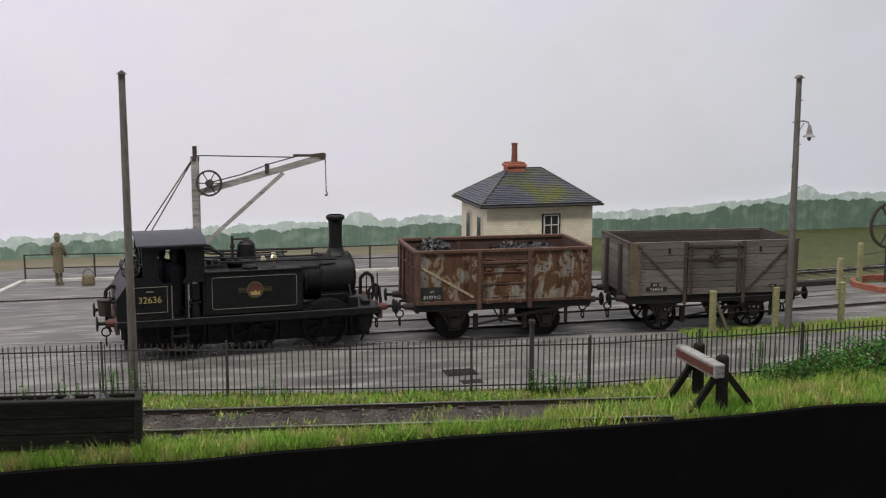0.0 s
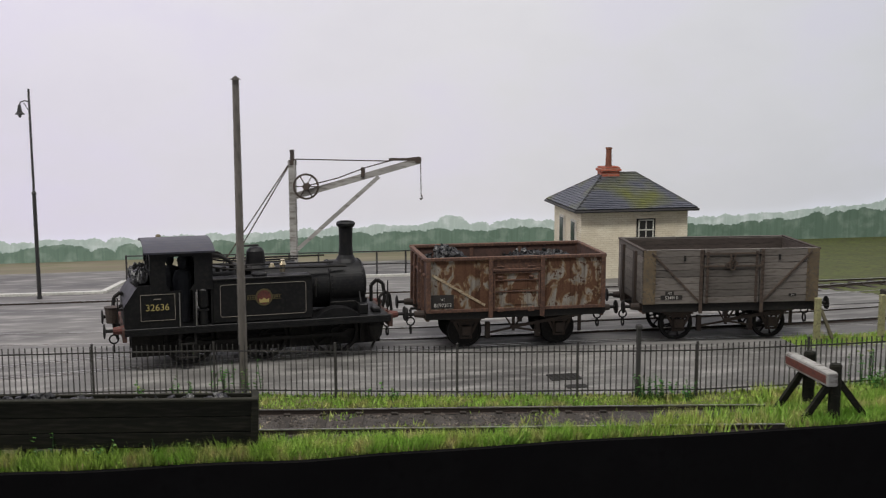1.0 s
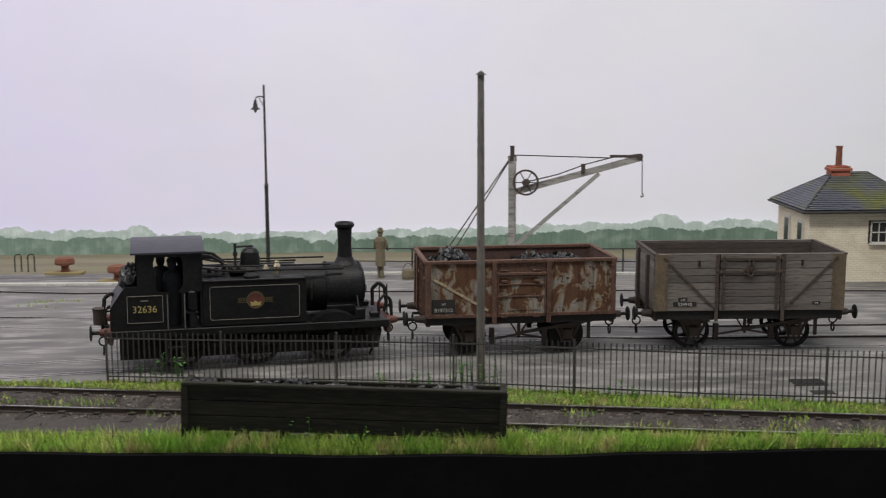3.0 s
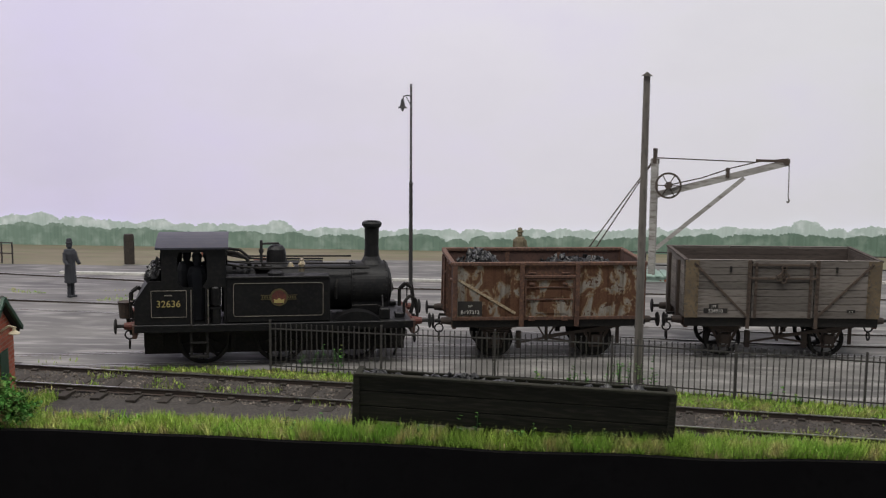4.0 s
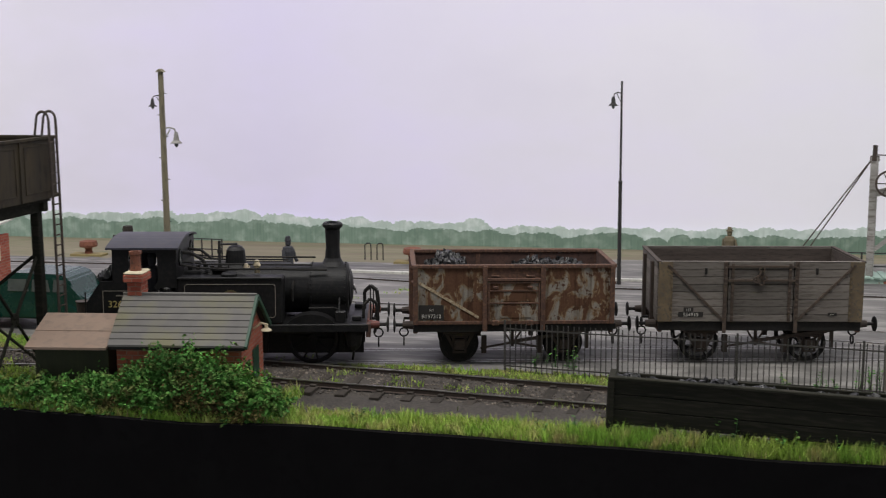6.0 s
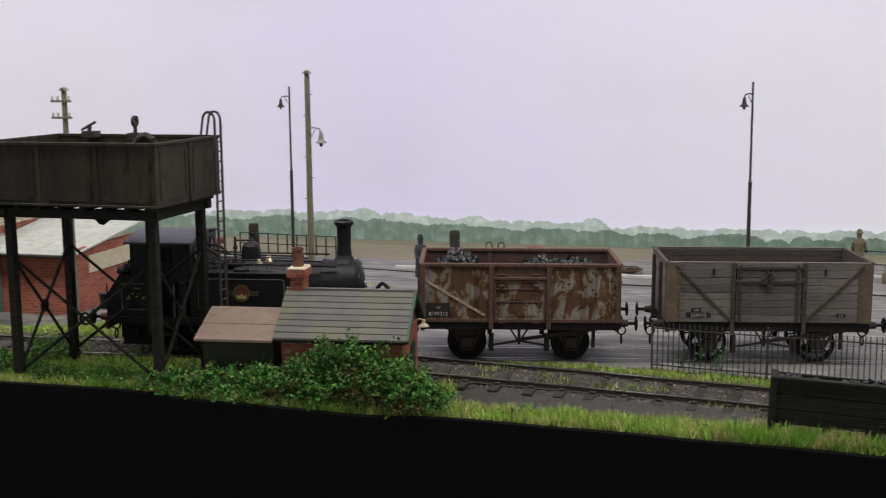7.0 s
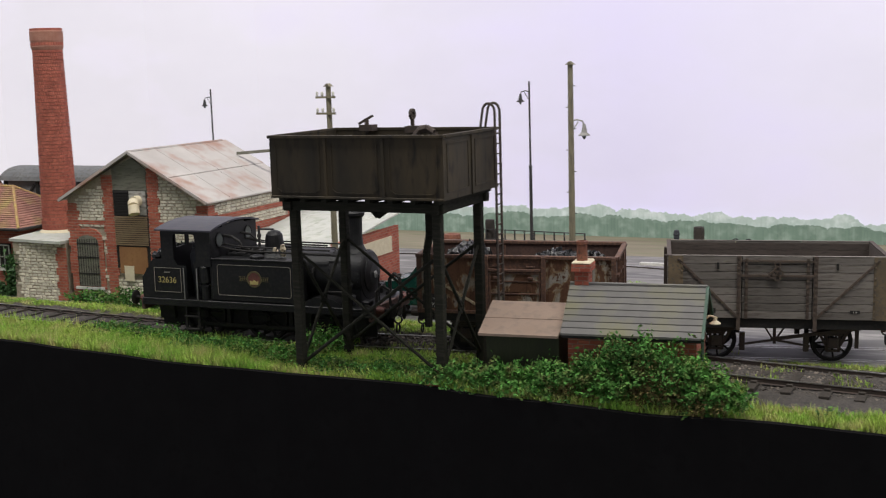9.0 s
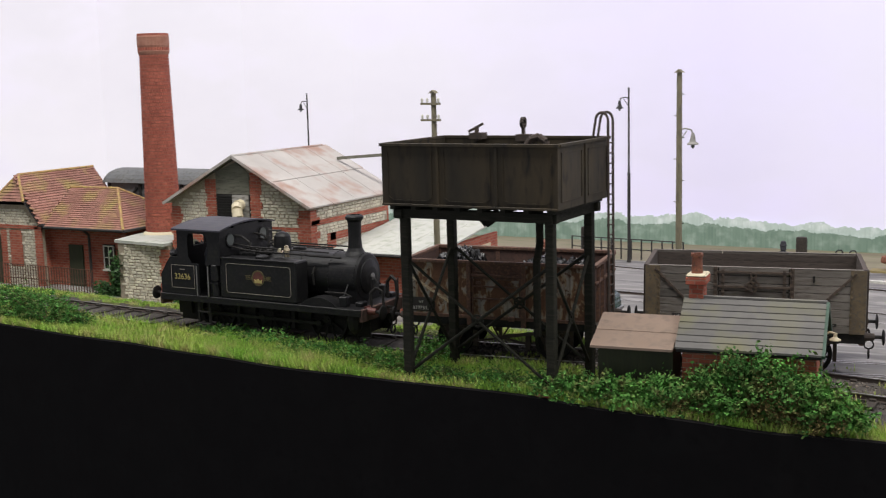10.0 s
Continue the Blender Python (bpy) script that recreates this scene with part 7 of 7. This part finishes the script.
def grow():
    rng = random.Random(21)
    front, low = [], []
    for _ in range(330000):
        x = rng.uniform(-900, 640)
        e = edge_y(x)
        y = e + rng.random() ** 1.25 * (215 - e)
        if zone(x, y) != 1:
            continue
        z = ground_z(x, y) - 0.3
        s = 0.65 + 0.7 * abs(noise.noise((x * 0.045, y * 0.045, 2))) + 0.5 * noise.noise((x * 0.012, y * 0.02, 8))
        strip = siding_y(x) - 28 if -300 < x < 400 else e + 60
        if y < strip:
            front.append((x, y, z, max(0.4, s)))
        elif rng.random() < 0.75:
            low.append((x, y, z, max(0.3, s) * 0.7))
    for _ in range(9000):
        x = rng.uniform(120, 640)
        e = edge_y(x)
        y = e + rng.uniform(0.5, 26 if x > 330 else 9)
        front.append((x, y, ground_z(x, y) - 0.3, 0.9 + 0.7 * abs(noise.noise((x * 0.06, y * 0.1, 2)))))
    for _ in range(1500):
        x = rng.uniform(-900, -470)
        y = main_y(x) + rng.uniform(-32, -19)
        front.append((x, y, ground_z(x, y) - 0.3, 0.75 + 0.5 * abs(noise.noise((x * 0.06, y * 0.1, 2)))))
    for _ in range(5200):
        x = rng.uniform(-30, 150)
        e = edge_y(x)
        y = e + rng.uniform(0.5, 8)
        front.append((x, y, ground_z(x, y) - 0.3, 1.1 + 0.7 * abs(noise.noise((x * 0.06, y * 0.1, 2)))))
    for _ in range(9000):
        x = rng.uniform(-560, -300)
        e = edge_y(x)
        y = e + rng.uniform(0.5, 55)
        front.append((x, y, ground_z(x, y) - 0.3, 0.65 + 0.6 * abs(noise.noise((x * 0.06, y * 0.06, 2)))))
    dry = []
    for _ in range(9000):
        x = rng.uniform(-900, 420)
        y = edge_y(x) + rng.random() ** 1.6 * 50
        if zone(x, y) == 1 and noise.noise((x * 0.02, y * 0.06, 12)) > -0.05:
            dry.append((x, y, ground_z(x, y) - 0.3, 0.8))
    blades("dry_grass", "straw-coloured dry grass among the green", dry, 3.5, 7.5, mk("straw_grass", [(0.42, 0.36, 0.16), (0.55, 0.46, 0.24), (0.3, 0.3, 0.1)], 0.03, 0.85, island=0.35, world_space=True), 0.36)
    blades("grass", "bright green static grass along the front edge", front, 4.0, 8.5, GRASS, 0.42)
    blades("grass_verge", "short green grass verge beside the siding", low, 2.5, 6.0, GRASS, 0.42)
    weeds = []
    for _ in range(9000):
        x = rng.uniform(-430, 392)
        y = siding_y(x) + rng.gauss(0, 16)
        if y > edge_y(x) + 5 and noise.noise((x * 0.03, y * 0.05, 4)) > 0.22:
            weeds.append((x, y, ground_z(x, y) - 0.3, 0.7))
    for _ in range(5000):
        x = rng.uniform(480, 640)
        y = 172 + rng.gauss(0, 7)
        weeds.append((x, y, ground_z(x, y) - 0.2, 0.8))
    for _ in range(2200):
        x, y = rng.uniform(-330, -150), rng.uniform(330, 400)
        if noise.noise((x * 0.02, y * 0.05, 6)) > 0.3:
            weeds.append((x, y, ground_z(x, y) - 0.2, 0.5))
    blades("track_weeds", "sparse weeds among the ballast", weeds, 2, 5, GRASS, 0.4)


grow()


def stones():
    rng = np.random.default_rng(12)
    pts = []
    while len(pts) < 9000:
        x = rng.uniform(-430, 330)
        y = siding_y(x) + rng.uniform(-25, 25)
        if y > edge_y(x) + 6:
            pts.append((x, y, ground_z(x, y) - 0.5))
    p = np.array(pts)
    n = len(p)
    base = np.array([(1, 0, 0), (-1, 0, 0), (0, 1, 0), (0, -1, 0), (0, 0, 1.0), (0, 0, -1.0)])
    v = p[:, None] + base[None] * rng.uniform(0.35, 1.1, (n, 6, 1)) + rng.normal(0, 0.12, (n, 6, 3))
    tri = np.array([(0, 2, 4), (2, 1, 4), (1, 3, 4), (3, 0, 4), (2, 0, 5), (1, 2, 5), (3, 1, 5), (0, 3, 5)])
    f = (tri[None] + 6 * np.arange(n)[:, None, None]).reshape(-1, 3)
    me = bpy.data.meshes.new("ballast_stones")
    me.from_pydata((v.reshape(-1, 3) * MM).tolist(), [], f.tolist())
    me.materials.append(mk("loose_ballast", [(0.06, 0.052, 0.046), (0.14, 0.122, 0.105), (0.24, 0.2, 0.165)], 0.05, 0.95, island=0.5, world_space=True))
    tagged(new("ballast_stones", me), "loose dirty ballast stones between the rails", "ballast", kind="stuff")


stones()


def leaf_mass(name, label, category, blobs, n, size, mt, seed, stems=40):
    """A shrub: twigs and many small leaves on uneven clumps; blobs are (x, y, z, rx, ry, rz)."""
    rng = np.random.default_rng(seed)
    ob = thing(name, label, category)
    area = np.array([b[3] * b[5] for b in blobs])
    pick = rng.choice(len(blobs), n, p=area / area.sum())
    bl = np.array(blobs)[pick]
    d = rng.normal(0, 1, (n, 3))
    d /= np.linalg.norm(d, axis=1)[:, None]
    r = rng.uniform(0.45, 1.08, n) ** 0.6
    lump = np.array([1 + 0.75 * noise.noise(tuple(q * 3.0 + p)) + 0.35 * noise.noise(tuple(q * 9 + p)) for q, p in zip(d, pick)])
    p = bl[:, :3] + d * bl[:, 3:] * (r * lump)[:, None]
    keep = p[:, 2] > np.array([ground_z(x, y) for x, y in p[:, :2]])
    p = p[keep]
    m = len(p)
    u = rng.normal(0, 1, (m, 3))
    u /= np.linalg.norm(u, axis=1)[:, None]
    w = np.cross(u, rng.normal(0, 1, (m, 3)))
    w /= np.linalg.norm(w, axis=1)[:, None]
    s = (size * rng.uniform(0.5, 1.2, m))[:, None]
    v = np.stack([p - u * s, p + w * s * 0.55, p + u * s, p - w * s * 0.55], 1)
    me = bpy.data.meshes.new("foliage")
    me.from_pydata((v.reshape(-1, 3) * MM).tolist(), [], np.arange(4 * m).reshape(-1, 4).tolist())
    me.materials.append(mt)
    lf = new("foliage", me)
    lf.parent = ob
    lf["kind"] = "stuff"
    bm = B()
    pr = random.Random(seed)
    for _ in range(stems):
        b = pr.choice(blobs)
        a = (b[0] + pr.uniform(-0.4, 0.4) * b[3], b[1] + pr.uniform(-0.3, 0.3) * b[4], ground_z(b[0], b[1]) - 1)
        c = (b[0] + pr.uniform(-0.8, 0.8) * b[3], b[1] + pr.uniform(-0.8, 0.8) * b[4], b[2] + pr.uniform(0.2, 0.8) * b[5])
        rod(bm, a, c, 0.5, 0.2, 4)
    part("twig_mass", bm, TWIG, ob)
    return ob


def gz(x, y, dz):
    return ground_z(x, y) + dz


leaf_mass("bush", "dense bright green bramble bush before the shed", "bush", [(x, y, gz(x, y, z), rx, ry, rz) for x, y, z, rx, ry, rz in ((-205, 6, 14, 22, 12, 17), (-182, 8, 11, 18, 12, 14), (-222, 5, 10, 18, 11, 13), (-250, 4, 7, 18, 10, 10), (-275, 4, 6, 16, 10, 9), (-168, 9, 7, 12, 10, 9), (-300, 6, 5, 14, 9, 8))], 38000, 1.25, LEAF, 4, 90)
DRYLEAF = mk("brown_olive_leaves", [(0.1, 0.085, 0.03), (0.16, 0.13, 0.05), (0.07, 0.06, 0.03)], 0.06, 0.9, island=0.4, world_space=True, spec=0.1)
leaf_mass("dead_bramble", "brown dead bramble stems among the bush", "bush", [(x, y, gz(x, y, z), rx, ry, rz) for x, y, z, rx, ry, rz in ((-198, -1, 10, 12, 7, 12), (-235, 0, 5, 16, 6, 6), (-180, 1, 5, 14, 7, 6))], 5000, 0.9, DRYLEAF, 14, 60)
leaf_mass("bush", "low bramble bush on the front bank", "bush", [(x, y, gz(x, y, z), rx, ry, rz) for x, y, z, rx, ry, rz in ((-700, 50, 9, 26, 14, 13), (-735, 50, 10, 26, 14, 15), (-675, 48, 6, 18, 10, 8))], 16000, 0.95, LEAF, 5, 40)
leaf_mass("bush", "low bramble patch on the bank by the tank", "bush", [(x, y, gz(x, y, z), rx, ry, rz) for x, y, z, rx, ry, rz in ((-420, 30, 4, 22, 12, 7), (-450, 40, 4, 24, 14, 7), (-480, 45, 3, 26, 12, 6), (-405, 60, 5, 14, 12, 10), (-340, 12, 3, 18, 9, 7), (-310, 10, 4, 18, 9, 8), (-372, 12, 3, 18, 9, 6), (-402, 20, 4, 16, 10, 7), (-520, 60, 3, 20, 12, 5), (-560, 66, 2, 22, 12, 5))], 24000, 0.95, LEAF, 6, 40)
leaf_mass("bush", "rambling green bush at the fence end", "bush", [(x, y, gz(x, y, z), rx, ry, rz) for x, y, z, rx, ry, rz in ((476, 42, 3, 16, 9, 8), (500, 42, 5, 20, 10, 11), (530, 43, 6, 24, 11, 13), (560, 44, 7, 26, 11, 14), (590, 46, 7, 26, 12, 14))], 20000, 1.0, LEAF, 7, 70)
leaf_mass("ivy", "dark green ivy climbing the brick wall", "ivy", [(-560, 190, 12, 15, 9, 20), (-552, 192, 22, 12, 7, 16), (-572, 190, 4, 14, 9, 12)], 8000, 1.4, LEAF, 8, 20)
leaf_mass("ivy", "dark ivy on the flint wall corner", "ivy", [(-782, 212, 4, 9, 6, 20), (-776, 208, 16, 6, 4, 12), (-800, 214, -6, 14, 7, 8)], 2600, 1.7, LEAFD, 9, 10)
leaf_mass("bush", "low weeds along the foot of the works wall", "bush", [(-650, 196, -4, 22, 6, 9), (-690, 198, -5, 24, 6, 7), (-615, 194, -4, 20, 6, 8)], 3600, 1.5, LEAF, 10, 20)


def weed_clump(x, y, seed, hgt, n=7):
    w = thing("weed_clump", "leafy green weeds at the foot of the fence", "weeds")
    pr = random.Random(seed)
    lv, st = B(), B()
    for _ in range(n):
        bx = x + pr.uniform(-14, 14)
        by = max(edge_y(bx) + 4, y + pr.uniform(-4, 4))
        z = ground_z(bx, by)
        h = hgt * pr.uniform(0.5, 1.1)
        tip = (bx + pr.uniform(-2, 2), by + pr.uniform(-2, 2), z + h)
        rod(st, (bx, by, z - 0.5), tip, 0.3, 0.15, 4)
        for k in range(9):
            q = Vector((bx, by, z)).lerp(Vector(tip), (k + 1) / 9)
            a, s = pr.uniform(0, 6.3), pr.uniform(1.3, 2.4)
            u, n2 = Vector((math.cos(a), math.sin(a), 0.25)) * s, Vector((-math.sin(a), math.cos(a), pr.uniform(-0.4, 0.4))) * s * 0.45
            lv.faces.new([lv.verts.new(q), lv.verts.new(q + u * 0.5 + n2), lv.verts.new(q + u), lv.verts.new(q + u * 0.5 - n2)])
    f = part("leaves", lv, LEAF, w)
    f["kind"] = "stuff"
    part("stems", st, LEAFD, w)


for i, (x, y, h, n) in enumerate(((136, 116, 17, 12), (112, 116, 12, 6), (-40, 138, 12, 8), (340, 60, 13, 12), (470, 60, 20, 10), (355, 56, 10, 8), (210, 84, 8, 5), (96, 108, 10, 4), (40, 9, 16, 5), (90, 8, 13, 4), (-10, 12, 10, 4), (20, 9, 11, 5), (62, 5, 11, 7), (105, 4, 12, 7), (75, 5, 9, 6), (120, 8, 10, 4), (-30, 14, 9, 5), (-120, 14, 8, 5), (510, 66, 26, 10))):
    weed_clump(x, y, i + 30, h, n)

# ---- the train's run: distance along the running line at each time ----
RUN = ((0, 356.2), (0.5, 329.3), (1, 297.9), (1.5, 264.4), (2, 228.5), (2.5, 192.4), (3, 154.4), (3.5, 116.0), (4, 77.2), (4.5, 38.8), (5, -1.4), (5.5, -39.7), (6, -79.9), (6.5, -120.0), (7, -159.8), (7.5, -199.0), (8, -239.0), (8.5, -278.6), (9, -317.5), (9.5, -353.8), (10, -389.8))
LINE_X = np.linspace(-955, 715, 3341)
LINE_Y = np.array([main_y(x) for x in LINE_X])
LINE_S = np.concatenate([[0], np.cumsum(np.hypot(np.diff(LINE_X), np.diff(LINE_Y)))])
LINE_S -= np.interp(0, LINE_X, LINE_S)


def on_line(s, half):
    """The pose of a vehicle whose axles stand half a wheelbase either side of s."""
    a, b = ((float(np.interp(k, LINE_S, LINE_X)), float(np.interp(k, LINE_S, LINE_Y))) for k in (s - half, s + half))
    return P((a[0] + b[0]) / 2, (a[1] + b[1]) / 2, (main_z(a[0]) + main_z(b[0])) / 2, 0, math.degrees(math.atan2(main_z(a[0]) - main_z(b[0]), b[0] - a[0])), math.degrees(math.atan2(b[1] - a[1], b[0] - a[0])))


def motions():
    times = [round(0.5 * i, 2) for i in range(21)]
    fine = [round(i / 6, 4) for i in range(61)]
    run = lambda t: lerp(t, RUN)
    for v, off, half in ((LOCO, -150.5, 43.3), (WAGON_A, 8.2, 30), (WAGON_B, 148.7, 31)):
        walk(v, [(t, on_line(run(t) + off, half)) for t in times])
    for w in LOCO_WHEELS:
        x = w.matrix_basis.translation.x / MM
        walk(w, [(t, P(x, 0, 14.2, 0, math.degrees(run(t) / 14.4), 0)) for t in fine])
    for w in (*WHEELS_A, *WHEELS_B):
        x = w.matrix_basis.translation.x / MM
        walk(w, [(t, P(x, 0, 10.8, 0, math.degrees(run(t) / 10.6), 0)) for t in fine])
    for r, s in LOCO_RODS:
        rows = []
        for t in fine:
            a = run(t) / 14.4 + (math.pi / 2 if s > 0 else 0)
            rows.append((t, P(5.5 * math.sin(a), s * 18.4, 14.2 + 5.5 * math.cos(a))))
        walk(r, rows)


motions()
